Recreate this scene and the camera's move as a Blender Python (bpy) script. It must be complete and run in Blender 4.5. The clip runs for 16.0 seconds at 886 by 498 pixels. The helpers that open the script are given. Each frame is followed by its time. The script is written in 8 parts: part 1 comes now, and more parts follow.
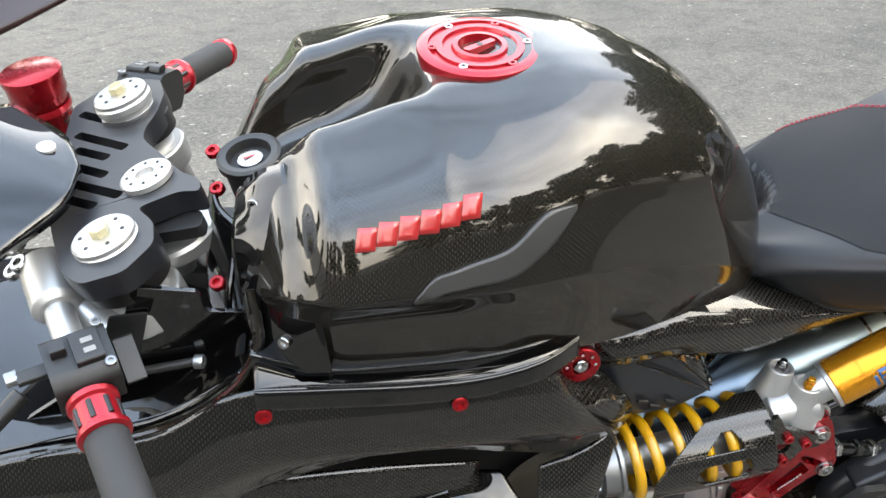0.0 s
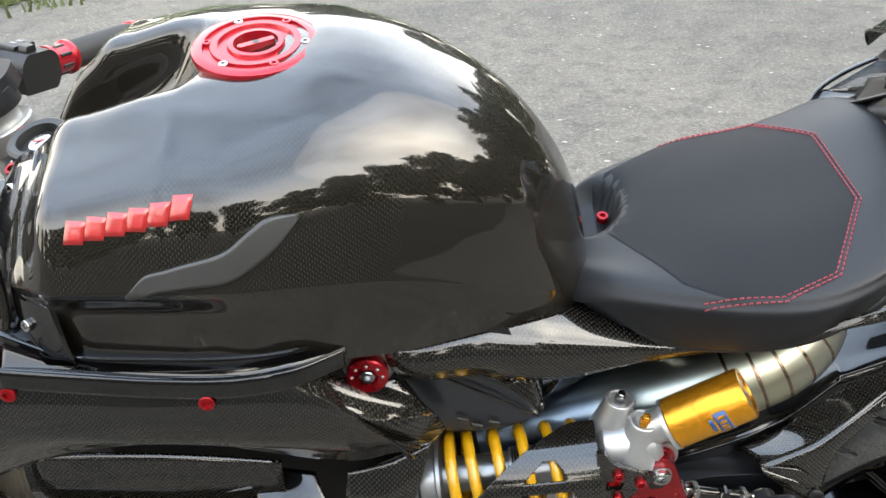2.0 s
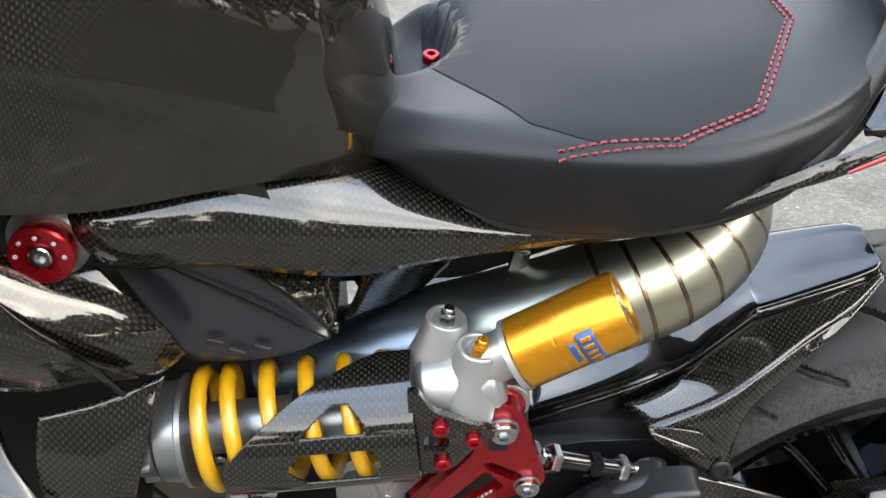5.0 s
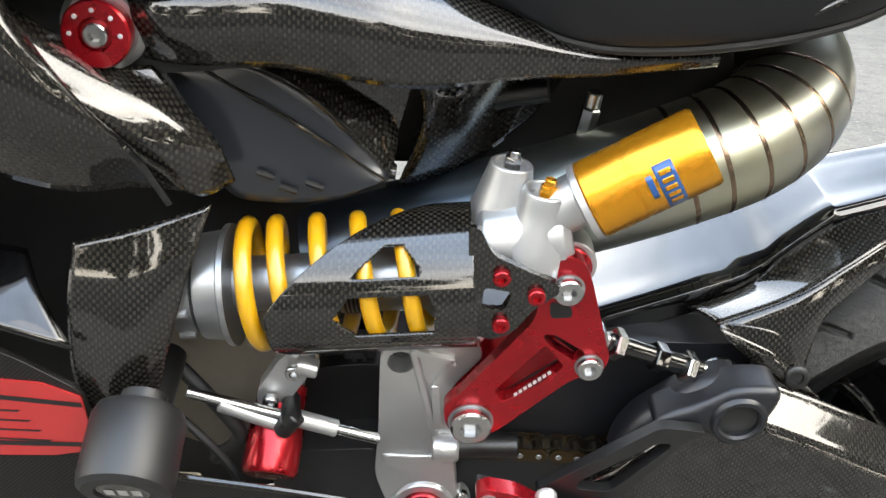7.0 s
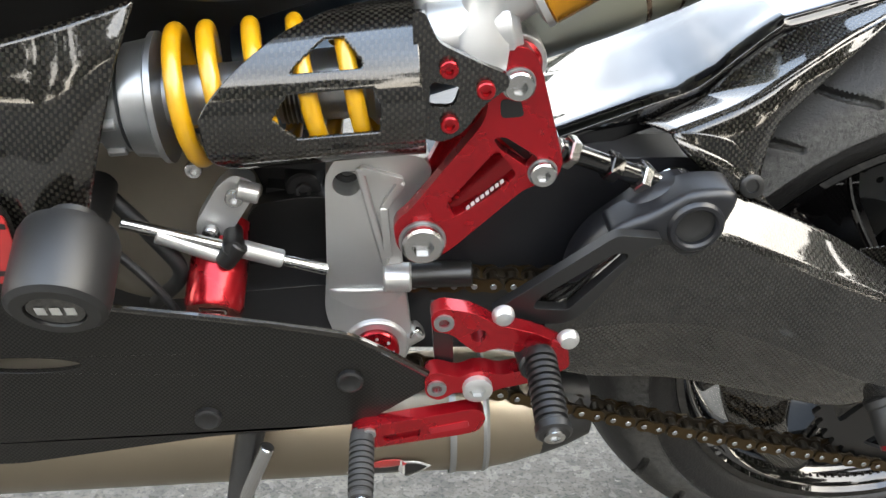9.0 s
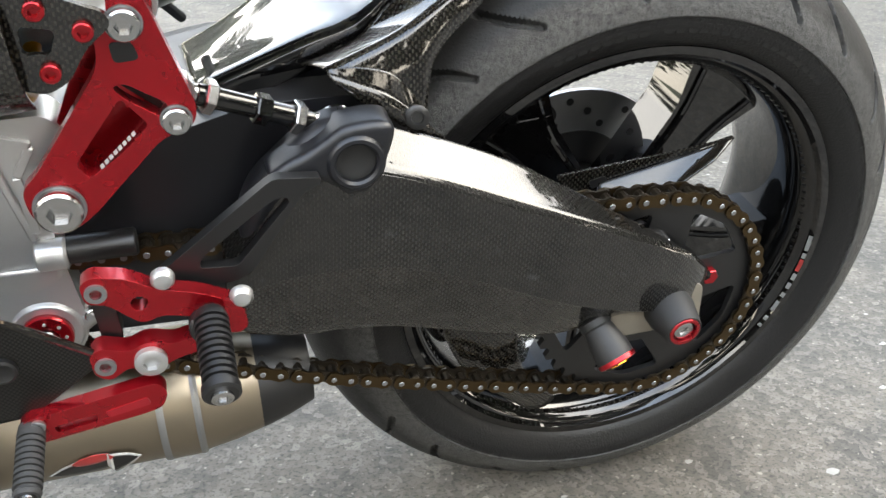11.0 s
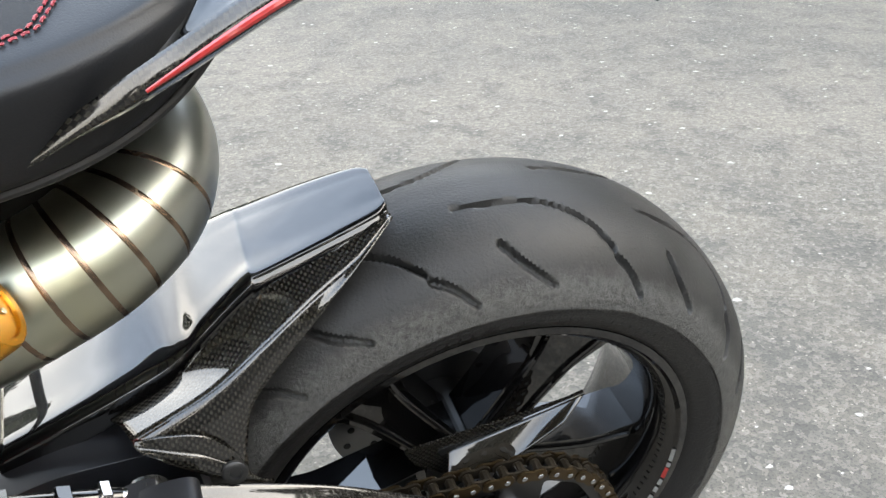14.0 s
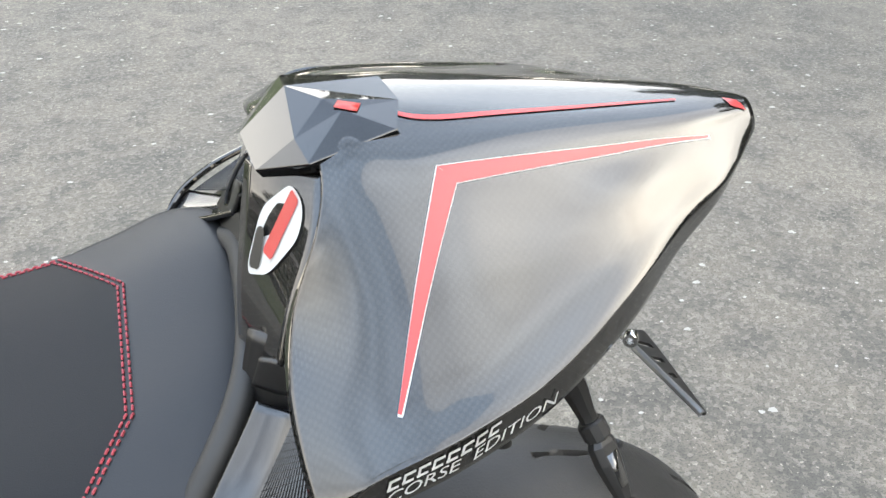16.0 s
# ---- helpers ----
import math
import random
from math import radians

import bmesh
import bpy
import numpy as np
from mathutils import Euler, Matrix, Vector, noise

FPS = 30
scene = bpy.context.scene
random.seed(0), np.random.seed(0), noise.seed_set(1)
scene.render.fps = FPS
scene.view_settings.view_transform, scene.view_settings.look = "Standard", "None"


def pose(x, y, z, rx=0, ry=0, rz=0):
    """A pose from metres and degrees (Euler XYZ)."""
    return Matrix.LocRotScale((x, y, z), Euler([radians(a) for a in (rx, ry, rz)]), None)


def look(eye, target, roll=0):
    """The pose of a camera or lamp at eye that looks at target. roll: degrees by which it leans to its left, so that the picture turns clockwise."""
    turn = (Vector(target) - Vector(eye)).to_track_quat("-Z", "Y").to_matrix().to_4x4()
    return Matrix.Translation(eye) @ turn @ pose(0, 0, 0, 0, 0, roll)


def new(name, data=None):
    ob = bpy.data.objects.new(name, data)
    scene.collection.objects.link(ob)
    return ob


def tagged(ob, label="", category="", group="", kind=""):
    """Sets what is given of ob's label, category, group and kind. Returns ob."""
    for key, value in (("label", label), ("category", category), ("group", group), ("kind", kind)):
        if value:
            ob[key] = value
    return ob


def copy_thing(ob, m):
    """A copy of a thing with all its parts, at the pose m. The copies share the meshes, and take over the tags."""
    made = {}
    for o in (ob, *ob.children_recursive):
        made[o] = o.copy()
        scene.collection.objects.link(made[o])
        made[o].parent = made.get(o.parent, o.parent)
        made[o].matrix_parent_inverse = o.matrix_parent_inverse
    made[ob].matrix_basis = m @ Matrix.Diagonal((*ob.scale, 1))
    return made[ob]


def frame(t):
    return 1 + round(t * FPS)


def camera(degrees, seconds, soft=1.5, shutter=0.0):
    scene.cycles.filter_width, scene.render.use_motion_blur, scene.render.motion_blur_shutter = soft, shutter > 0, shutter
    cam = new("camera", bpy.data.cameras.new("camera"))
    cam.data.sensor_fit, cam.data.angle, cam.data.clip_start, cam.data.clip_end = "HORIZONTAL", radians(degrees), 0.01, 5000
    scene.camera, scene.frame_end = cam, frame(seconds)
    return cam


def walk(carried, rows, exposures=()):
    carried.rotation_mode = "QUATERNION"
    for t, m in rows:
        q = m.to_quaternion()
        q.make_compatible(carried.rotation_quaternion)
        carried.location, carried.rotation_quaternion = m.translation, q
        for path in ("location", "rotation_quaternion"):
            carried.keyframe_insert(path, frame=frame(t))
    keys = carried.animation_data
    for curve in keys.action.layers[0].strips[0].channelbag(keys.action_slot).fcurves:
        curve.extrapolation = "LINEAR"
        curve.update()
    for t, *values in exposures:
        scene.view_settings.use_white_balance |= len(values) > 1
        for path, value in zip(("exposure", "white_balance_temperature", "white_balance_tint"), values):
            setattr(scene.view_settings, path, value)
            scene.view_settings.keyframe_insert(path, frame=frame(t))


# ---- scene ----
cam = camera(50.8, 16.0)
METRES = 2.06
BASE = pose(-1.0032, -1.0052, 1.2768, -27.384, 1.456, -10.678)
ROWS = [
    (0.0, 0.0, 0.0, 0.0, 0.0, 0.0, -0.0),
    (0.5, 0.0496, -0.0014, -0.0004, 2.92, 0.06, -1.62),
    (1.0, 0.1067, -0.0035, -0.0096, 7.27, -0.38, -4.67),
    (1.5, 0.1528, -0.0014, -0.0016, 10.13, -0.92, -5.05),
    (2.0, 0.1657, 0.0245, 0.0182, 9.31, -1.57, -4.6),
    (2.5, 0.1527, 0.0594, 0.0354, 6.85, -2.62, -5.12),
    (3.0, 0.1538, 0.0926, 0.0357, 4.92, -4.11, -4.64),
    (3.5, 0.1734, 0.1192, 0.033, 3.67, -5.07, -5.0),
    (6.0, 0.2135, 0.2108, -0.0949, 6.22, 4.55, -8.31),
    (6.5, 0.2065, 0.209, -0.1149, 6.29, 5.86, -9.01),
    (7.0, 0.2041, 0.2049, -0.1296, 6.04, 6.31, -8.81),
    (7.5, 0.2033, 0.206, -0.1429, 5.66, 5.25, -8.67),
    (8.0, 0.201, 0.2108, -0.1544, 4.84, 4.49, -8.05),
    (10.5, 0.2505, 0.2391, -0.197, -2.98, 3.89, -0.82),
    (11.0, 0.2741, 0.2401, -0.1928, -5.74, 4.39, 1.51),
    (11.5, 0.2882, 0.2455, -0.1884, -7.41, 5.04, 3.03),
    (12.0, 0.3016, 0.2556, -0.1796, -8.58, 6.35, 3.98),
    (12.5, 0.3126, 0.2675, -0.168, -8.81, 7.85, 4.54),
    (13.0, 0.3241, 0.275, -0.1494, -8.85, 8.46, 4.46),
    (13.5, 0.3347, 0.263, -0.1079, -10.39, 5.12, 4.89),
    (14.0, 0.3285, 0.236, -0.0481, -8.57, 0.64, 3.81),
    (14.5, 0.3173, 0.2136, 0.0095, -8.29, 0.18, 2.57),
    (15.0, 0.3215, 0.2033, 0.0502, -9.15, -1.11, 1.67),
    (15.5, 0.3383, 0.1949, 0.0874, -7.24, -2.61, 0.57),
    (16.0, 0.3571, 0.2139, 0.1122, -3.98, -3.84, -0.29),
]
walk(cam, [(t, BASE @ pose(METRES * x, METRES * y, METRES * z, 90 + pitch, roll, yaw)) for t, x, y, z, yaw, pitch, roll in ROWS],
     [(0.0, 0.35, 6820, 10), (2.5, 0.36, 6820, 10), (3.0, 0.28, 6820, 10), (3.5, 0.25, 6820, 10), (6.0, 0.8, 6820, 10), (8.0, 0.85, 6820, 10), (10.5, 0.75, 6820, 10), (13.0, 0.60, 6820, 10), (14.0, 0.60, 6820, 10), (15.0, 0.45, 6820, 10), (16.0, 0.36, 6820, 10)])


# ---- world, sun, exposure ----
SUN_ELEVATION, SUN_TURN = 41.0, 112.0  # degrees above the horizon; clockwise from +y
world = bpy.data.worlds.new("world")
scene.world = world
world.use_nodes = True
wn, wl = world.node_tree.nodes, world.node_tree.links
wn.clear()
w_out = wn.new("ShaderNodeOutputWorld")
w_bg = wn.new("ShaderNodeBackground")
w_sky = wn.new("ShaderNodeTexSky")
w_sky.sky_type, w_sky.sun_disc = "NISHITA", False
w_sky.sun_elevation, w_sky.sun_rotation = radians(SUN_ELEVATION), radians(SUN_TURN)
w_sky.air_density, w_sky.dust_density, w_sky.ozone_density = 1.0, 1.5, 1.5
# thin broken cloud over the whole sky
w_tc = wn.new("ShaderNodeTexCoord")
w_map = wn.new("ShaderNodeMapping")
w_map.inputs["Scale"].default_value = (1.0, 1.0, 1.4)
w_noise = wn.new("ShaderNodeTexNoise")
w_noise.inputs["Scale"].default_value, w_noise.inputs["Detail"].default_value = 1.5, 5.0
w_ramp = wn.new("ShaderNodeValToRGB")
w_ramp.color_ramp.elements[0].position, w_ramp.color_ramp.elements[1].position = 0.14, 0.58
w_mix = wn.new("ShaderNodeMix")
w_mix.data_type = "RGBA"
# the cloud is brightest in the haze over the horizon and thins to blue overhead
w_sep = wn.new("ShaderNodeSeparateXYZ")
w_haze = wn.new("ShaderNodeValToRGB")
for _p, _c in ((0.0, (1.0, 0.93, 0.80)), (0.20, (0.94, 0.90, 0.82)), (0.45, (0.70, 0.74, 0.78)), (0.72, (0.44, 0.54, 0.69)), (1.0, (0.36, 0.48, 0.66))):
    _e = w_haze.color_ramp.elements.new(_p) if 0.0 < _p < 1.0 else w_haze.color_ramp.elements[-1 if _p else 0]
    _e.color = (*_c, 1)
w_gain = wn.new("ShaderNodeVectorMath")
w_gain.operation = "SCALE"
w_gain.inputs["Scale"].default_value = 34.0
wl.new(w_tc.outputs["Generated"], w_sep.inputs[0])
wl.new(w_sep.outputs[2], w_haze.inputs[0])
wl.new(w_haze.outputs[0], w_gain.inputs[0])
# the cloud glows round the veiled sun
w_dot = wn.new("ShaderNodeVectorMath")
w_dot.operation = "DOT_PRODUCT"
w_dot.inputs[1].default_value = (math.sin(radians(SUN_TURN)) * math.cos(radians(SUN_ELEVATION)), math.cos(radians(SUN_TURN)) * math.cos(radians(SUN_ELEVATION)), math.sin(radians(SUN_ELEVATION)))
w_glow = wn.new("ShaderNodeValToRGB")
for _p, _c in ((0.0, (0, 0, 0)), (0.78, (0.03, 0.03, 0.03)), (0.93, (0.22, 0.205, 0.17)), (0.98, (0.62, 0.58, 0.47)), (1.0, (1.0, 0.92, 0.74))):
    _e = w_glow.color_ramp.elements.new(_p) if 0.0 < _p < 1.0 else w_glow.color_ramp.elements[-1 if _p else 0]
    _e.color = (*_c, 1)
w_sum = wn.new("ShaderNodeVectorMath")
w_sum.operation = "MULTIPLY_ADD"
w_sum.inputs[1].default_value = (62.0, 62.0, 62.0)
wl.new(w_tc.outputs["Generated"], w_dot.inputs[0])
wl.new(w_dot.outputs["Value"], w_glow.inputs[0])
wl.new(w_glow.outputs[0], w_sum.inputs[0])
wl.new(w_gain.outputs[0], w_sum.inputs[2])
wl.new(w_sum.outputs[0], w_mix.inputs[7])
wl.new(w_tc.outputs["Generated"], w_map.inputs[0])
wl.new(w_map.outputs[0], w_noise.inputs["Vector"])
wl.new(w_noise.outputs[0], w_ramp.inputs[0])
wl.new(w_ramp.outputs[0], w_mix.inputs[0])
wl.new(w_sky.outputs[0], w_mix.inputs[6])
wl.new(w_mix.outputs[2], w_bg.inputs[0])
wl.new(w_bg.outputs[0], w_out.inputs[0])
w_bg.inputs[1].default_value = 0.21

sun = new("sun", bpy.data.lights.new("sun", "SUN"))
sun.data.energy, sun.data.angle, sun.data.color = 1.3, radians(75), (1.0, 0.84, 0.64)
_a, _e = radians(SUN_TURN), radians(SUN_ELEVATION)
sun.matrix_world = look((math.sin(_a) * math.cos(_e) * 30, math.cos(_a) * math.cos(_e) * 30, math.sin(_e) * 30), (0, 0, 0))


# ---- materials ----
def mat(name, color=(0.5, 0.5, 0.5), rough=0.5, metal=0.0, coat=0.0, coat_rough=0.03, spec=0.5):
    m = bpy.data.materials.new(name)
    m.use_nodes = True
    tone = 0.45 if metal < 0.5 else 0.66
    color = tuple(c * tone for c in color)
    b = m.node_tree.nodes["Principled BSDF"]
    b.inputs["Base Color"].default_value = (*color, 1)
    b.inputs["Roughness"].default_value = rough
    b.inputs["Metallic"].default_value = metal
    b.inputs["Coat Weight"].default_value = coat
    b.inputs["Coat Roughness"].default_value = coat_rough
    b.inputs["Specular IOR Level"].default_value = spec
    return m


def node(m, kind, **inputs):
    n = m.node_tree.nodes.new(kind)
    for k, v in inputs.items():
        n.inputs[k.replace("_", " ")].default_value = v
    return n


def link(m, a, b):
    m.node_tree.links.new(a, b)


def math_node(m, op, a, b=None):
    n = m.node_tree.nodes.new("ShaderNodeMath")
    n.operation = op
    for i, v in enumerate((a, b)):
        if v is None:
            continue
        if isinstance(v, (int, float)):
            n.inputs[i].default_value = v
        else:
            link(m, v, n.inputs[i])
    return n.outputs[0]


def bsdf(m):
    return m.node_tree.nodes["Principled BSDF"]


def mix_color(m, fac, a, b):
    n = m.node_tree.nodes.new("ShaderNodeMix")
    n.data_type = "RGBA"
    for i, v in ((0, fac), (6, a), (7, b)):
        if isinstance(v, tuple):
            n.inputs[i].default_value = (*v, 1)
        elif isinstance(v, (int, float)):
            n.inputs[i].default_value = v
        else:
            link(m, v, n.inputs[i])
    return n.outputs[2]


def noise_of(m, scale, detail=4.0, coord="Object", rough=0.55):
    tc = node(m, "ShaderNodeTexCoord")
    n = node(m, "ShaderNodeTexNoise", Scale=scale, Detail=detail, Roughness=rough)
    link(m, tc.outputs[coord], n.inputs["Vector"])
    return n.outputs[0]


def ramp(m, value, stops):
    r = node(m, "ShaderNodeValToRGB")
    while len(r.color_ramp.elements) < len(stops):
        r.color_ramp.elements.new(0.5)
    for e, (p, c) in zip(r.color_ramp.elements, stops):
        e.position = p
        e.color = (*c, 1) if isinstance(c, tuple) else (c, c, c, 1)
    link(m, value, r.inputs[0])
    return r.outputs[0]


def bump(m, height, strength, distance):
    b = node(m, "ShaderNodeBump", Strength=strength, Distance=distance)
    link(m, height, b.inputs["Height"])
    return b.outputs[0]


def worn(m, scale_big=9.0, scale_fine=160.0, amount=0.25, grain=0.15, bump_mm=0.15):
    """Two scales of variation: patches in the roughness and the colour, and a fine grain in the relief."""
    b = bsdf(m)
    base = tuple(b.inputs["Base Color"].default_value)[:3]
    r0 = b.inputs["Roughness"].default_value
    big, fine = noise_of(m, scale_big), noise_of(m, scale_fine, 3.0)
    dark = tuple(c * (1 - amount) for c in base)
    light = tuple(min(1, c * (1 + amount)) for c in base)
    link(m, mix_color(m, big, dark, light), b.inputs["Base Color"])
    rr = math_node(m, "ADD", math_node(m, "MULTIPLY", big, 2 * grain), r0 - grain)
    link(m, rr, b.inputs["Roughness"])
    link(m, bump(m, fine, 0.35, bump_mm / 1000), b.inputs["Normal"])
    return m


def carbon(name, tow, gloss, sheen=0.06, low=(0.0024, 0.0023, 0.0021), high=(0.015, 0.014, 0.0125), base_rough=0.38, coat_rough=0.02):
    """Plain weave of flat tows under clear lacquer; tow is the width of one bundle in metres."""
    m = mat(name, high, base_rough, 0.0, gloss, coat_rough)
    bsdf(m).inputs["Coat IOR"].default_value = 1.58
    bsdf(m).inputs["Specular IOR Level"].default_value = sheen
    uv = node(m, "ShaderNodeTexCoord").outputs["UV"]
    sep = node(m, "ShaderNodeSeparateXYZ")
    link(m, uv, sep.inputs[0])
    u = math_node(m, "MULTIPLY", sep.outputs[0], 1 / tow)
    v = math_node(m, "MULTIPLY", sep.outputs[1], 1 / tow)
    k = math_node(m, "MODULO", math_node(m, "ADD", math_node(m, "ADD", math_node(m, "FLOOR", u), math_node(m, "FLOOR", v)), 4000.0), 2.0)
    warp = math_node(m, "LESS_THAN", k, 0.5)
    fu = math_node(m, "ABSOLUTE", math_node(m, "SUBTRACT", math_node(m, "FRACT", u), 0.5))
    fv = math_node(m, "ABSOLUTE", math_node(m, "SUBTRACT", math_node(m, "FRACT", v), 0.5))
    prof = math_node(m, "ADD", math_node(m, "MULTIPLY", warp, fu), math_node(m, "MULTIPLY", math_node(m, "SUBTRACT", 1.0, warp), fv))
    patch = noise_of(m, 6.0)
    hi = mix_color(m, patch, tuple(c * 0.7 for c in high), tuple(c * 1.3 for c in high))
    tone = math_node(m, "MULTIPLY", warp, math_node(m, "SUBTRACT", 1.0, prof))
    link(m, mix_color(m, tone, low, hi), bsdf(m).inputs["Base Color"])
    link(m, bump(m, math_node(m, "SUBTRACT", 1.0, prof), 0.22, 0.0003), bsdf(m).inputs["Normal"])
    haze = noise_of(m, 14.0)
    link(m, math_node(m, "ADD", math_node(m, "MULTIPLY", haze, 0.04), coat_rough), bsdf(m).inputs["Coat Roughness"])
    return m


CARBON = carbon("carbon_gloss", 0.0022, 1.0, high=(0.0162, 0.0133, 0.0090))
CARBON_TAIL = carbon("carbon_tail", 0.0024, 1.0, high=(0.0130, 0.0130, 0.0125))
CARBON_PLAIN = carbon("carbon_coarse", 0.0027, 1.0, 0.1, high=(0.0150, 0.0132, 0.0102))
CARBON_ARM = carbon("carbon_arm", 0.0027, 1.0, 0.1, high=(0.0112, 0.0103, 0.0088))
CARBON_FINE = carbon("carbon_fine", 0.0026, 1.0, 0.1, high=(0.0120, 0.0106, 0.0082))
# bluish base colour stands in for the sky that this dark panel mirrors
SHIELD = worn(mat("dark_panel_sky_tint", (0.022, 0.025, 0.032), 0.3, 0.0, 0.35, 0.12), 9, 300, 0.2, 0.06, 0.04)
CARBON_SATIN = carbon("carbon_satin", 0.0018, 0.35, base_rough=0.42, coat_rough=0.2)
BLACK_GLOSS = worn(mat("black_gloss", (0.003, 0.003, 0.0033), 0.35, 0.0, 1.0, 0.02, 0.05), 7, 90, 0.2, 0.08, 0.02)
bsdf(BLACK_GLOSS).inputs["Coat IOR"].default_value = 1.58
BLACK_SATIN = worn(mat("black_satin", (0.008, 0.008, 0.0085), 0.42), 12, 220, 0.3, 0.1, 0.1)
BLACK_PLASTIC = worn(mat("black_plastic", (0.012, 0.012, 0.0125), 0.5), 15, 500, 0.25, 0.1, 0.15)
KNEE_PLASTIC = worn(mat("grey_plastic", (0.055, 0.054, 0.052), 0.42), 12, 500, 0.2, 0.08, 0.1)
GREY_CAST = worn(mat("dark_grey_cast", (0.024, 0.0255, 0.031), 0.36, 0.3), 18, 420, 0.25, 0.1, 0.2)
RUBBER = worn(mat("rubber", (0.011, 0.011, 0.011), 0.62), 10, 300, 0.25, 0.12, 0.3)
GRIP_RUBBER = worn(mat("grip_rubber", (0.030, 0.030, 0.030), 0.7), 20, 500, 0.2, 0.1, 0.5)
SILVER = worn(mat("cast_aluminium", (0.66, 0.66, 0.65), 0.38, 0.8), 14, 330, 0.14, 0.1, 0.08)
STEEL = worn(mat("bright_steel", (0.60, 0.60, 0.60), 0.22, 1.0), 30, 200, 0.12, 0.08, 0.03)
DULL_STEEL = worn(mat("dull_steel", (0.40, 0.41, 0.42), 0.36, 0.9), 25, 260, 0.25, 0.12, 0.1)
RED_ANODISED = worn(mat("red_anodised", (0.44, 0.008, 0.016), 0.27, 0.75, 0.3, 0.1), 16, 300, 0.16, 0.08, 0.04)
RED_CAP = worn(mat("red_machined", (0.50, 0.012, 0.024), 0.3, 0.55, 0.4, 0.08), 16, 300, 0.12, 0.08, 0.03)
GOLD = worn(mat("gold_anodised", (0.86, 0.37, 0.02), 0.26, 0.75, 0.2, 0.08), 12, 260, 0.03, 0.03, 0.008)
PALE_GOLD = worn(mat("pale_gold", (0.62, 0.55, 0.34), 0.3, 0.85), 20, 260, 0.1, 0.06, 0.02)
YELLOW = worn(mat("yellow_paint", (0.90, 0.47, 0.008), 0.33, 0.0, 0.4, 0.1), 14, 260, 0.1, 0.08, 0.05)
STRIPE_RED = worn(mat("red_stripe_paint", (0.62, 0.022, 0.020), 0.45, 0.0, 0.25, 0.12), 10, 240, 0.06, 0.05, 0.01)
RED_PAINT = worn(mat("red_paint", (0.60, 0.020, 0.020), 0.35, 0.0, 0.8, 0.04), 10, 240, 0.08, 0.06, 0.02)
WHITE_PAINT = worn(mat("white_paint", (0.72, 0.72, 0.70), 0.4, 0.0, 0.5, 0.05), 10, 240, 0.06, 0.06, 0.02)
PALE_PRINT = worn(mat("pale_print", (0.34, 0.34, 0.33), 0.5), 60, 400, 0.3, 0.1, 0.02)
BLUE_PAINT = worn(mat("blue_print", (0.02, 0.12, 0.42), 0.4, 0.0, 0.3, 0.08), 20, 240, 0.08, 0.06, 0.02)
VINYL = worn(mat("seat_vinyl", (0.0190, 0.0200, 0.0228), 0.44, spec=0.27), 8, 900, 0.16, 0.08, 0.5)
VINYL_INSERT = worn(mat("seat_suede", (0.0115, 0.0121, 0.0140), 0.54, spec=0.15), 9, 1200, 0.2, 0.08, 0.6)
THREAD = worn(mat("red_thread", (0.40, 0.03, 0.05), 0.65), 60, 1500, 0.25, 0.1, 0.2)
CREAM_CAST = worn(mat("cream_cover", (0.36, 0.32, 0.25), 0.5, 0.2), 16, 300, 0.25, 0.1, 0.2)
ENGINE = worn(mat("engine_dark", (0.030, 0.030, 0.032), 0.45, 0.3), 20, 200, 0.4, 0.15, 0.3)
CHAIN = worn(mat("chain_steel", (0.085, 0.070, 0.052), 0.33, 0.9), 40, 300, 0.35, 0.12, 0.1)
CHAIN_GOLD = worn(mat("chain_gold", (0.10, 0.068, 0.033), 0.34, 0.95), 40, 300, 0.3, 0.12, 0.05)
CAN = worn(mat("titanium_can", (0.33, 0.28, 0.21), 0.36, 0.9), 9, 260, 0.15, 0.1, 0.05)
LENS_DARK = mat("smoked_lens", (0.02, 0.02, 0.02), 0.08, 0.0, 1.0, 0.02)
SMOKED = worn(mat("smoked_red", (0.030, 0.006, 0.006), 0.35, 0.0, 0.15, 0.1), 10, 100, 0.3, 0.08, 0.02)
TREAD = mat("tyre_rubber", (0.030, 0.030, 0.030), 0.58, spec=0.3)


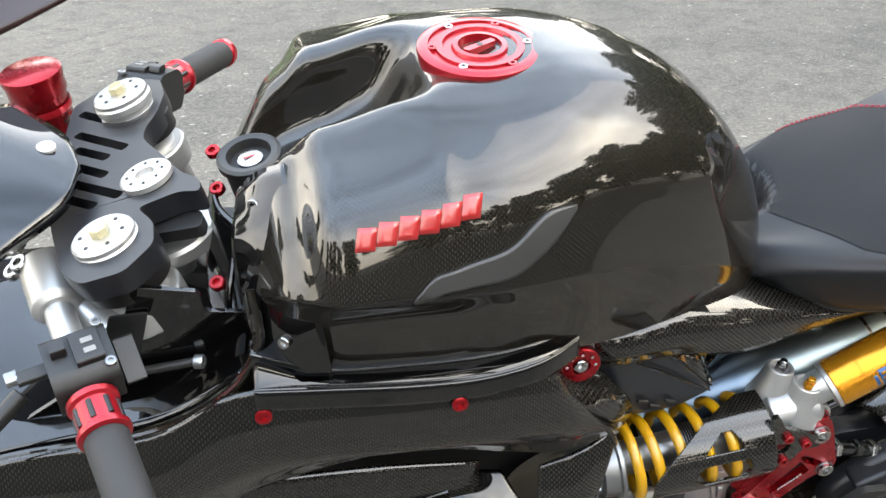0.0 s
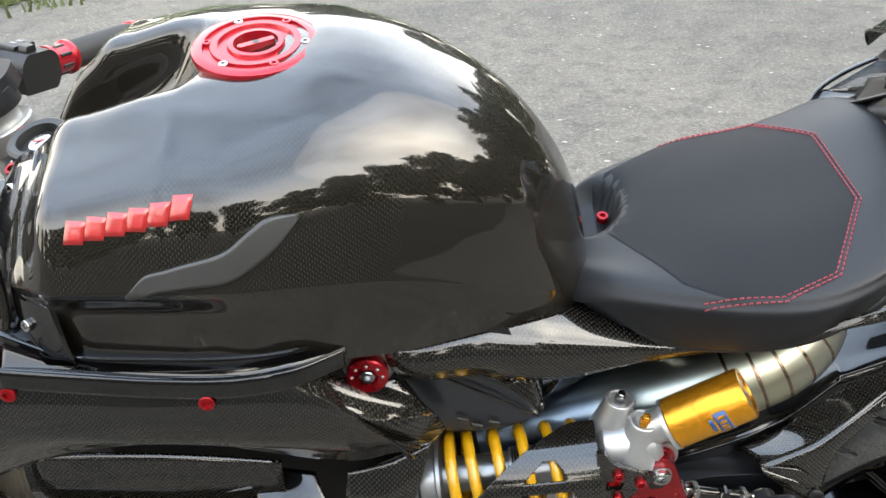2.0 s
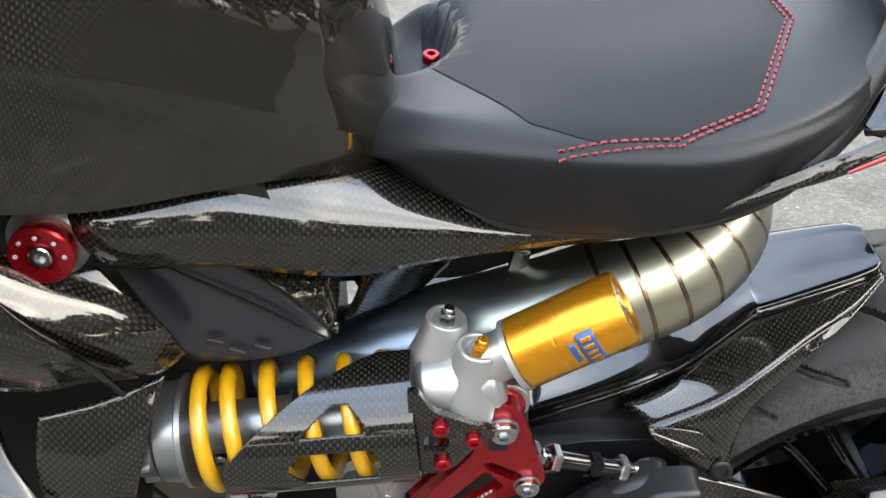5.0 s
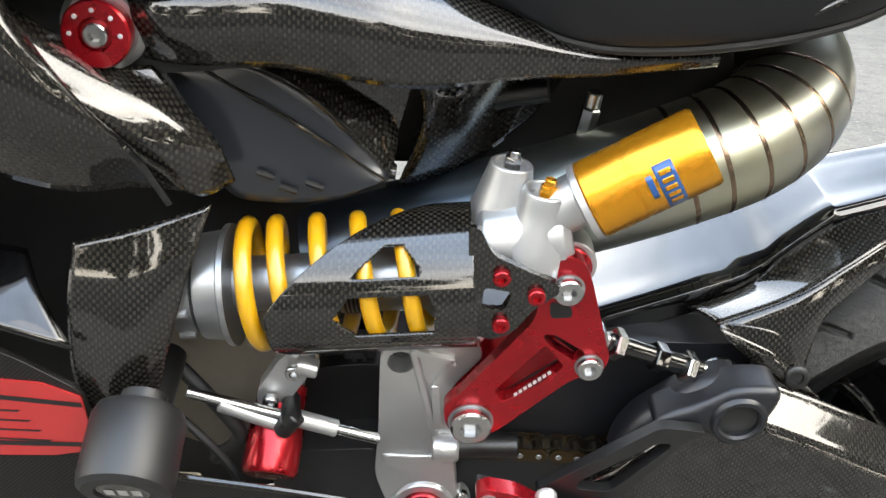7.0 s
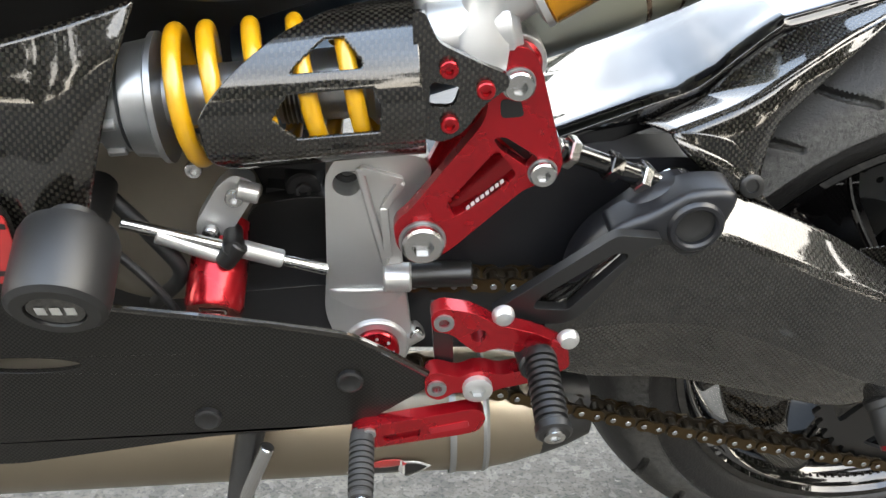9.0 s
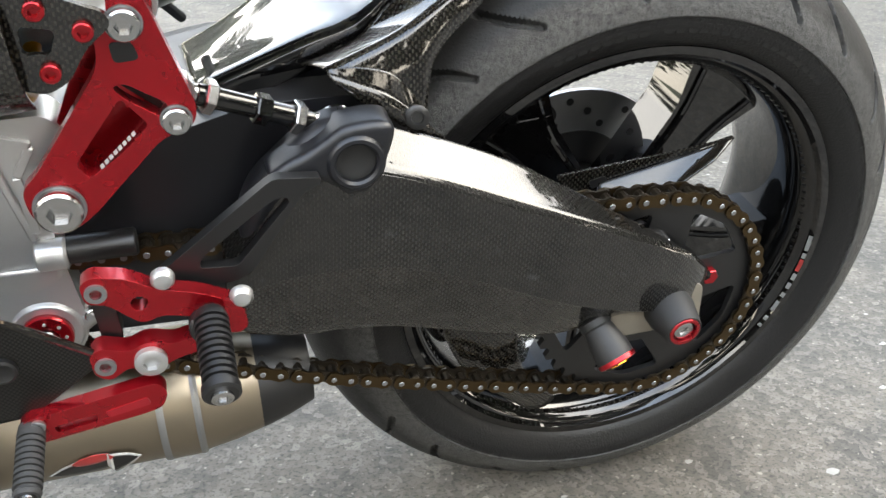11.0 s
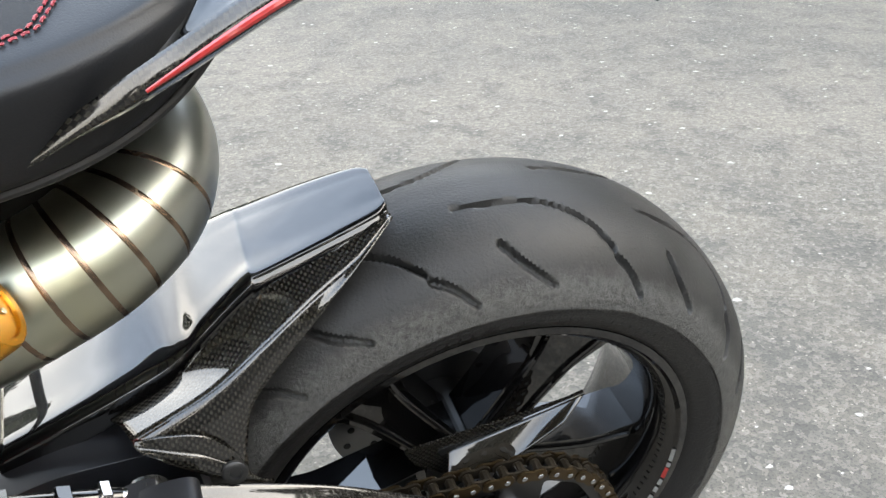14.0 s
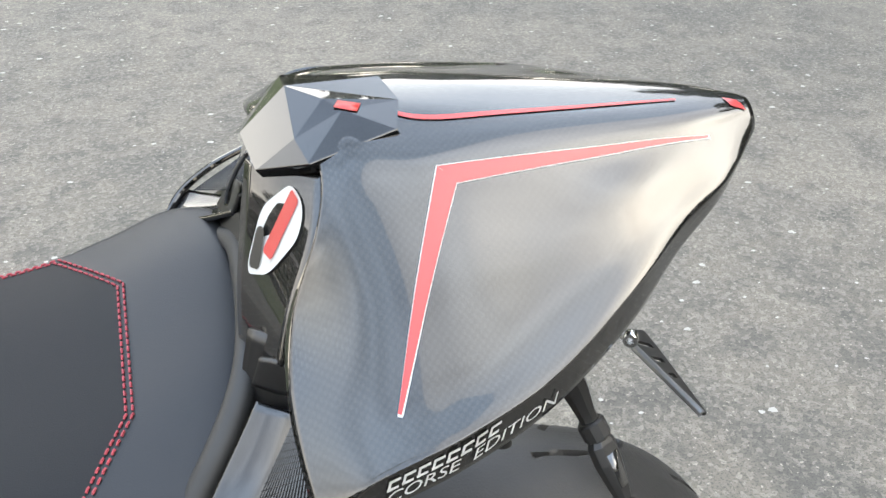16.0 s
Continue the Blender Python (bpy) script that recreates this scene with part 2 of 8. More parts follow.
def finish_tread(m):
    """Grey worn crown, a rough scuffed shoulder, and a smoother dark sidewall below its edge."""
    big, fine = noise_of(m, 16.0, 6.0), noise_of(m, 420.0, 3.0)
    c = ramp(m, big, [(0.35, (0.0075, 0.0075, 0.0075)), (0.56, (0.0115, 0.0115, 0.0115)), (0.76, (0.022, 0.0215, 0.020))])
    sep = node(m, "ShaderNodeSeparateXYZ")
    link(m, node(m, "ShaderNodeTexCoord").outputs["Object"], sep.inputs[0])
    radius = math_node(m, "SQRT", math_node(m, "ADD", math_node(m, "MULTIPLY", sep.outputs[0], sep.outputs[0]), math_node(m, "MULTIPLY", sep.outputs[2], sep.outputs[2])))
    wander = math_node(m, "MULTIPLY", math_node(m, "SUBTRACT", noise_of(m, 55.0, 6.0, rough=0.7), 0.5), 0.020)
    scuffed = ramp(m, math_node(m, "MULTIPLY", math_node(m, "ADD", radius, wander), 3.0), [(0.775, 0.0), (0.788, 1.0), (0.845, 0.9), (0.885, 0.0)])
    clods = ramp(m, noise_of(m, 190.0, 6.0, rough=0.75), [(0.38, 0.0), (0.62, 1.0)])
    c = mix_color(m, math_node(m, "MULTIPLY", scuffed, math_node(m, "ADD", math_node(m, "MULTIPLY", clods, 0.6), 0.25)), c, (0.075, 0.074, 0.070))
    side = ramp(m, math_node(m, "MULTIPLY", radius, 3.0), [(0.782, 1.0), (0.786, 0.0)])
    c = mix_color(m, side, c, mix_color(m, big, (0.004, 0.004, 0.0042), (0.010, 0.010, 0.0102)))
    link(m, c, bsdf(m).inputs["Base Color"])
    r = math_node(m, "ADD", math_node(m, "MULTIPLY", big, 0.30), 0.36)
    link(m, math_node(m, "SUBTRACT", r, math_node(m, "MULTIPLY", side, 0.12)), bsdf(m).inputs["Roughness"])
    rough_relief = math_node(m, "ADD", fine, math_node(m, "MULTIPLY", math_node(m, "MULTIPLY", clods, scuffed), 1.6))
    link(m, bump(m, rough_relief, 0.6, 0.0009), bsdf(m).inputs["Normal"])


finish_tread(TREAD)


def titanium():
    """Brushed titanium with heat tints that run along the pipe."""
    m = mat("titanium_pipe", (0.42, 0.42, 0.38), 0.24, 1.0)
    n = noise_of(m, 5.0, 2.0)
    tc = node(m, "ShaderNodeTexCoord")
    sep = node(m, "ShaderNodeSeparateXYZ")
    link(m, tc.outputs["Object"], sep.inputs[0])
    along = math_node(m, "ADD", math_node(m, "MULTIPLY", math_node(m, "ADD", sep.outputs[0], 0.52), 3.2), math_node(m, "MULTIPLY", n, 0.22))
    c = ramp(m, along, [(0.12, (0.13, 0.17, 0.22)), (0.30, (0.30, 0.34, 0.34)), (0.52, (0.35, 0.365, 0.315)), (0.78, (0.42, 0.41, 0.30)), (1.0, (0.32, 0.335, 0.32))])
    link(m, c, bsdf(m).inputs["Base Color"])
    fine = noise_of(m, 120.0)
    link(m, math_node(m, "ADD", math_node(m, "MULTIPLY", fine, 0.14), 0.27), bsdf(m).inputs["Roughness"])
    return m


TITANIUM = titanium()
WELD = worn(mat("heat_tinted_weld", (0.34, 0.24, 0.17), 0.25, 1.0), 60, 300, 0.5, 0.1, 0.05)


def asphalt():
    m = mat("asphalt", (0.2, 0.2, 0.2), 0.85)
    big, mid, fine, grit = noise_of(m, 0.55, 5.0), noise_of(m, 3.5, 6.0), noise_of(m, 60.0, 4.0), noise_of(m, 210.0, 3.0)
    tc = node(m, "ShaderNodeTexCoord")
    vor = node(m, "ShaderNodeTexVoronoi", Scale=95.0)
    link(m, tc.outputs["Object"], vor.inputs["Vector"])
    c = mix_color(m, ramp(m, big, [(0.38, 0.0), (0.62, 1.0)]), (0.0464, 0.0437, 0.0358), (0.1243, 0.1085, 0.0869))
    c = mix_color(m, ramp(m, mid, [(0.42, 0.0), (0.6, 0.7)]), c, (0.1213, 0.1057, 0.0822))
    stones = ramp(m, vor.outputs["Color"], [(0.0, (0.0270, 0.0248, 0.0214)), (0.5, (0.0779, 0.0707, 0.0599)), (1.0, (0.2247, 0.2030, 0.1688))])
    c = mix_color(m, ramp(m, noise_of(m, 8.0, 7.0), [(0.50, 0.0), (0.62, 0.75)]), c, (0.0434, 0.0399, 0.0330))
    c = mix_color(m, 0.38, c, stones)
    c = mix_color(m, ramp(m, grit, [(0.38, 0.6), (0.48, 0.0)]), c, (0.0195, 0.0182, 0.0160))
    c = mix_color(m, ramp(m, noise_of(m, 95.0, 2.0), [(0.66, 0.0), (0.72, 0.55)]), c, (0.3146, 0.2842, 0.2369))
    link(m, c, bsdf(m).inputs["Base Color"])
    h = math_node(m, "ADD", vor.outputs["Distance"], math_node(m, "MULTIPLY", fine, 0.8))
    link(m, bump(m, h, 0.4, 0.004), bsdf(m).inputs["Normal"])
    return m


ASPHALT = asphalt()
# dark colour of the unseen bed that the lacquer mirrors
DARK_BED = worn(mat("dark_bed", (0.030, 0.026, 0.018), 0.9), 1.2, 60, 0.5, 0.05, 8.0)
PEBBLE = worn(mat("pale_stone", (0.50, 0.48, 0.43), 0.7), 30, 300, 0.25, 0.1, 0.3)
GRASS = worn(mat("grass", (0.10, 0.13, 0.03), 0.8), 1.5, 40, 0.5, 0.1, 5.0)
BARK = worn(mat("bark", (0.10, 0.075, 0.05), 0.9), 6, 60, 0.4, 0.05, 6.0)
LEAF = worn(mat("leaf", (0.045, 0.065, 0.018), 0.6), 3, 30, 0.4, 0.1, 1.0)


# ---- building helpers ----
from mathutils.bvhtree import BVHTree
from mathutils.geometry import tessellate_polygon

BODY = -0.045  # the body's middle plane
BIKE = new("motorcycle")
BIKE.matrix_world = pose(0, 0, 0.3196, 11.62, 0, 0)
tagged(BIKE, "black carbon fibre sport motorcycle with red parts on its side stand", "motorcycle", kind="thing")


def mesh_of(name, verts, faces, smooth=True, angle=35):
    me = bpy.data.meshes.new(name)
    me.from_pydata([tuple(map(float, v)) for v in verts], [], [tuple(f) for f in faces])
    me.validate()
    bm = bmesh.new()
    bm.from_mesh(me)
    bmesh.ops.recalc_face_normals(bm, faces=bm.faces)
    bm.to_mesh(me)
    bm.free()
    box_uv(me)
    if smooth:
        for p in me.polygons:
            p.use_smooth = True
        me.set_sharp_from_angle(angle=radians(angle))
    return me


def box_uv(me):
    """Real-size texture coordinates, projected along each face's main axis."""
    uv = me.uv_layers.new(name="uv").data
    for p in me.polygons:
        n = p.normal
        a = max(range(3), key=lambda i: abs(n[i]))
        for li in p.loop_indices:
            c = me.vertices[me.loops[li].vertex_index].co
            uv[li].uv = ((c.x, c.z) if a == 1 else (c.x, c.y) if a == 2 else (c.y, c.z))


def part(name, geo, material, parent=BIKE, label="", smooth=True, angle=35, bevel=0.0, solid=0.0):
    me = geo if isinstance(geo, bpy.types.Mesh) else mesh_of(name, *geo, smooth=smooth, angle=angle)
    ob = new(name, me)
    if not me.materials:
        me.materials.append(material)
    ob.parent = parent
    if label:
        tagged(ob, label)
    if solid:
        s = ob.modifiers.new("thickness", "SOLIDIFY")
        s.thickness, s.offset = solid, -1
    if bevel:
        b = ob.modifiers.new("edge", "BEVEL")
        b.width, b.segments, b.limit_method, b.angle_limit = bevel, 2, "ANGLE", radians(38)
        b.harden_normals = True
    return ob


def joined(*geos):
    verts, faces = [], []
    for v, f in geos:
        n = len(verts)
        verts += [tuple(p) for p in v]
        faces += [tuple(i + n for i in q) for q in f]
    return verts, faces


def moved(geo, m):
    return [tuple(m @ Vector(v)) for v in geo[0]], geo[1]


def spline(points, n, closed=False):
    """Catmull-Rom through the points: n samples, evenly by index."""
    p = np.array(points, float)
    k = len(p)
    out = []
    span = k if closed else k - 1
    for s in np.linspace(0, span, n, endpoint=not closed):
        i = min(int(s), span - 1)
        t = s - i
        q = [p[(i + j) % k] if closed else p[min(max(i + j, 0), k - 1)] for j in (-1, 0, 1, 2)]
        if not closed:
            if i == 0:
                q[0] = 2 * q[1] - q[2]
            if i == k - 2:
                q[3] = 2 * q[2] - q[1]
        out.append(0.5 * (2 * q[1] + (q[2] - q[0]) * t + (2 * q[0] - 5 * q[1] + 4 * q[2] - q[3]) * t * t + (3 * q[1] - q[0] - 3 * q[2] + q[3]) * t ** 3))
    return np.array(out)


def grid(rows, close_u=False, close_v=False, caps=False):
    """Quads over a table of points (rows of equal length)."""
    r, c = len(rows), len(rows[0])
    verts = [tuple(p) for row in rows for p in row]
    faces = []
    for i in range(r if close_u else r - 1):
        for j in range(c if close_v else c - 1):
            a, b = i * c + j, i * c + (j + 1) % c
            d, e = ((i + 1) % r) * c + j, ((i + 1) % r) * c + (j + 1) % c
            faces.append((a, b, e, d))
    if caps:
        faces += [tuple(range(c)), tuple(range((r - 1) * c, r * c))]
    return verts, faces


def surface(rows, nu, nv, close_v=False, caps=False):
    """Smooth sheet through a small net of points."""
    wide = [spline(row, nv, close_v) for row in rows]
    cols = [spline([w[j] for w in wide], nu) for j in range(nv)]
    return grid([[cols[j][i] for j in range(nv)] for i in range(nu)], False, close_v, caps)


def frame_on(d):
    d = Vector(d).normalized()
    a = Vector((0, 0, 1)) if abs(d.z) < 0.9 else Vector((1, 0, 0))
    e1 = d.cross(a).normalized()
    return e1, d.cross(e1), d


def tube(path, radius, n=16, samples=0, caps=True):
    """Round tube along a path; radius a number or one per sample."""
    pts = spline(path, samples) if samples else np.array(path, float)
    k = len(pts)
    rad = np.interp(np.linspace(0, 1, k), np.linspace(0, 1, len(radius)), radius) if isinstance(radius, (list, tuple)) else [radius] * k
    rows, e1 = [], None
    for i in range(k):
        d = Vector(pts[min(i + 1, k - 1)] - pts[max(i - 1, 0)]).normalized()
        if e1 is None:
            e1 = frame_on(d)[0]
        e1 = (e1 - d * e1.dot(d)).normalized()
        e2 = d.cross(e1)
        rows.append([Vector(pts[i]) + float(rad[i]) * (math.cos(a) * e1 + math.sin(a) * e2) for a in np.linspace(0, 2 * math.pi, n, endpoint=False)])
    return grid(rows, False, True, caps)


def turned(profile, origin, axis, n=28, caps=True):
    """Body of revolution: profile of (distance along the axis, radius)."""
    e1, e2, d = frame_on(axis)
    o = Vector(origin)
    rows = [[o + d * h + r * (math.cos(a) * e1 + math.sin(a) * e2) for a in np.linspace(0, 2 * math.pi, n, endpoint=False)] for h, r in profile]
    return grid(rows, False, True, caps)


def rod(p, q, r, n=20, edge=0.0):
    d = Vector(q) - Vector(p)
    h = d.length
    e = edge or min(r * 0.15, h * 0.2)
    return turned([(0, r - e), (e, r), (h - e, r), (h, r - e)], p, d, n)


def screw(p, out, r, h, socket=True, n=18):
    """Cap screw that stands on p and points out, with a hexagon socket."""
    e1, e2, d = frame_on(out)
    o = Vector(p)
    prof = [(0, r), (h * 0.85, r), (h, r * 0.88)]
    rows = [[o + d * t + q * (math.cos(a) * e1 + math.sin(a) * e2) for a in np.linspace(0, 2 * math.pi, n, endpoint=False)] for t, q in prof]
    if socket:
        for t, q in ((h, 0.55), (h * 0.35, 0.52)):
            ring = []
            for a in np.linspace(0, 2 * math.pi, n, endpoint=False):
                k = math.cos(math.pi / 6) / math.cos((a % (math.pi / 3)) - math.pi / 6)
                ring.append(o + d * t + r * q * k * (math.cos(a) * e1 + math.sin(a) * e2))
            rows.append(ring)
    return grid(rows, False, True, True)


def plate(outline, y0, y1, holes=(), m=None):
    """Flat plate in the x-z plane between y0 and y1, with holes through it."""
    loops = [[Vector((x, z, 0)) for x, z in outline]] + [[Vector((x, z, 0)) for x, z in h] for h in holes]
    tris = tessellate_polygon(loops)
    flat = [p for lp in loops for p in lp]
    k = len(flat)
    verts = [(p.x, y0, p.y) for p in flat] + [(p.x, y1, p.y) for p in flat]
    faces = [tuple(t) for t in tris] + [tuple(i + k for i in t) for t in tris]
    s = 0
    for lp in loops:
        c = len(lp)
        faces += [(s + i, s + (i + 1) % c, s + (i + 1) % c + k, s + i + k) for i in range(c)]
        s += c
    return (verts, faces) if m is None else moved((verts, faces), m)


def rounded(points, r, n=5):
    """The outline with its corners rounded; r one radius or one per corner."""
    out, k = [], len(points)
    for i, p in enumerate(points):
        p = Vector(p)
        a, b = Vector(points[i - 1]) - p, Vector(points[(i + 1) % k]) - p
        ri = r[i] if isinstance(r, (list, tuple)) else r
        d = min(ri, a.length * 0.45, b.length * 0.45)
        a, b = p + a.normalized() * d, p + b.normalized() * d
        out += [tuple((1 - t) ** 2 * a + 2 * t * (1 - t) * p + t * t * b) for t in np.linspace(0, 1, n)]
    return out


def pillow(outline, y_back, y_front, r, holes=(), n=6):
    """Casting in the x-z plane whose outer face (towards -y) is rounded over with radius r."""
    p = np.array(outline, float)
    area = 0.5 * np.sum(p[:, 0] * np.roll(p[:, 1], -1) - np.roll(p[:, 0], -1) * p[:, 1])
    t = np.roll(p, -2, 0) - np.roll(p, 2, 0)
    inward = np.stack([-t[:, 1], t[:, 0]], 1) * (1 if area > 0 else -1)
    inward /= np.linalg.norm(inward, axis=1)[:, None] + 1e-9
    rows = [[(x, y_back, z) for x, z in p]]
    for a in np.linspace(0, math.pi / 2, n):
        q = p + inward * r * (1 - math.cos(a))
        rows.append([(x, y_front + r * (1 - math.sin(a)), z) for x, z in q])
    v, f = grid(rows, False, True)
    loops = [[Vector((x, z, 0)) for x, _, z in rows[-1]]] + [[Vector((x, z, 0)) for x, z in h] for h in holes]
    k, c = len(v) - len(p), len(p)
    v, f = list(v), list(f)
    index = list(range(k, k + c))
    for h in holes:
        b = len(v)
        v += [(x, y_front, z) for x, z in h] + [(x, y_back, z) for x, z in h]
        m = len(h)
        index += list(range(b, b + m))
        f += [(b + i, b + (i + 1) % m, b + m + (i + 1) % m, b + m + i) for i in range(m)]
    f += [tuple(index[i] for i in tri) for tri in tessellate_polygon(loops)]
    return v, f


def ring(cx, cz, r, n=20):
    return [(cx + r * math.cos(a), cz + r * math.sin(a)) for a in np.linspace(0, 2 * math.pi, n, endpoint=False)]


def tree_of(geo):
    return BVHTree.FromPolygons([Vector(v) for v in geo[0]], geo[1])


def laid(tree, top, bottom, n, k, lift=0.0012, way=(0, 1, 0)):
    """A sheet that lies on a surface: the strip between two lines, cast along way."""
    a, b = spline(top, n), spline(bottom, n)
    rows = []
    w = Vector(way).normalized()
    for i in range(n):
        row = []
        for j in range(k):
            p = Vector(a[i] + (b[i] - a[i]) * (j / (k - 1)))
            hit = tree.ray_cast(p - w * 0.5, w)
            q = hit[0] if hit[0] is not None else p
            nrm = hit[1] if hit[0] is not None else -w
            if nrm.dot(w) > 0:
                nrm = -nrm
            row.append(q + nrm * lift)
        rows.append(row)
    return grid(rows)


def straight(points, n):
    """n points along straight runs."""
    p = np.array(points, float)
    s = np.r_[0, np.cumsum(np.linalg.norm(np.diff(p, axis=0), axis=1))]
    t = np.linspace(0, s[-1], n)
    return np.stack([np.interp(t, s, p[:, i]) for i in range(p.shape[1])], 1)


def xz(points, y=-0.2):
    return [(x, y, z) for x, z in points]


# ---- setting ----
def build_ground():
    xs = sorted(set([-400, -150, -60, -25] + list(np.linspace(-12, 12, 49)) + [25, 60, 150, 400]))
    rows = [[(x, y, 0.012 * (noise.noise(Vector((x * 0.35, y * 0.35, 3))) if max(abs(x), abs(y)) > 2.5 and max(abs(x), abs(y)) < 30 else 0)) for x in xs] for y in xs]
    ob = new("ground", mesh_of("ground", *grid(rows)))
    ob.data.materials.append(ASPHALT)
    tagged(ob, "weathered pale grey asphalt yard with worn pale stones", "ground", kind="structure")


def build_pebbles():
    """Pale stones that the worn asphalt shows, too many to count."""
    rng = random.Random(5)
    verts, faces = [], []
    for _ in range(2600):
        far = rng.random()
        x, y = rng.uniform(-4.0, 5.0), rng.uniform(-1.2, 5.5)
        r = rng.choice([0.0022, 0.003, 0.004, 0.006]) * (1.0 + 0.5 * far)
        n, base = 6, len(verts)
        for k in range(n):
            a = 2 * math.pi * k / n
            q = r * rng.uniform(0.6, 1.3)
            verts.append((x + q * 1.3 * math.cos(a), y + q * math.sin(a), 0.0006))
        verts.append((x, y, 0.0012 + r * 0.22))
        faces += [(base + k, base + (k + 1) % n, base + n) for k in range(n)]
    ob = new("pebbles", mesh_of("pebbles", verts, faces))
    ob.data.materials.append(PEBBLE)
    tagged(ob, "pale stones and grit scattered over the asphalt", "gravel", kind="stuff")


def build_lawn():
    """Rough grass beyond the yard's far edge: blades in tufts over a low bank."""
    edge = [(-40, 4), (-8, 3.0), (-4.6, 3.3), (-3.45, 4.25), (-3.1, 4.9), (-2.5, 6.6), (-1.0, 8.4), (0.75, 9.35), (1.35, 9.95), (2.4, 14), (7, 26), (45, 50)]
    near = spline([(x, y, 0.0) for x, y in edge], 60)
    rows = []
    for k, (dist, z) in enumerate(((0, 0.004), (0.3, 0.05), (3, 0.12), (30, 0.5), (120, 1.0))):
        rows.append([(p[0] * (1 + dist * 0.01), p[1] + dist + 0.12 * noise.noise(Vector((p[0] * 2, k, 0))), z) for p in near])
    ob = new("lawn", mesh_of("lawn", *grid(rows)))
    ob.data.materials.append(GRASS)
    tagged(ob, "sunlit rough green lawn along the edge of the yard", "lawn", kind="structure")
    rng = random.Random(9)
    verts, faces = [], []
    for _ in range(9000):
        p = near[rng.randrange(len(near))]
        x, y = p[0] + rng.uniform(-0.6, 0.6), p[1] + rng.random() ** 2 * 4 + 0.05
        if abs(x) > 9:
            continue
        h, a = rng.uniform(0.05, 0.12), rng.uniform(0, 6.28)
        dx, dy, b = 0.012 * math.cos(a), 0.012 * math.sin(a), len(verts)
        verts += [(x - dx, y - dy, 0.02), (x + dx, y + dy, 0.02), (x + rng.uniform(-0.04, 0.04), y + rng.uniform(-0.04, 0.04), 0.03 + h)]
        faces.append((b, b + 1, b + 2))
    g = new("grass", mesh_of("grass", verts, faces, smooth=False))
    g.data.materials.append(GRASS)
    tagged(g, "tufts of long grass on the lawn's edge", "grass", kind="stuff")


def build_added_bed():
    """Unseen dark ground on the near side of the yard, added to darken what the lacquer mirrors."""
    near = spline([(-60, -9, 0), (-14, -4.2, 0), (-5, -2.1, 0), (-2, -1.75, 0), (1, -1.8, 0), (4, -2.2, 0), (14, -4.4, 0), (60, -9, 0)], 70)
    rows = []
    for k, (dist, z) in enumerate(((0, 0.004), (0.15, 0.05), (2, 0.10), (12, 0.25), (90, 0.8))):
        rows.append([(p[0] * (1 + dist * 0.01), p[1] - dist + 0.10 * noise.noise(Vector((p[0] * 2, k, 4))), z + 0.03 * noise.noise(Vector((p[0], k * 3, 8)))) for p in near])
    ob = new("added_bed", mesh_of("added_bed", *grid(rows)))
    ob.data.materials.append(DARK_BED)
    tagged(ob, "unseen dark ground added to darken what the lacquer mirrors", "ground", kind="structure")


def tree_meshes(seed, height):
    """Tapered trunk with limbs, and a crown of leaves gathered in uneven clumps."""
    rng = random.Random(seed)
    wood = [tube([(0, 0, -0.1), (0.1, 0.05, height * 0.3), (-0.05, 0.1, height * 0.62), (0.05, 0, height * 0.9)], [height * 0.03, height * 0.022, height * 0.014, 0.02], 10, 14)]
    clumps = []
    for i in range(34):
        z0 = height * rng.uniform(0.10, 0.84)
        a, reach = rng.uniform(0, 6.28), height * rng.uniform(0.14, 0.34) * (1.1 - 0.75 * (z0 / height - 0.35) ** 2 - 0.35 * z0 / height)
        tip = (reach * math.cos(a), reach * math.sin(a), z0 + height * rng.uniform(0.02, 0.14))
        wood.append(tube([(0, 0, z0), (tip[0] * 0.5, tip[1] * 0.5, z0 + height * 0.05), tip], [height * 0.011, height * 0.007, 0.02], 7, 7))
        for k in range(5):
            c = Vector((0, 0, z0)).lerp(Vector(tip), 0.35 + 0.16 * k)
            clumps.append((c + Vector((rng.gauss(0, 1), rng.gauss(0, 1), rng.gauss(0, 0.8))) * height * 0.045, height * rng.uniform(0.05, 0.11)))
    verts, faces = [], []
    for c, r in clumps:
        for _ in range(110):
            d = Vector((rng.gauss(0, 1), rng.gauss(0, 1), rng.gauss(0, 0.8))).normalized() * r * rng.random() ** 0.4
            p, s = c + d, height * rng.uniform(0.013, 0.028)
            u = Vector((rng.gauss(0, 1), rng.gauss(0, 1), rng.gauss(0, 1))).normalized()
            e1, e2, _n = frame_on(u)
            b = len(verts)
            verts += [p - e1 * s, p + e2 * s * 0.5, p + e1 * s, p - e2 * s * 0.5]
            faces.append((b, b + 1, b + 2, b + 3))
    return mesh_of("trunk", *joined(*wood)), mesh_of("crown", verts, faces, smooth=False)


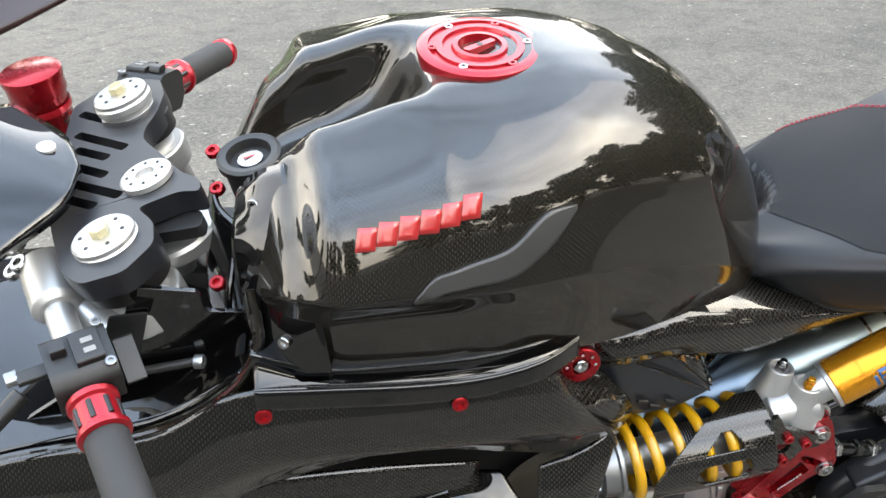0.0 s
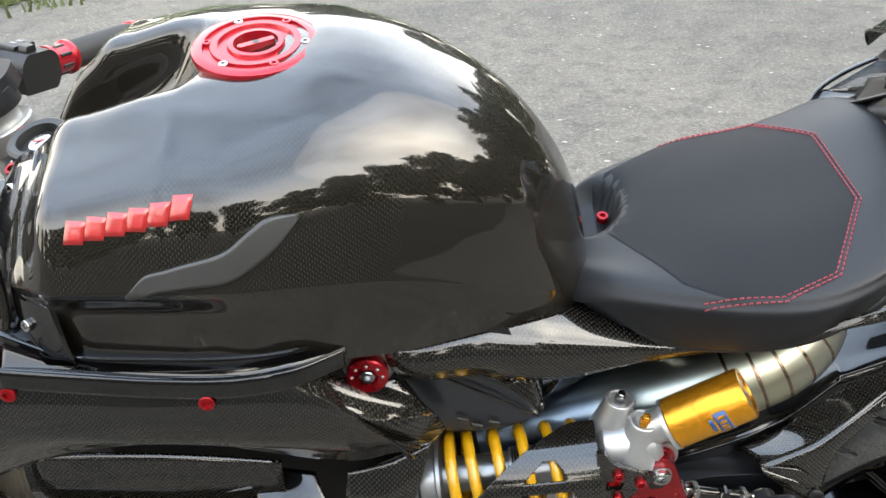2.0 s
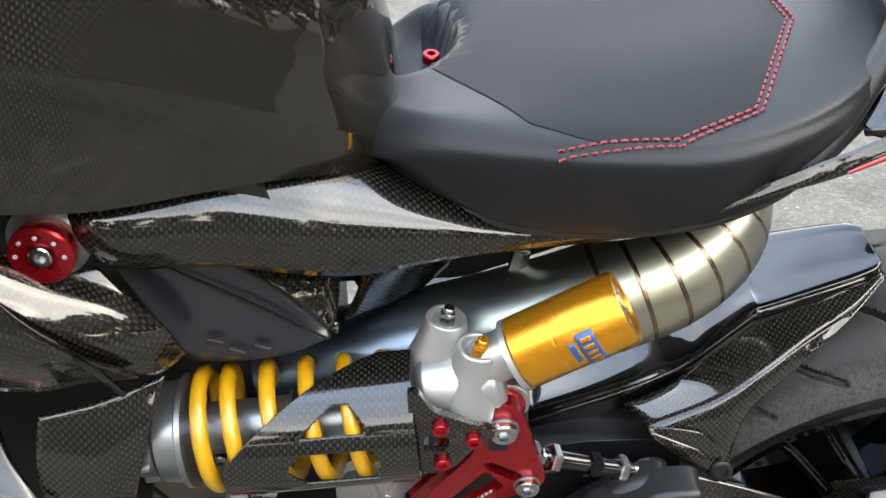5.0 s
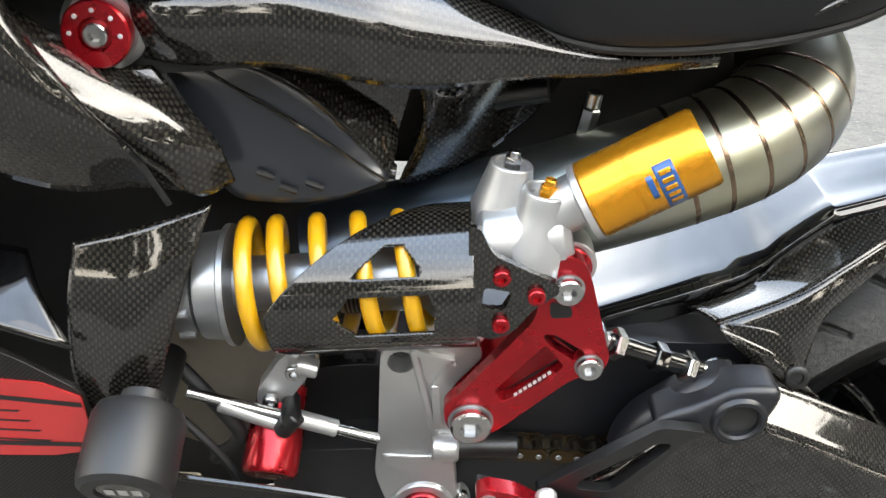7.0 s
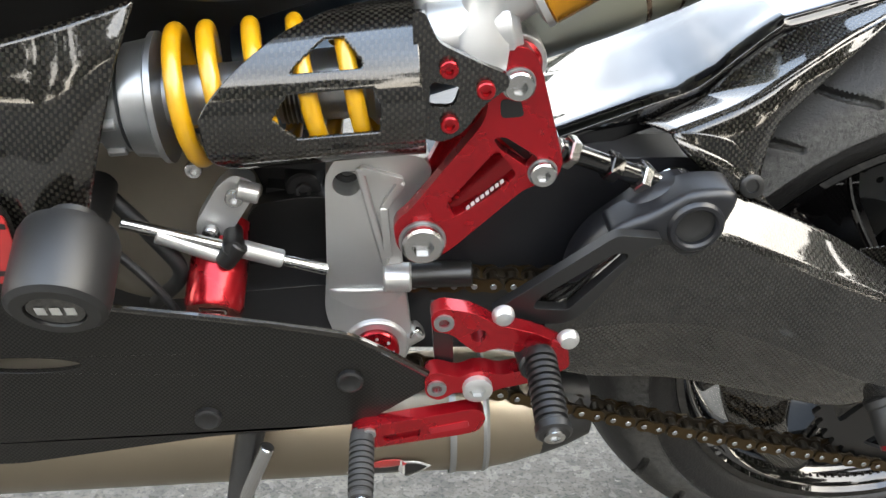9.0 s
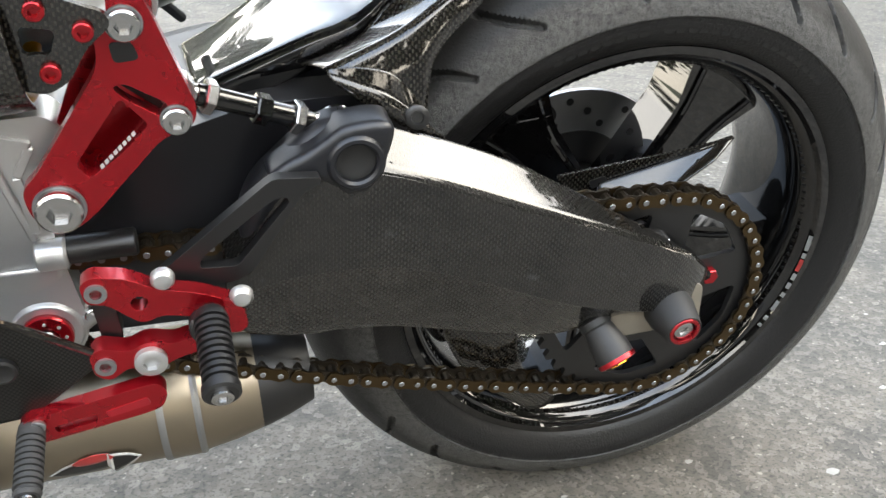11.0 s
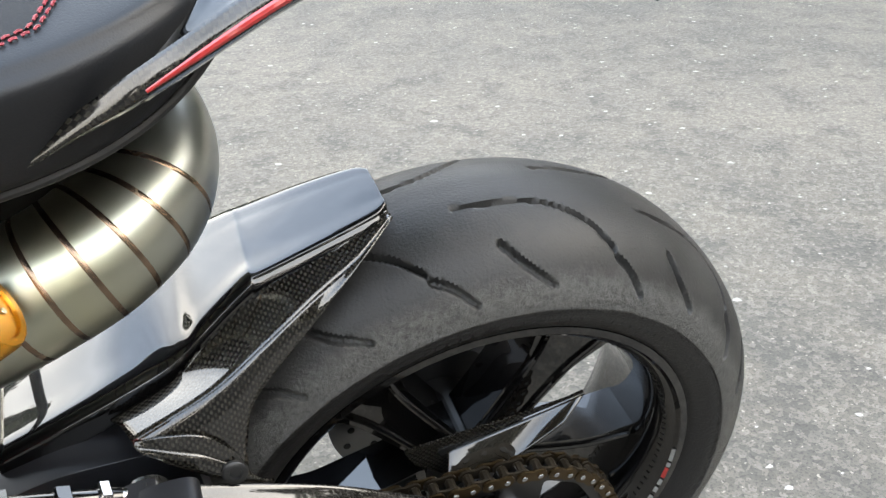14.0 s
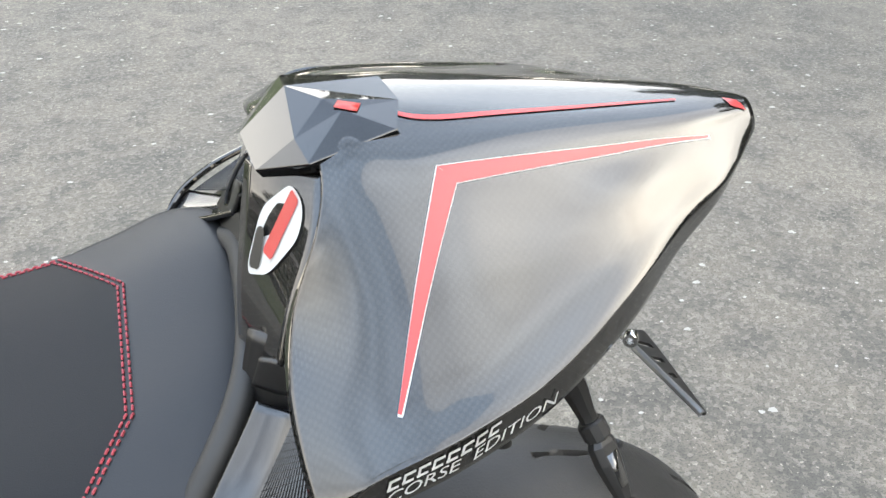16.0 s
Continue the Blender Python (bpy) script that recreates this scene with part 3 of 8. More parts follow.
def build_trees():
    """The row of trees whose dark outline the lacquer mirrors."""
    kinds = [tree_meshes(3, 8.0), tree_meshes(8, 9.5)]
    # degrees from the near side round to the rear, distance, scale
    ring_of = [(-80, 17, 0.5), (-56, 16, 0.55), (-41, 14, 0.7), (-26, 15, 0.75), (-12, 14, 0.65), (3, 15, 0.7), (18, 14, 0.7), (32, 15, 0.8), (46, 14, 1.02), (59, 13, 0.90), (71, 13.5, 0.84), (83, 14.0, 0.80), (96, 13, 1.02), (109, 13.5, 1.2), (123, 13.5, 1.1), (138, 14, 1.0),
               (151, 21, 1.0), (163, 22, 1.05), (175, 22, 1.1), (187, 22, 1.05), (199, 23, 1.0), (211, 23, 0.95), (224, 22, 0.9), (-108, 21, 0.8)]
    spots = [(d * math.sin(radians(a)), -d * math.cos(radians(a)), s) for a, d, s in ring_of]
    first = {}
    for i, (x, y, s) in enumerate(spots):
        k = i % 2
        m = Matrix.Translation((x, y, 0)) @ Matrix.Rotation(i * 1.7, 4, "Z") @ Matrix.Scale(s, 4)
        if k not in first:
            t = new("tree")
            tagged(t, "tall leafy tree with a dark uneven crown beyond the yard", "tree", "trees round the yard", kind="thing")
            for n, me, mt in zip(("trunk", "crown"), kinds[k], (BARK, LEAF)):
                part(n, me, mt, t)
            t.matrix_world = m
            first[k] = t
        else:
            t = copy_thing(first[k], m)
            t.scale = (s, s, s)


build_ground()
build_pebbles()
build_lawn()
build_added_bed()
build_trees()


# ---- fuel tank ----
def tank_geometry():
    # for each station: x, middle height, then (reach from the middle, height) down the side
    stations = [
        (-1.052, 0.626, (0.030, 0.628), (0.048, 0.640), (0.075, 0.638), (0.100, 0.630), (0.118, 0.612), (0.122, 0.604), (0.124, 0.585), (0.125, 0.545)),
        (-1.022, 0.640, (0.042, 0.644), (0.060, 0.686), (0.095, 0.682), (0.138, 0.664), (0.170, 0.640), (0.170, 0.630), (0.158, 0.600), (0.155, 0.548)),
        (-1.000, 0.650, (0.046, 0.655), (0.062, 0.706), (0.101, 0.700), (0.152, 0.680), (0.186, 0.648), (0.186, 0.637), (0.172, 0.603), (0.168, 0.548)),
        (-0.980, 0.657, (0.047, 0.663), (0.064, 0.724), (0.109, 0.719), (0.166, 0.700), (0.197, 0.651), (0.195, 0.639), (0.179, 0.603), (0.175, 0.548)),
        (-0.955, 0.666, (0.047, 0.672), (0.064, 0.731), (0.110, 0.725), (0.167, 0.704), (0.198, 0.651), (0.196, 0.639), (0.180, 0.602), (0.176, 0.548)),
        (-0.915, 0.688, (0.044, 0.696), (0.065, 0.744), (0.111, 0.734), (0.168, 0.709), (0.198, 0.650), (0.196, 0.638), (0.180, 0.600), (0.176, 0.546)),
        (-0.886, 0.728, (0.036, 0.734), (0.066, 0.750), (0.112, 0.740), (0.168, 0.712), (0.198, 0.648), (0.196, 0.637), (0.180, 0.598), (0.176, 0.543)),
        (-0.868, 0.748, (0.034, 0.750), (0.066, 0.752), (0.112, 0.741), (0.167, 0.711), (0.196, 0.647), (0.194, 0.636), (0.179, 0.595), (0.175, 0.539)),
        (-0.825, 0.753, (0.034, 0.753), (0.064, 0.753), (0.112, 0.742), (0.164, 0.710), (0.193, 0.644), (0.191, 0.634), (0.178, 0.590), (0.174, 0.532)),
        (-0.760, 0.760, (0.034, 0.759), (0.068, 0.754), (0.114, 0.738), (0.150, 0.704), (0.177, 0.636), (0.176, 0.626), (0.166, 0.580), (0.156, 0.518)),
        (-0.700, 0.750, (0.034, 0.748), (0.068, 0.741), (0.108, 0.719), (0.136, 0.682), (0.155, 0.618), (0.155, 0.608), (0.148, 0.566), (0.138, 0.508)),
        (-0.640, 0.722, (0.034, 0.720), (0.066, 0.710), (0.098, 0.686), (0.120, 0.648), (0.135, 0.594), (0.136, 0.585), (0.132, 0.552), (0.124, 0.512)),
        (-0.590, 0.682, (0.032, 0.680), (0.060, 0.668), (0.086, 0.643), (0.102, 0.608), (0.113, 0.566), (0.114, 0.558), (0.113, 0.535), (0.108, 0.512)),
        (-0.550, 0.628, (0.028, 0.626), (0.050, 0.614), (0.070, 0.592), (0.080, 0.566), (0.088, 0.538), (0.089, 0.533), (0.089, 0.517), (0.086, 0.502)),
        (-0.528, 0.576, (0.022, 0.574), (0.040, 0.564), (0.052, 0.548), (0.058, 0.533), (0.062, 0.518), (0.063, 0.515), (0.063, 0.506), (0.062, 0.495)),
        (-0.517, 0.524, (0.016, 0.523), (0.026, 0.520), (0.034, 0.514), (0.038, 0.509), (0.041, 0.504), (0.042, 0.502), (0.042, 0.498), (0.042, 0.490)),
    ]
    rows = []
    for x, top, *side in stations:
        left = [(x, BODY - d, z) for d, z in reversed(side)]
        right = [(x, BODY + d, z) for d, z in side]
        rows.append(left + [(x, BODY, top)] + right)
    return surface(rows, 120, 141, caps=True)


TANK_GEO = tank_geometry()
TANK_TREE = tree_of(TANK_GEO)
tank = part("fuel_tank", TANK_GEO, CARBON, label="glossy black carbon fibre fuel tank with a sunken front", angle=60)


def on_tank(name, top, bottom, material, label="", n=24, k=8, lift=0.0012, parent=tank, solid=0.0012):
    return part(name, laid(TANK_TREE, xz(top), xz(bottom), n, k, lift), material, parent, label, solid=solid, angle=50)


# side pad under the lettering
on_tank("knee_pad", [(-0.918, 0.640), (-0.900, 0.658), (-0.880, 0.663), (-0.838, 0.672), (-0.815, 0.686), (-0.800, 0.693), (-0.776, 0.692)],
        [(-0.915, 0.636), (-0.893, 0.645), (-0.870, 0.646), (-0.836, 0.648), (-0.815, 0.657), (-0.795, 0.670), (-0.776, 0.689)], KNEE_PLASTIC, "matt grey moulded side pad", 40, 8, 0.003, solid=0.003)


def brand_bars():
    """The maker's lettering as six plain slanted blocks with notches, none of them a letter."""
    x0, x1, n = -0.960, -0.858, 6
    w = (x1 - x0) / n
    for i in range(n):
        a = x0 + i * w
        z = 0.683 + 0.0155 * i / (n - 1)
        lo, hi = z, z + 0.0158
        s = 0.004
        on_tank("lettering_block", [(a + s, hi), (a + w * 0.93 + s, hi)], [(a, lo), (a + w * 0.93, lo)], RED_PAINT, "raised red block of the maker's lettering", 4, 5, 0.0009)


brand_bars()


def fuel_cap():
    c, up = Vector((-0.823, BODY, 0.7535)), Vector((0.0, -0.02, 1)).normalized()
    cap = part("fuel_cap", turned([(-0.012, 0.054), (0.001, 0.0572), (0.0045, 0.0565), (0.006, 0.054), (0.006, 0.047), (0.0035, 0.0462), (0.0035, 0.041), (0.006, 0.0402), (0.006, 0.034), (0.003, 0.0325), (0.003, 0.026), (0.006, 0.0245), (0.0062, 0.020), (-0.004, 0.0185), (-0.004, 0.001)], c, up, 64), RED_CAP, tank, "red anodised fuel cap with stepped rings")
    e1, e2, d = frame_on(up)
    for k in range(6):
        a = k * math.pi / 3 + 0.5
        p = c + d * 0.0058 + 0.0437 * (math.cos(a) * e1 + math.sin(a) * e2)
        part("cap_screw", screw(p - d * 0.002, up, 0.0042, 0.003), RED_CAP if k % 2 else STEEL, cap)
    part("key_grip", plate(rounded([(-0.017, -0.0035), (0.017, -0.0035), (0.017, 0.0035), (-0.017, 0.0035)], 0.003), -0.004, 0.006, (), Matrix.Translation(c) @ Matrix.Rotation(0.5, 4, "Z") @ Matrix.Rotation(radians(90), 4, "X")), RED_CAP, cap, bevel=0.0008)
    part("key_slot", rod(c + d * 0.001, c + d * 0.0064, 0.0034), BLACK_SATIN, cap)


fuel_cap()


def tank_front():
    # the dark shoulder piece in front of the tank and its edge screws
    part("tank_skirt", surface([
        [(-1.047, -0.205, 0.545), (-1.056, -0.178, 0.600), (-1.058, -0.150, 0.645), (-1.050, -0.105, 0.668)],
        [(-1.020, -0.226, 0.548), (-1.028, -0.205, 0.600), (-1.034, -0.170, 0.655), (-1.032, -0.112, 0.690)],
        [(-0.985, -0.232, 0.550), (-0.990, -0.226, 0.600), (-1.000, -0.190, 0.668), (-1.008, -0.125, 0.705)]], 16, 18), BLACK_GLOSS, tank, "black gloss shoulder in front of the tank", solid=0.003)
    for p in ((-1.022, -0.215, 0.585), (-1.035, -0.135, 0.672)):
        part("trim_screw", screw(p, (-0.5, -0.8, 0.3), 0.0055, 0.004), STEEL, tank)


tank_front()


# ---- side frame, ledge and fairing ----
def ledge():
    # x, height and reach of the upper line, then of the fairing's lip below it
    rows = []
    for x, z1, y1, z2, y2 in ((-1.052, 0.577, -0.216, 0.5560, -0.2405), (-0.993, 0.5575, -0.226, 0.5480, -0.2405), (-0.917, 0.5500, -0.226, 0.5385, -0.2405), (-0.850, 0.5470, -0.224, 0.5345, -0.2385), (-0.795, 0.5455, -0.214, 0.5365, -0.2290), (-0.755, 0.5440, -0.190, 0.5330, -0.2040)):
        rows.append([(x, y1 + 0.018, z1 + 0.002), (x, y1 + 0.002, z1 + 0.001), (x, y1, z1 - 0.001), (x, y1 - 0.003, z1 - 0.012), (x, y2 + 0.005, z2 - 0.006), (x, y2 + 0.002, z2), (x, y2 - 0.002, z2 - 0.001), (x, y2 - 0.005, z2 - 0.018)])
    part("frame_ledge", surface(rows, 60, 43), BLACK_GLOSS, label="black gloss ledge between tank and side fairing", solid=0.003, angle=45)
    part("ledge_bead", tube([r[2] for r in rows], 0.0016, 8, 40), BLACK_GLOSS, label="raised gloss bead along the ledge")
    part("ledge_bead", tube([r[5] for r in rows], 0.0016, 8, 40), BLACK_GLOSS, label="raised gloss bead along the ledge")


ledge()

FAIRING_GEO = surface([
    [(-1.42, -0.215, 0.440), (-1.42, -0.225, 0.400), (-1.42, -0.222, 0.350), (-1.42, -0.205, 0.300)],
    [(-1.27, -0.228, 0.498), (-1.27, -0.246, 0.455), (-1.27, -0.246, 0.400), (-1.27, -0.228, 0.345)],
    [(-1.145, -0.232, 0.510), (-1.145, -0.250, 0.470), (-1.145, -0.250, 0.430), (-1.145, -0.236, 0.385)],
    [(-1.060, -0.236, 0.552), (-1.055, -0.250, 0.510), (-1.050, -0.250, 0.470), (-1.040, -0.234, 0.427)],
    [(-0.920, -0.234, 0.536), (-0.920, -0.246, 0.500), (-0.920, -0.246, 0.460), (-0.920, -0.230, 0.439)],
    [(-0.800, -0.226, 0.524), (-0.795, -0.238, 0.495), (-0.780, -0.238, 0.445), (-0.775, -0.216, 0.388)],
    [(-0.770, -0.214, 0.490), (-0.755, -0.226, 0.470), (-0.735, -0.226, 0.430), (-0.720, -0.206, 0.385)],
    [(-0.775, -0.205, 0.462), (-0.745, -0.214, 0.445), (-0.710, -0.214, 0.410), (-0.692, -0.198, 0.380)]], 90, 26)
fairing = part("side_fairing", FAIRING_GEO, CARBON_FINE, label="glossy carbon fibre side fairing panel with red screws", solid=0.004, angle=50)
for p in ((-1.047, -0.240, 0.530), (-0.876, -0.240, 0.512)):
    part("fairing_screw", screw((p[0], p[1] - 0.0035, p[2]), (0, -1, 0.25), 0.0074, 0.004), RED_ANODISED, fairing, "small red screw")
part("fairing_screw", screw((-1.185, -0.250, 0.455), (0, -1, 0.1), 0.0068, 0.005), RED_ANODISED, fairing, "small red screw")


def side_cover():
    """Second carbon skin behind the fairing's end, with the stepped groove."""
    part("frame_cover", surface([
        [(-0.800, -0.192, 0.498), (-0.775, -0.202, 0.462), (-0.748, -0.206, 0.438), (-0.735, -0.200, 0.395)],
        [(-0.772, -0.178, 0.472), (-0.742, -0.192, 0.446), (-0.714, -0.198, 0.414), (-0.705, -0.192, 0.382)],
        [(-0.742, -0.168, 0.448), (-0.714, -0.182, 0.432), (-0.692, -0.186, 0.404), (-0.686, -0.180, 0.368)],
        [(-0.715, -0.160, 0.446), (-0.695, -0.168, 0.422), (-0.676, -0.170, 0.398), (-0.668, -0.165, 0.372)]], 24, 24), CARBON_PLAIN, label="carbon fibre frame cover below the red bolt", solid=0.003)
    part("cover_edge", tube([(-0.800, -0.236, 0.500), (-0.776, -0.226, 0.462), (-0.745, -0.221, 0.443), (-0.716, -0.216, 0.412), (-0.700, -0.208, 0.376)], 0.0028, 8, 30), BLACK_GLOSS)


side_cover()


def red_bolt(p, r, name, label):
    b = part(name, turned([(-0.012, r * 0.9), (0, r), (0.006, r), (0.0075, r * 0.94), (0.0075, r * 0.5), (0.004, r * 0.44), (0.004, 0.001)], p, (0, -1, 0.12), 36), RED_ANODISED, label=label)
    part("centre_screw", screw(Vector(p) + Vector((0, -0.003, 0)), (0, -1, 0.12), r * 0.36, 0.006), STEEL, b)
    for k in range(8):
        a = k * math.pi / 4
        q = Vector(p) + Vector((0.72 * r * math.cos(a), -0.0072, 0.72 * r * math.sin(a) + 0.001))
        part("face_hole", rod(q, q + Vector((0, -0.0011, 0)), r * 0.075, 8), WHITE_PAINT, b)
    return b


red_bolt((-0.740, -0.176, 0.472), 0.0205, "frame_plug", "round red anodised plug with a steel centre screw")
part("plug_collar", turned([(-0.02, 0.026), (-0.004, 0.026), (0.0, 0.022)], (-0.740, -0.170, 0.472), (0, -1, 0.12), 32), DULL_STEEL, label="grey collar round the red plug")


def seat_rail():
    """Carbon arm that runs from the red plug up to the seat's front edge and along under the seat."""
    geo = surface([
        [(-0.745, -0.145, 0.494), (-0.740, -0.160, 0.487), (-0.735, -0.160, 0.468), (-0.730, -0.155, 0.450)],
        [(-0.700, -0.150, 0.506), (-0.700, -0.172, 0.494), (-0.698, -0.178, 0.474), (-0.692, -0.170, 0.452)],
        [(-0.640, -0.138, 0.516), (-0.640, -0.166, 0.504), (-0.640, -0.176, 0.482), (-0.636, -0.168, 0.453)],
        [(-0.585, -0.112, 0.514), (-0.585, -0.148, 0.506), (-0.582, -0.170, 0.484), (-0.580, -0.168, 0.446)],
        [(-0.553, -0.094, 0.502), (-0.550, -0.138, 0.500), (-0.545, -0.164, 0.480), (-0.540, -0.165, 0.444)],
        [(-0.495, -0.112, 0.485), (-0.492, -0.138, 0.484), (-0.488, -0.156, 0.473), (-0.484, -0.156, 0.450)],
        [(-0.435, -0.128, 0.470), (-0.435, -0.142, 0.470), (-0.432, -0.150, 0.464), (-0.430, -0.148, 0.452)],
        [(-0.36, -0.140, 0.474), (-0.36, -0.150, 0.474), (-0.36, -0.153, 0.470), (-0.36, -0.150, 0.464)]], 60, 20)
    part("seat_rail_cover", geo, CARBON_PLAIN, label="glossy carbon fibre cover of the seat rail", solid=0.004, angle=50)
    part("rail_lip", tube([(-0.745, -0.152, 0.494), (-0.700, -0.154, 0.508), (-0.640, -0.142, 0.518), (-0.585, -0.116, 0.516), (-0.553, -0.097, 0.504), (-0.495, -0.115, 0.487), (-0.435, -0.131, 0.472)], 0.0028, 8, 50), CARBON)


seat_rail()


def lower_fairing():
    """Lower side panel with the opening that shows the pale engine cover and the carbon grille."""
    low = part("lower_fairing", plate(rounded([(-1.36, 0.36), (-1.300, 0.400), (-1.212, 0.413), (-1.136, 0.391), (-1.129, 0.373), (-1.117, 0.353), (-1.083, 0.319), (-1.006, 0.299), (-0.903, 0.272), (-0.880, 0.150), (-1.34, 0.14)], 0.006), -0.226, -0.220), CARBON_PLAIN, label="dark carbon fibre lower fairing panel", bevel=0.0015)
    for k in range(3):
        part("print_bar", plate([(-1.206 + k * 0.012, 0.363), (-1.198 + k * 0.012, 0.364), (-1.198 + k * 0.012, 0.371), (-1.206 + k * 0.012, 0.370)], -0.2268, -0.2262), WHITE_PAINT, low)
    cover = part("engine_cover", plate(rounded([(-1.170, 0.345), (-1.140, 0.372), (-1.078, 0.374), (-1.064, 0.350), (-1.088, 0.250), (-1.140, 0.270)], 0.008), -0.196, -0.150), CREAM_CAST, label="pale ribbed engine cover behind the fairing", bevel=0.004)
    for k in range(9):
        x = -1.158 + k * 0.010
        part("cover_rib", rod((x, -0.1965, 0.362), (x - 0.012, -0.1965, 0.285), 0.0022, 8), CREAM_CAST, cover)
    part("side_grille", plate(rounded([(-1.060, 0.276), (-1.058, 0.345), (-1.004, 0.350), (-0.872, 0.318), (-1.020, 0.290)], 0.003), -0.192, -0.186), CARBON_PLAIN, label="carbon grille panel in the opening", bevel=0.0012)
    part("grille_edge", tube([(-1.040, -0.194, 0.287), (-0.960, -0.194, 0.301), (-0.874, -0.194, 0.318)], 0.0016, 8, 12), DULL_STEEL, label="bright edge of the grille")


lower_fairing()


def inner_panels():
    """Carbon heat shield with raised triangular folds behind the spring, and the dark tray beneath the seat."""
    f = [(-0.735, 0.45), (-0.60, 0.458), (-0.552, 0.43), (-0.565, 0.372), (-0.64, 0.345), (-0.70, 0.36)]
    part("inner_shield", plate(rounded(f, 0.006), -0.112, -0.104), CARBON_PLAIN, label="carbon fibre inner shield", bevel=0.001)
    low = [(-0.7148, -0.1420, 0.4399), (-0.6970, -0.1460, 0.4032), (-0.6768, -0.1500, 0.3556), (-0.6463, -0.1500, 0.3472), (-0.6034, -0.1500, 0.3525), (-0.5671, -0.1460, 0.3668)]
    fold = [(-0.7102, -0.1380, 0.4413), (-0.6631, -0.1380, 0.4427), (-0.6379, -0.1380, 0.4334), (-0.6122, -0.1380, 0.4151), (-0.5874, -0.1380, 0.3895), (-0.5654, -0.1400, 0.3672)]
    rim = [(-0.6630, -0.1180, 0.4400), (-0.6186, -0.1120, 0.4302), (-0.5879, -0.1080, 0.4160), (-0.5640, -0.1060, 0.4031), (-0.5607, -0.1120, 0.3851), (-0.5641, -0.1300, 0.3646)]
    part("shield_panel", surface([low, [tuple((np.array(a) + np.array(b)) / 2 + np.array((0, -0.002, 0))) for a, b in zip(low, fold)], fold], 14, 30), SHIELD, label="smooth dark panel of the shield with mirrored sky in its colour", solid=0.003, angle=60)
    mid = [tuple(np.array(a) * 0.5 + np.array(b) * 0.5 + np.array((0, -0.004 * (k % 2), 0.003))) for k, (a, b) in enumerate(zip(fold[1:] + fold[-1:], rim))]
    part("shield_fold", surface([fold[1:] + fold[-1:], mid, rim], 14, 30), CARBON_PLAIN, label="crumpled glossy carbon facet of the shield", solid=0.003, angle=40)
    part("shield_rib", tube([(-0.6914, -0.1440, 0.4410), (-0.6300, -0.1475, 0.4076), (-0.5682, -0.1490, 0.3686)], [0.0010, 0.0016, 0.0010], 8, 20), CARBON, label="sharp rib along the shield panel")
    part("shield_rib", tube([fold[1], fold[2], fold[3], fold[4]], [0.0010, 0.0018, 0.0010], 8, 20), CARBON, label="sharp rib along the shield's fold")
    for k, (x, z) in enumerate(((-0.655, 0.372), (-0.640, 0.362), (-0.622, 0.366))):
        part("shield_clip", rod((x, -0.153, z), (x + 0.012, -0.153, z - 0.004), 0.0022, 8), BLACK_SATIN, label="small black clip on the shield")
    part("under_tray", surface([
        [(-0.72, -0.095, 0.46), (-0.72, -0.05, 0.47), (-0.72, 0.02, 0.46)],
        [(-0.55, -0.110, 0.47), (-0.55, -0.05, 0.48), (-0.55, 0.02, 0.47)],
        [(-0.40, -0.130, 0.472), (-0.40, -0.05, 0.49), (-0.40, 0.04, 0.472)],
        [(-0.33, -0.110, 0.480), (-0.33, -0.05, 0.495), (-0.33, 0.02, 0.48)]], 24, 12), CARBON_PLAIN, label="black carbon tray under the seat", solid=0.004)
    part("rear_shield", surface([
        [(-0.56, -0.120, 0.460), (-0.545, -0.110, 0.400), (-0.56, -0.100, 0.340)],
        [(-0.50, -0.100, 0.462), (-0.49, -0.085, 0.410), (-0.51, -0.080, 0.350)],
        [(-0.45, -0.070, 0.464), (-0.44, -0.050, 0.420), (-0.46, -0.050, 0.380)]], 14, 14), CARBON_PLAIN, label="curved dark carbon shield", solid=0.003)
    # dark filler, added to hide bright ground between the two shields
    part("dark_filler", plate(rounded([(-0.66, 0.46), (-0.32, 0.468), (-0.30, 0.40), (-0.46, 0.33), (-0.66, 0.32)], 0.012), -0.035, 0.05), ENGINE, label="dark filler added behind the shields to close the gap", bevel=0.004)
    part("engine_block", plate(rounded([(-1.20, 0.52), (-0.70, 0.49), (-0.57, 0.35), (-0.56, 0.08), (-0.66, 0.0), (-1.2, 0.0)], 0.02), -0.085, 0.09), ENGINE, label="dark engine block", bevel=0.004)
    # added dark plate: closes the see-through spot left of the frame plate
    part("sprocket_plate", plate(rounded([(-0.650, 0.110), (-0.560, 0.120), (-0.535, 0.085), (-0.535, 0.000), (-0.560, -0.035), (-0.660, -0.035)], 0.016), -0.151, -0.084), ENGINE, label="dark closing plate added in front of the front sprocket", bevel=0.005)
    part("air_box", plate(rounded([(-1.02, 0.60), (-0.62, 0.53), (-0.57, 0.46), (-0.72, 0.44), (-1.02, 0.48)], 0.02), -0.16, 0.07), ENGINE, label="black air box under the tank", bevel=0.006)


inner_panels()


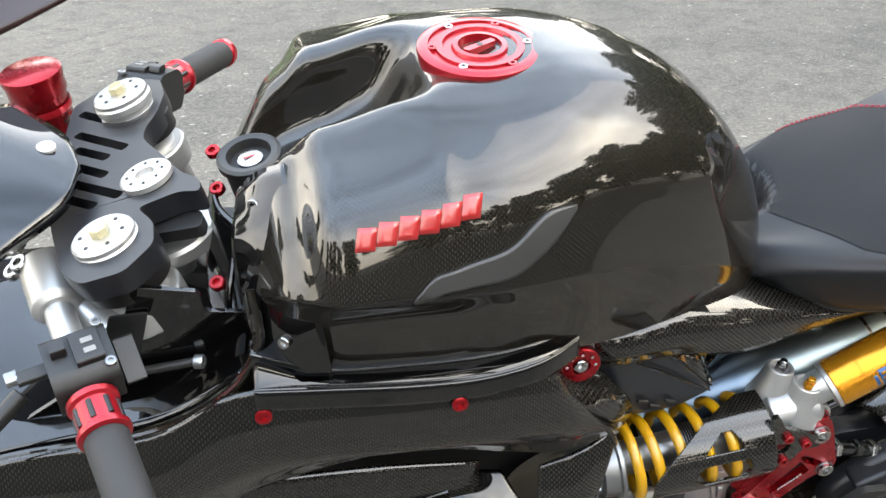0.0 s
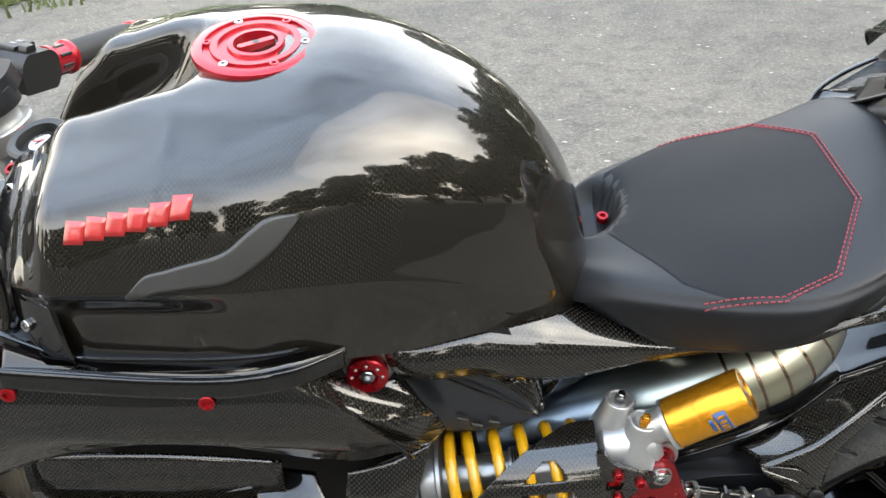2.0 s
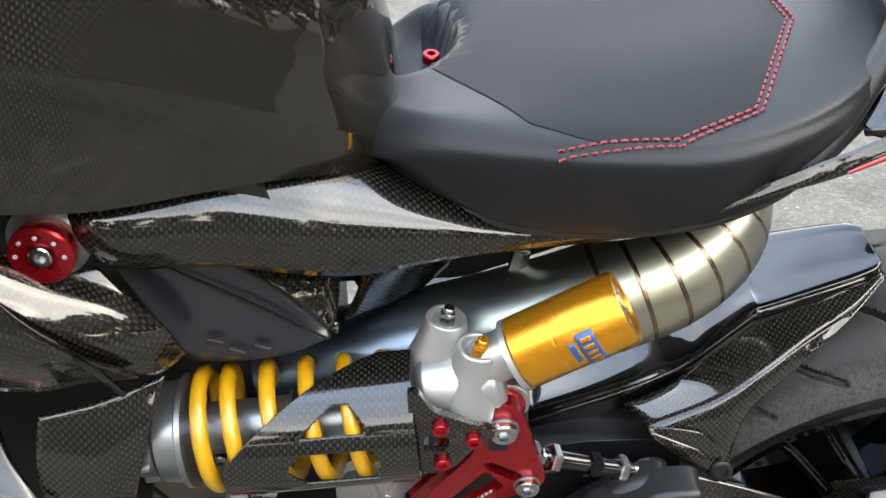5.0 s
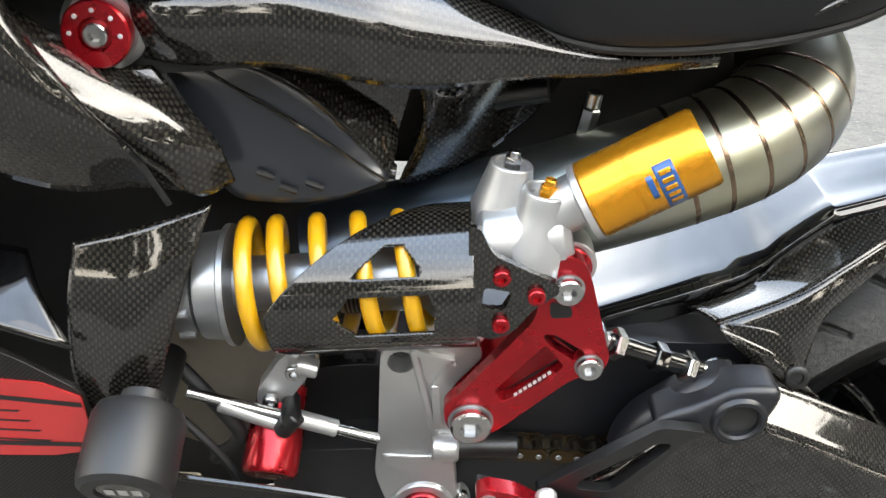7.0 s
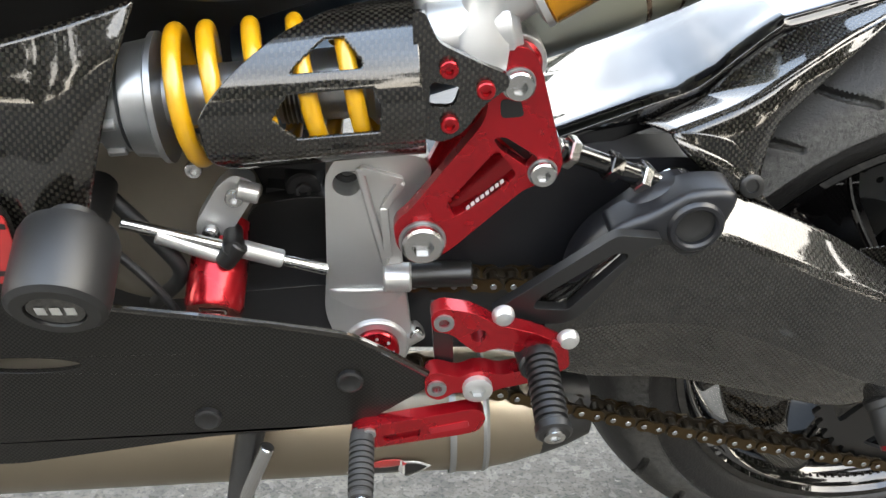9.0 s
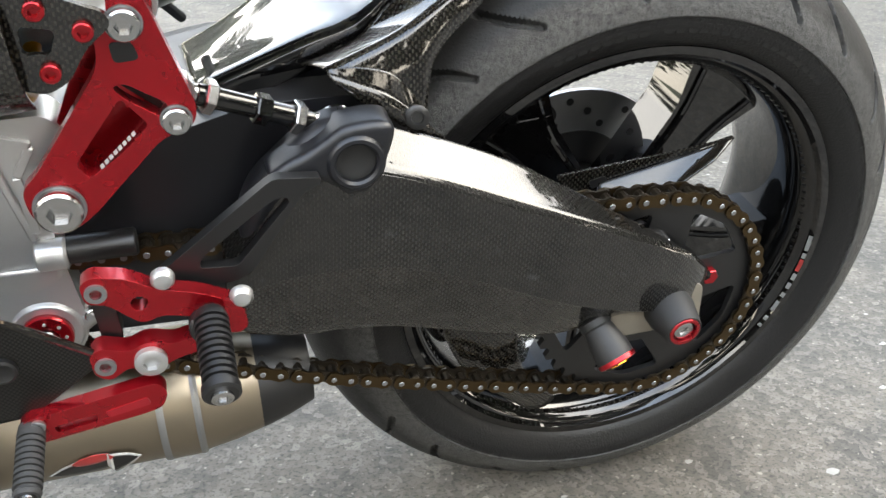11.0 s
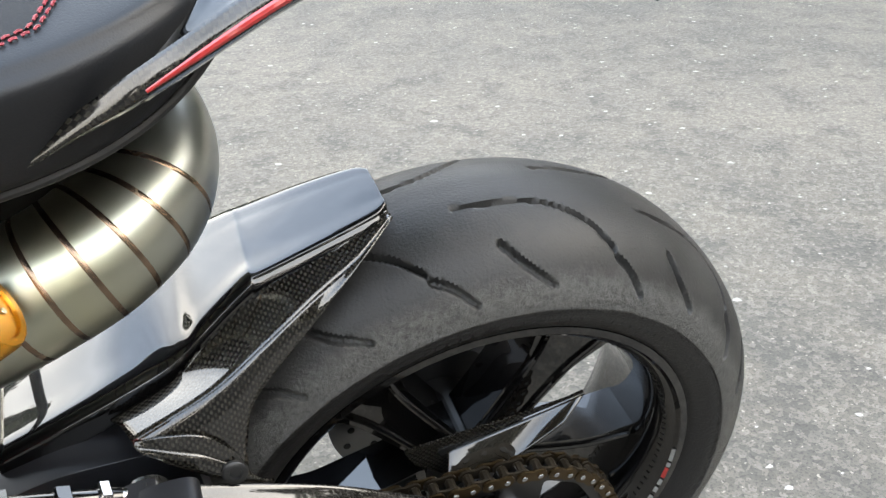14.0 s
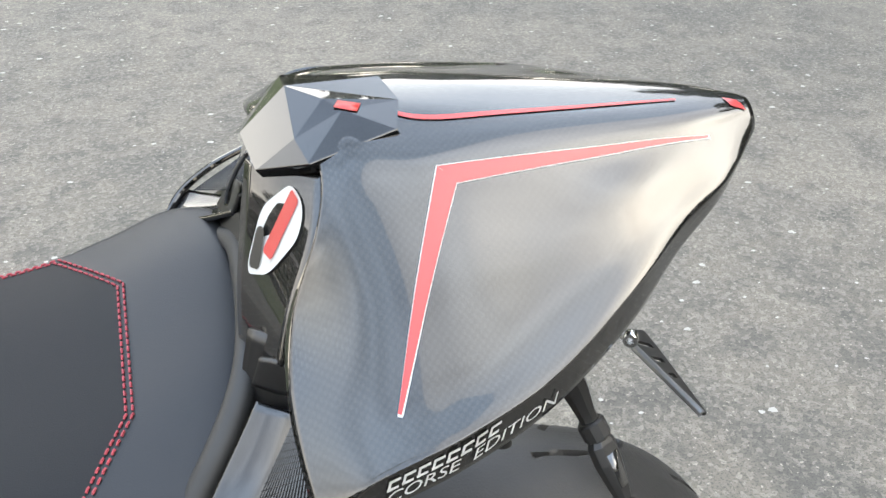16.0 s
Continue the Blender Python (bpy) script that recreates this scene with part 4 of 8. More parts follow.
# ---- seat ----
def seat_geometry():
    rows = []
    # x, middle height, half width at the top, height of the top's edge, half width below, height below, middle
    for x, zt, wt, ze, wb, zb, c in (
            (-0.556, 0.516, 0.034, 0.518, 0.060, 0.499, BODY), (-0.530, 0.526, 0.056, 0.532, 0.082, 0.494, BODY), (-0.495, 0.538, 0.080, 0.545, 0.104, 0.484, BODY),
            (-0.445, 0.553, 0.104, 0.552, 0.124, 0.474, BODY), (-0.390, 0.567, 0.124, 0.560, 0.142, 0.481, BODY), (-0.330, 0.578, 0.130, 0.568, 0.150, 0.495, BODY),
            (-0.280, 0.588, 0.132, 0.577, 0.150, 0.507, -0.033), (-0.240, 0.596, 0.126, 0.586, 0.144, 0.524, -0.015), (-0.208, 0.601, 0.106, 0.593, 0.120, 0.550, -0.003), (-0.186, 0.600, 0.082, 0.592, 0.096, 0.568, 0.0)):
        half = [(0, zt), (wt * 0.55, zt - 0.1 * (zt - ze)), (wt, ze), (wt + (wb - wt) * 0.70, ze - 0.007), (wb, ze - 0.020), (wb - 0.012, zb + 0.010), (wb - 0.024, zb), (wb - 0.045, zb + 0.001)]
        rows.append([(x, c - d, z) for d, z in reversed(half)] + [(x, c + d, z) for d, z in half[1:]])
    v, f = surface(rows, 100, 91, caps=True)
    # round hollow at the nose, round the screw
    out = []
    for x, y, z in v:
        d = math.hypot(x + 0.508, (y + 0.006) * 0.8)
        k = max(0.0, min(1.0, (0.036 - d) / 0.016))
        out.append((x, y, z - (0.022 * k * k * (3 - 2 * k) if z > 0.515 else 0)))
    return out, f


SEAT_GEO = seat_geometry()
SEAT_TREE = tree_of(SEAT_GEO)
seat = part("seat", SEAT_GEO, VINYL, label="black vinyl seat with a darker insert and red stitching", angle=55)
STITCH = [(-0.425, -0.172), (-0.358, -0.182), (-0.308, -0.164), (-0.2646, -0.077), (-0.271, 0.0375), (-0.319, 0.090), (-0.42, 0.080)]


def on_seat(x, y, lift=0.001):
    hit = SEAT_TREE.ray_cast(Vector((x, y, 1.0)), Vector((0, 0, -1)))
    return (hit[0] + hit[1] * (lift if hit[1].z > 0 else -lift)) if hit[0] else Vector((x, y, 0.5))


def seat_details():
    a = straight([(-0.44, -0.150), (-0.405, -0.175)] + STITCH[1:] + [(-0.50, 0.03)], 40)
    rows = [[on_seat(p[0], p[1], 0.0007).lerp(on_seat(p[0] + (-0.50 - p[0]) * 1.0, p[1] + (-0.04 - p[1]) * 0.8, 0.0007), 0) for p in a]]
    for f in np.linspace(0.06, 0.98, 14):
        rows.append([on_seat(p[0] + (-0.500 - p[0]) * f, p[1] + (-0.045 - p[1]) * f, 0.0007) for p in a])
    part("seat_insert", grid(rows), VINYL_INSERT, seat, "dark suede-like seat insert", angle=60)
    for off in (0.0, 0.0042):
        line = np.array(STITCH)
        mid = np.array([-0.45, BODY])
        line = line + (line - mid) / np.linalg.norm(line - mid, axis=1)[:, None] * off
        run = straight(line, 170)
        dashes = []
        for i in range(0, len(run) - 1, 2):
            p, q = on_seat(*run[i], 0.0008), on_seat(*(run[i] + (run[i + 1] - run[i]) * 1.25), 0.0008)
            if p.z > 0.46 and q.z > 0.46 and (p - q).length < 0.02:
                dashes.append(tube([p, (p + q) / 2 + Vector((0, 0, 0.0006)), q], 0.00085, 5))
        part("stitching", joined(*dashes), THREAD, seat, "row of red stitches")
    part("seat_screw", screw((-0.494, -0.010, 0.521), (0, -0.1, 1), 0.0065, 0.007), RED_ANODISED, seat, "red screw")
    # rubber band along the seat's foot
    part("seat_base", tube([(-0.553, -0.086, 0.497), (-0.495, -0.126, 0.482), (-0.445, -0.146, 0.472), (-0.39, -0.164, 0.479), (-0.33, -0.172, 0.493), (-0.28, -0.160, 0.505), (-0.24, -0.138, 0.522), (-0.206, -0.120, 0.556), (-0.182, -0.090, 0.572), (-0.176, 0.0, 0.585), (-0.182, 0.09, 0.575), (-0.206, 0.12, 0.56)], 0.004, 10, 70), BLACK_PLASTIC, seat, "black base edge of the seat")


seat_details()


# ---- shock absorber ----
AX0, AX1 = Vector((-0.727, -0.160, 0.277)), Vector((-0.488, -0.160, 0.305))
AXD = (AX1 - AX0).normalized()


def along(s):
    return AX0 + AXD * s


def shock():
    body = part("shock_absorber", turned([(0, 0.020), (0.004, 0.026), (0.014, 0.027), (0.015, 0.033), (0.030, 0.034), (0.031, 0.030), (0.034, 0.038), (0.050, 0.040), (0.052, 0.044), (0.056, 0.044), (0.057, 0.020), (0.22, 0.020)], AX0, AXD, 36), DULL_STEEL, label="side shock absorber with a grey threaded spring seat")
    for k in range(8):
        a = k * math.pi / 4
        e1, e2, d = frame_on(AXD)
        p = along(0.022) + 0.0335 * (math.cos(a) * e1 + math.sin(a) * e2)
        part("adjuster_notch", rod(p - AXD * 0.006, p + AXD * 0.006, 0.0042, 10), DULL_STEEL, body)
    e1, e2, d = frame_on(AXD)
    pts, rad = [], 0.0430
    for t in np.linspace(0, 6.1, 280):
        a = t * 2 * math.pi + 2.2
        s = 0.062 + (0.016 * t if t < 1 else 0.016 + 0.029 * (t - 1))
        pts.append(along(s) + rad * (math.cos(a) * e1 + math.sin(a) * e2))
    part("coil_spring", tube(pts, 0.0062, 12), YELLOW, body, "thick yellow coil spring")
    part("damper_rod", rod(along(0.05), along(0.20), 0.009), STEEL, body, "bright steel damper rod")
    part("damper_body", turned([(0.13, 0.021), (0.131, 0.024), (0.19, 0.024), (0.195, 0.03), (0.215, 0.03)] + [], AX0, AXD, 30), DULL_STEEL, body, "grey damper body with thread rings")
    for k in range(7):
        part("thread_ring", turned([(0.134 + k * 0.003, 0.0245), (0.135 + k * 0.003, 0.0252), (0.136 + k * 0.003, 0.0245)], AX0, AXD, 28, False), BLACK_SATIN, body)
    # carbon half-pipe guard with two windows
    def guard_point(s, a):
        return along(s) + 0.0525 * (math.cos(a) * Vector((0, -1, 0)) + math.sin(a) * AXD.cross(Vector((0, -1, 0))).normalized() * -1)
    rows_n, cols_n = 110, 100
    rows = []
    for i in range(rows_n):
        g = -58 + 166 * i / (rows_n - 1)
        start = 0.084 + 0.118 * max(0, (g - 6) / 102) ** 1.3 + 0.022 * max(0, (-22 - g) / 36) ** 2
        rows.append([guard_point(start + (0.226 - start) * j / (cols_n - 1), radians(g)) for j in range(cols_n)])
    v, f = grid(rows)
    keep = []
    for q in f:
        g = -58 + 166 * sum(x // cols_n for x in q) / 4 / (rows_n - 1)
        p = sum((Vector(v[x]) for x in q), Vector()) / 4
        low = -15 < g < 19 and -0.598 + 0.0006 * max(0, g - 4) + 0.0009 * max(0, 2 - g) < p.x < -0.530 - 0.0004 * max(0, g - 6)
        high = 33 < g < 57 and -0.586 + 0.0009 * max(0, g - 36) < p.x < -0.542 - 0.0006 * max(0, g - 38)
        if not (low or high):
            keep.append(q)
    part("spring_guard", (v, keep), CARBON_PLAIN, body, "carbon fibre half-round spring guard with two windows", solid=0.0028, angle=60)
    # carbon clamp arm with three red pins
    part("guard_bracket", plate(rounded([(-0.512, 0.362), (-0.504, 0.362), (-0.494, 0.342), (-0.468, 0.330), (-0.448, 0.322), (-0.446, 0.314), (-0.462, 0.300), (-0.474, 0.280), (-0.488, 0.272), (-0.505, 0.276)], 0.006), -0.196, -0.190, [rounded([(-0.498, 0.316), (-0.478, 0.313), (-0.482, 0.298), (-0.498, 0.298)], 0.004)]), CARBON_PLAIN, body, "carbon bracket of the guard", bevel=0.001)
    for p in ((-0.487, -0.196, 0.326), (-0.462, -0.196, 0.312), (-0.484, -0.196, 0.287)):
        part("bracket_pin", screw(p, (0, -1, 0), 0.0062, 0.005), RED_ANODISED, body, "red pin")
    # cast head with two towers
    head = part("shock_head", joined(
        turned([(0, 0.024), (0.03, 0.027), (0.050, 0.021), (0.070, 0.0165), (0.078, 0.0150), (0.078, 0.0115), (0.072, 0.011)], (-0.490, -0.145, 0.306), (0.10, 0.05, 1), 32),
        turned([(0, 0.026), (0.03, 0.026), (0.044, 0.0180), (0.060, 0.0172), (0.067, 0.0155), (0.067, 0.0120), (0.061, 0.0115)], (-0.465, -0.166, 0.310), (0.08, 0.02, 1), 32),
        rod((-0.500, -0.158, 0.328), (-0.438, -0.162, 0.345), 0.026, 28, 0.006),
        rod((-0.470, -0.160, 0.345), (-0.428, -0.165, 0.378), 0.019, 24, 0.004),
        turned([(0, 0.021), (0.03, 0.021)], (-0.438, -0.138, 0.318), (0, -1, 0), 28)), SILVER, body, "cast silver head with two adjuster towers", bevel=0.0015)
    for p, m in (((-0.4825, -0.1412, 0.376), STEEL), ((-0.4598, -0.1670, 0.369), GOLD)):
        part("adjuster", joined(screw(p, (0.1, 0.03, 1), 0.0062, 0.012, False, 6), rod(Vector(p) + Vector((0.001, 0, 0.011)), Vector(p) + Vector((0.002, 0, 0.017)), 0.0042, 12)), m, head, "hexagonal adjuster screw")
        part("adjuster_seat", turned([(0, 0.0122), (0.002, 0.0122)], Vector(p) - Vector((0, 0, 0.003)), (0.1, 0.03, 1), 20), BLACK_SATIN, head)
    # gas reservoir
    a, b = Vector((-0.4305, -0.165, 0.370)), Vector((-0.3600, -0.165, 0.4160))
    d = (b - a).normalized()
    h = (b - a).length
    r = 0.0275
    can = part("gas_reservoir", turned([(0, r * 0.92), (0.002, r), (h * 0.38, r), (h * 0.385, r * 0.985), (h * 0.40, r * 0.985), (h * 0.405, r), (h - 0.003, r), (h, r * 0.95), (h, r * 0.8), (h - 0.003, r * 0.77), (h - 0.003, 0.002)], a, d, 48), GOLD, body, "gold anodised gas reservoir")
    part("reservoir_foot", turned([(-0.006, r * 0.75), (-0.004, r * 1.0), (0.0005, r * 1.0)], a, d, 40), SILVER, body, "silver foot of the reservoir")
    part("reservoir_lid", turned([(h - 0.0035, r * 0.76), (h - 0.002, r * 0.74), (h - 0.002, 0.001)], a, d, 36), GOLD, body, "flat gold end lid with small screws")
    le1, le2, _ = frame_on(d)
    for k in range(5):
        q = b - d * 0.002 + (0.0 if k == 4 else 0.012) * (math.cos(k * math.pi / 2 + 0.5) * le1 + math.sin(k * math.pi / 2 + 0.5) * le2)
        part("lid_screw", rod(q, q + d * 0.0012, 0.0022, 10), STEEL, can)
    tr = tree_of(turned([(0, r), (h, r)], a, d, 96))
    # maker's plate: blue block with pale bars
    def on_can(s0, s1, t0, t1, material, name, label, lift):
        up = frame_on(d)[1]
        up = up if up.z > 0 else -up
        up = Vector((0, 0, 1)) - d * d.z
        up.normalize()
        p = lambda s, t: a + d * s + up * t
        g = laid(tr, [p(s0, t1), p(s1, t1)], [p(s0, t0), p(s1, t0)], 8, 6, lift)
        part(name, g, material, can, label, solid=0.0003)
    on_can(0.047, 0.060, -0.019, 0.016, BLUE_PAINT, "maker_plate", "blue maker's plate", 0.0005)
    for k in range(5):
        on_can(0.0495, 0.0575, -0.013 + k * 0.0055, -0.0098 + k * 0.0055, GOLD, "plate_bar", "pale bar of unreadable print", 0.0009)
    on_can(0.0405, 0.0445, -0.004, 0.012, BLUE_PAINT, "print_bar", "small blue print", 0.0005)


shock()


# ---- suspension rocker and tie rod ----
def rocker():
    out = rounded([(-0.458, 0.326), (-0.446, 0.338), (-0.432, 0.336), (-0.424, 0.322), (-0.400, 0.252), (-0.404, 0.238), (-0.424, 0.232), (-0.476, 0.176), (-0.494, 0.164), (-0.514, 0.176), (-0.518, 0.200), (-0.506, 0.212), (-0.458, 0.284)], [0.012, 0.01, 0.01, 0.01, 0.008, 0.01, 0.01, 0.012, 0.014, 0.012, 0.012, 0.012, 0.01])
    holes = [rounded([(-0.481, 0.217), (-0.474, 0.206), (-0.452, 0.222), (-0.432, 0.242), (-0.448, 0.262)], 0.004), rounded([(-0.452, 0.270), (-0.444, 0.272), (-0.418, 0.256), (-0.424, 0.247), (-0.446, 0.262)], 0.004),
             rounded([(-0.450, 0.300), (-0.436, 0.300), (-0.432, 0.288), (-0.448, 0.286)], 0.004)]
    r = part("suspension_rocker", plate(out, -0.186, -0.174, holes[:2]), RED_ANODISED, label="red anodised triangular suspension rocker plate", bevel=0.0016)
    part("rocker_back", plate(rounded([(-0.45, 0.33), (-0.43, 0.33), (-0.405, 0.245), (-0.49, 0.17), (-0.51, 0.19)], 0.01), -0.152, -0.144), RED_ANODISED, r, "second red plate behind", bevel=0.0012)
    part("rocker_pocket", plate(holes[2], -0.1868, -0.1862), BLACK_SATIN, r)
    part("rocker_inner", plate(rounded([(-0.455, 0.272), (-0.440, 0.276), (-0.414, 0.258), (-0.420, 0.243)], 0.004), -0.172, -0.160), BLACK_SATIN, r, "black insert between the plates")
    for p, rr, h in (((-0.439, -0.186, 0.312), 0.0105, 0.008), ((-0.4145, -0.186, 0.245), 0.0095, 0.007), ((-0.496, -0.186, 0.186), 0.0155, 0.010)):
        part("pivot_bolt", screw(p, (0, -1, 0), rr, h, n=24), STEEL, r, "bright steel pivot bolt")
        part("washer", turned([(0, rr * 1.12), (0.0015, rr * 1.12)], (p[0], -0.1862, p[2]), (0, -1, 0), 28), DULL_STEEL, r)
    part("rocker_boss", rod((-0.439, -0.174, 0.318), (-0.439, -0.140, 0.318), 0.018, 26), RED_ANODISED, r)
    for k in range(8):
        a = (-0.4655 + k * 0.0032, 0.2125 + k * 0.0031)
        part("print_bar", plate([(a[0], a[1]), (a[0] + 0.0022, a[1] + 0.0021), (a[0] + 0.0012, a[1] + 0.0048), (a[0] - 0.001, a[1] + 0.0027)], -0.1866, -0.1862), WHITE_PAINT, r)
    # tie rod with lock nuts
    p0, p1 = Vector((-0.412, -0.168, 0.258)), Vector((-0.3015, -0.1520, 0.2125))
    d = (p1 - p0).normalized()
    t = part("tie_rod", rod(p0 + d * 0.012, p1 - d * 0.020, 0.0078, 20), BLACK_GLOSS, label="black adjustable tie rod with steel lock nuts")
    for s, rr, w, m in ((0.018, 0.0125, 0.008, STEEL), (0.055, 0.0115, 0.011, BLACK_GLOSS), (0.084, 0.0125, 0.008, STEEL)):
        part("lock_nut", turned([(s, rr * 0.9), (s + 0.001, rr), (s + w - 0.001, rr), (s + w, rr * 0.9)], p0, d, 6), m, t, smooth=False)
    part("rod_end", joined(rod(p0 + d * 0.094, p1 - d * 0.008, 0.007), turned([(-0.007, 0.012), (-0.005, 0.0155), (0.005, 0.0155), (0.007, 0.012)], p1, (0, -1, 0), 28), turned([(-0.010, 0.007), (0.010, 0.007)], p1, (0, -1, 0), 20)), STEEL, t, "steel ball joint")
    part("rod_end", joined(rod(p0 - d * 0.004, p0 + d * 0.022, 0.007), turned([(-0.006, 0.012), (0.006, 0.012)], p0, (0, -1, 0), 24)), STEEL, t)


rocker()


# ---- frame plate, rearset and levers ----
def frame_plate():
    out = rounded([(-0.567, 0.222), (-0.558, 0.238), (-0.540, 0.238), (-0.498, 0.240), (-0.487, 0.226), (-0.500, 0.208), (-0.512, 0.190), (-0.508, 0.150), (-0.503, 0.110), (-0.495, 0.060), (-0.505, 0.036), (-0.535, 0.036), (-0.556, 0.060), (-0.568, 0.095), (-0.566, 0.140)], 0.012)
    f = part("frame_plate", plate(out, -0.156, -0.120, [ring(-0.551, 0.215, 0.0105)]), SILVER, label="cast silver frame plate with a round hole", bevel=0.004)
    # black disc stands in for the shade inside the plate's hole
    part("hole_dark_disc", turned([(0, 0.0105), (0.0008, 0.0105), (0.001, 0.0055), (0.0002, 0.005)], (-0.551, -0.136, 0.215), (0, -1, 0), 24), BLACK_SATIN, f)
    # raised ribs round the sunk triangle at the plate's rear
    for a, b in (((-0.5424, 0.2300), (-0.5205, 0.1440)), ((-0.5424, 0.2290), (-0.5100, 0.2190)), ((-0.5105, 0.2190), (-0.5235, 0.1960)), ((-0.5235, 0.1970), (-0.5185, 0.1500))):
        w = Vector((b[1] - a[1], 0, a[0] - b[0])).normalized() * 0.0032
        p, q = Vector((a[0], 0, a[1])), Vector((b[0], 0, b[1]))
        part("frame_rib", plate([(u.x, u.z) for u in (p - w, p + w, q + w, q - w)], -0.1605, -0.1550), SILVER, f, bevel=0.0022)
    part("lower_facet", surface([[(-0.5640, -0.1565, 0.1180), (-0.5350, -0.1590, 0.1200), (-0.5070, -0.1565, 0.1200)], [(-0.5600, -0.1545, 0.0900), (-0.5350, -0.1545, 0.0860), (-0.5040, -0.1545, 0.0900)]], 8, 10), SILVER, f, solid=0.002)
    part("pivot_spacer", rod((-0.522, -0.158, 0.131), (-0.500, -0.159, 0.1325), 0.012, 24), SILVER, f, "silver spacer")
    part("rear_spacer", rod((-0.503, -0.156, 0.132), (-0.452, -0.156, 0.134), 0.0105, 24), BLACK_SATIN, f, "black spacer")
    red_bolt((-0.526, -0.160, 0.061), 0.0190, "pivot_plug", "red anodised swingarm pivot plug")
    part("pivot_clamp", joined(turned([(0, 0.027), (0.022, 0.027), (0.025, 0.025)], (-0.526, -0.135, 0.061), (0, -1, 0), 32), rod((-0.510, -0.148, 0.055), (-0.490, -0.150, 0.072), 0.009)), SILVER, f, bevel=0.002)
    part("clamp_screw", screw((-0.494, -0.152, 0.070), (0.3, -1, 0), 0.006, 0.005), STEEL, f)


frame_plate()


def rearset():
    up = rounded([(-0.480, 0.150), (-0.472, 0.156), (-0.450, 0.152), (-0.430, 0.140), (-0.400, 0.132), (-0.374, 0.118), (-0.370, 0.098), (-0.380, 0.092), (-0.404, 0.112), (-0.430, 0.118), (-0.442, 0.112), (-0.454, 0.122), (-0.464, 0.132), (-0.478, 0.134)], 0.006)
    r = part("rearset", plate(up, -0.222, -0.208, [ring(-0.443, 0.130, 0.006)]), RED_ANODISED, label="red machined footrest bracket with steel bolts", bevel=0.0015)
    lo = rounded([(-0.482, 0.092), (-0.474, 0.098), (-0.455, 0.092), (-0.445, 0.098), (-0.436, 0.098), (-0.424, 0.094), (-0.396, 0.102), (-0.394, 0.088), (-0.424, 0.080), (-0.440, 0.070), (-0.456, 0.078), (-0.470, 0.068), (-0.480, 0.074)], 0.005)
    part("lower_arm", plate(lo, -0.226, -0.210), RED_ANODISED, r, "red lower arm", bevel=0.0015)
    part("link_block", plate(rounded([(-0.478, 0.140), (-0.462, 0.136), (-0.458, 0.090), (-0.472, 0.086)], 0.004), -0.208, -0.190), BLACK_SATIN, r, bevel=0.001)
    for p in ((-0.470, -0.222, 0.143), (-0.472, -0.226, 0.082)):
        part("pin", turned([(0, 0.0075), (0.002, 0.0075), (0.002, 0.004), (-0.004, 0.004)], p, (0, -1, 0), 22), DULL_STEEL, r)
    part("pivot_bolt", screw((-0.441, -0.226, 0.083), (0, -1, 0), 0.0115, 0.006, n=24), SILVER, r, "silver pivot bolt")
    for p in ((-0.426, -0.214, 0.146), (-0.374, -0.214, 0.123)):
        part("button_bolt", turned([(0, 0.0085), (0.004, 0.0083), (0.007, 0.006), (0.008, 0.001)], (p[0], -0.216, p[2]), (0, -1, 0), 22), SILVER, r, "silver button bolt")
    part("peg_mount", rod((-0.400, -0.205, 0.105), (-0.400, -0.235, 0.110), 0.0125), BLACK_SATIN, r)
    # ribbed footpeg
    p0, p1 = Vector((-0.397, -0.226, 0.118)), Vector((-0.396, -0.297, 0.101))
    prof, n = [(0, 0.0100)], 10
    for k in range(n):
        s = 0.006 + k * 0.0056
        prof += [(s, 0.0122), (s + 0.0030, 0.0122), (s + 0.0034, 0.0098), (s + 0.0052, 0.0098)]
    prof += [(0.064, 0.0132), (0.070, 0.0132), (0.0715, 0.0112)]
    part("footpeg", turned(prof, p0, p1 - p0, 26), BLACK_SATIN, r, "black knurled footpeg")
    part("peg_end", screw(p0 + (p1 - p0).normalized() * 0.0715, p1 - p0, 0.0075, 0.003), STEEL, r)
    # shift lever with its toe peg
    s = part("shift_lever", plate(rounded([(-0.536, 0.036), (-0.530, 0.046), (-0.515, 0.048), (-0.450, 0.062), (-0.438, 0.064), (-0.431, 0.054), (-0.436, 0.040), (-0.450, 0.036), (-0.525, 0.022), (-0.534, 0.024)], 0.006), -0.234, -0.222, [rounded([(-0.512, 0.036), (-0.482, 0.043), (-0.482, 0.036), (-0.510, 0.030)], 0.002)]), RED_ANODISED, label="red shift lever with a black toe peg", bevel=0.0015)
    part("pocket", plate(rounded([(-0.476, 0.044), (-0.446, 0.052), (-0.444, 0.045), (-0.474, 0.038)], 0.002), -0.2346, -0.2340), RED_CAP, s)
    t0, t1 = Vector((-0.527, -0.230, 0.036)), Vector((-0.529, -0.288, 0.022))
    prof = [(0, 0.0090)]
    for k in range(9):
        q = 0.008 + k * 0.0048
        prof += [(q, 0.0098), (q + 0.0028, 0.0098), (q + 0.0031, 0.0080), (q + 0.0045, 0.0080)]
    prof += [(0.053, 0.0098), (0.056, 0.0085)]
    part("toe_peg", turned(prof, t0, t1 - t0, 24), GRIP_RUBBER, s, "black ribbed toe peg")
    part("toe_screw", screw(t0 + (t1 - t0).normalized() * 0.0555, t1 - t0, 0.0062, 0.004), STEEL, s)
    part("lever_screw", screw((-0.522, -0.234, 0.040), (0, -1, 0), 0.0055, 0.003), DULL_STEEL, s)
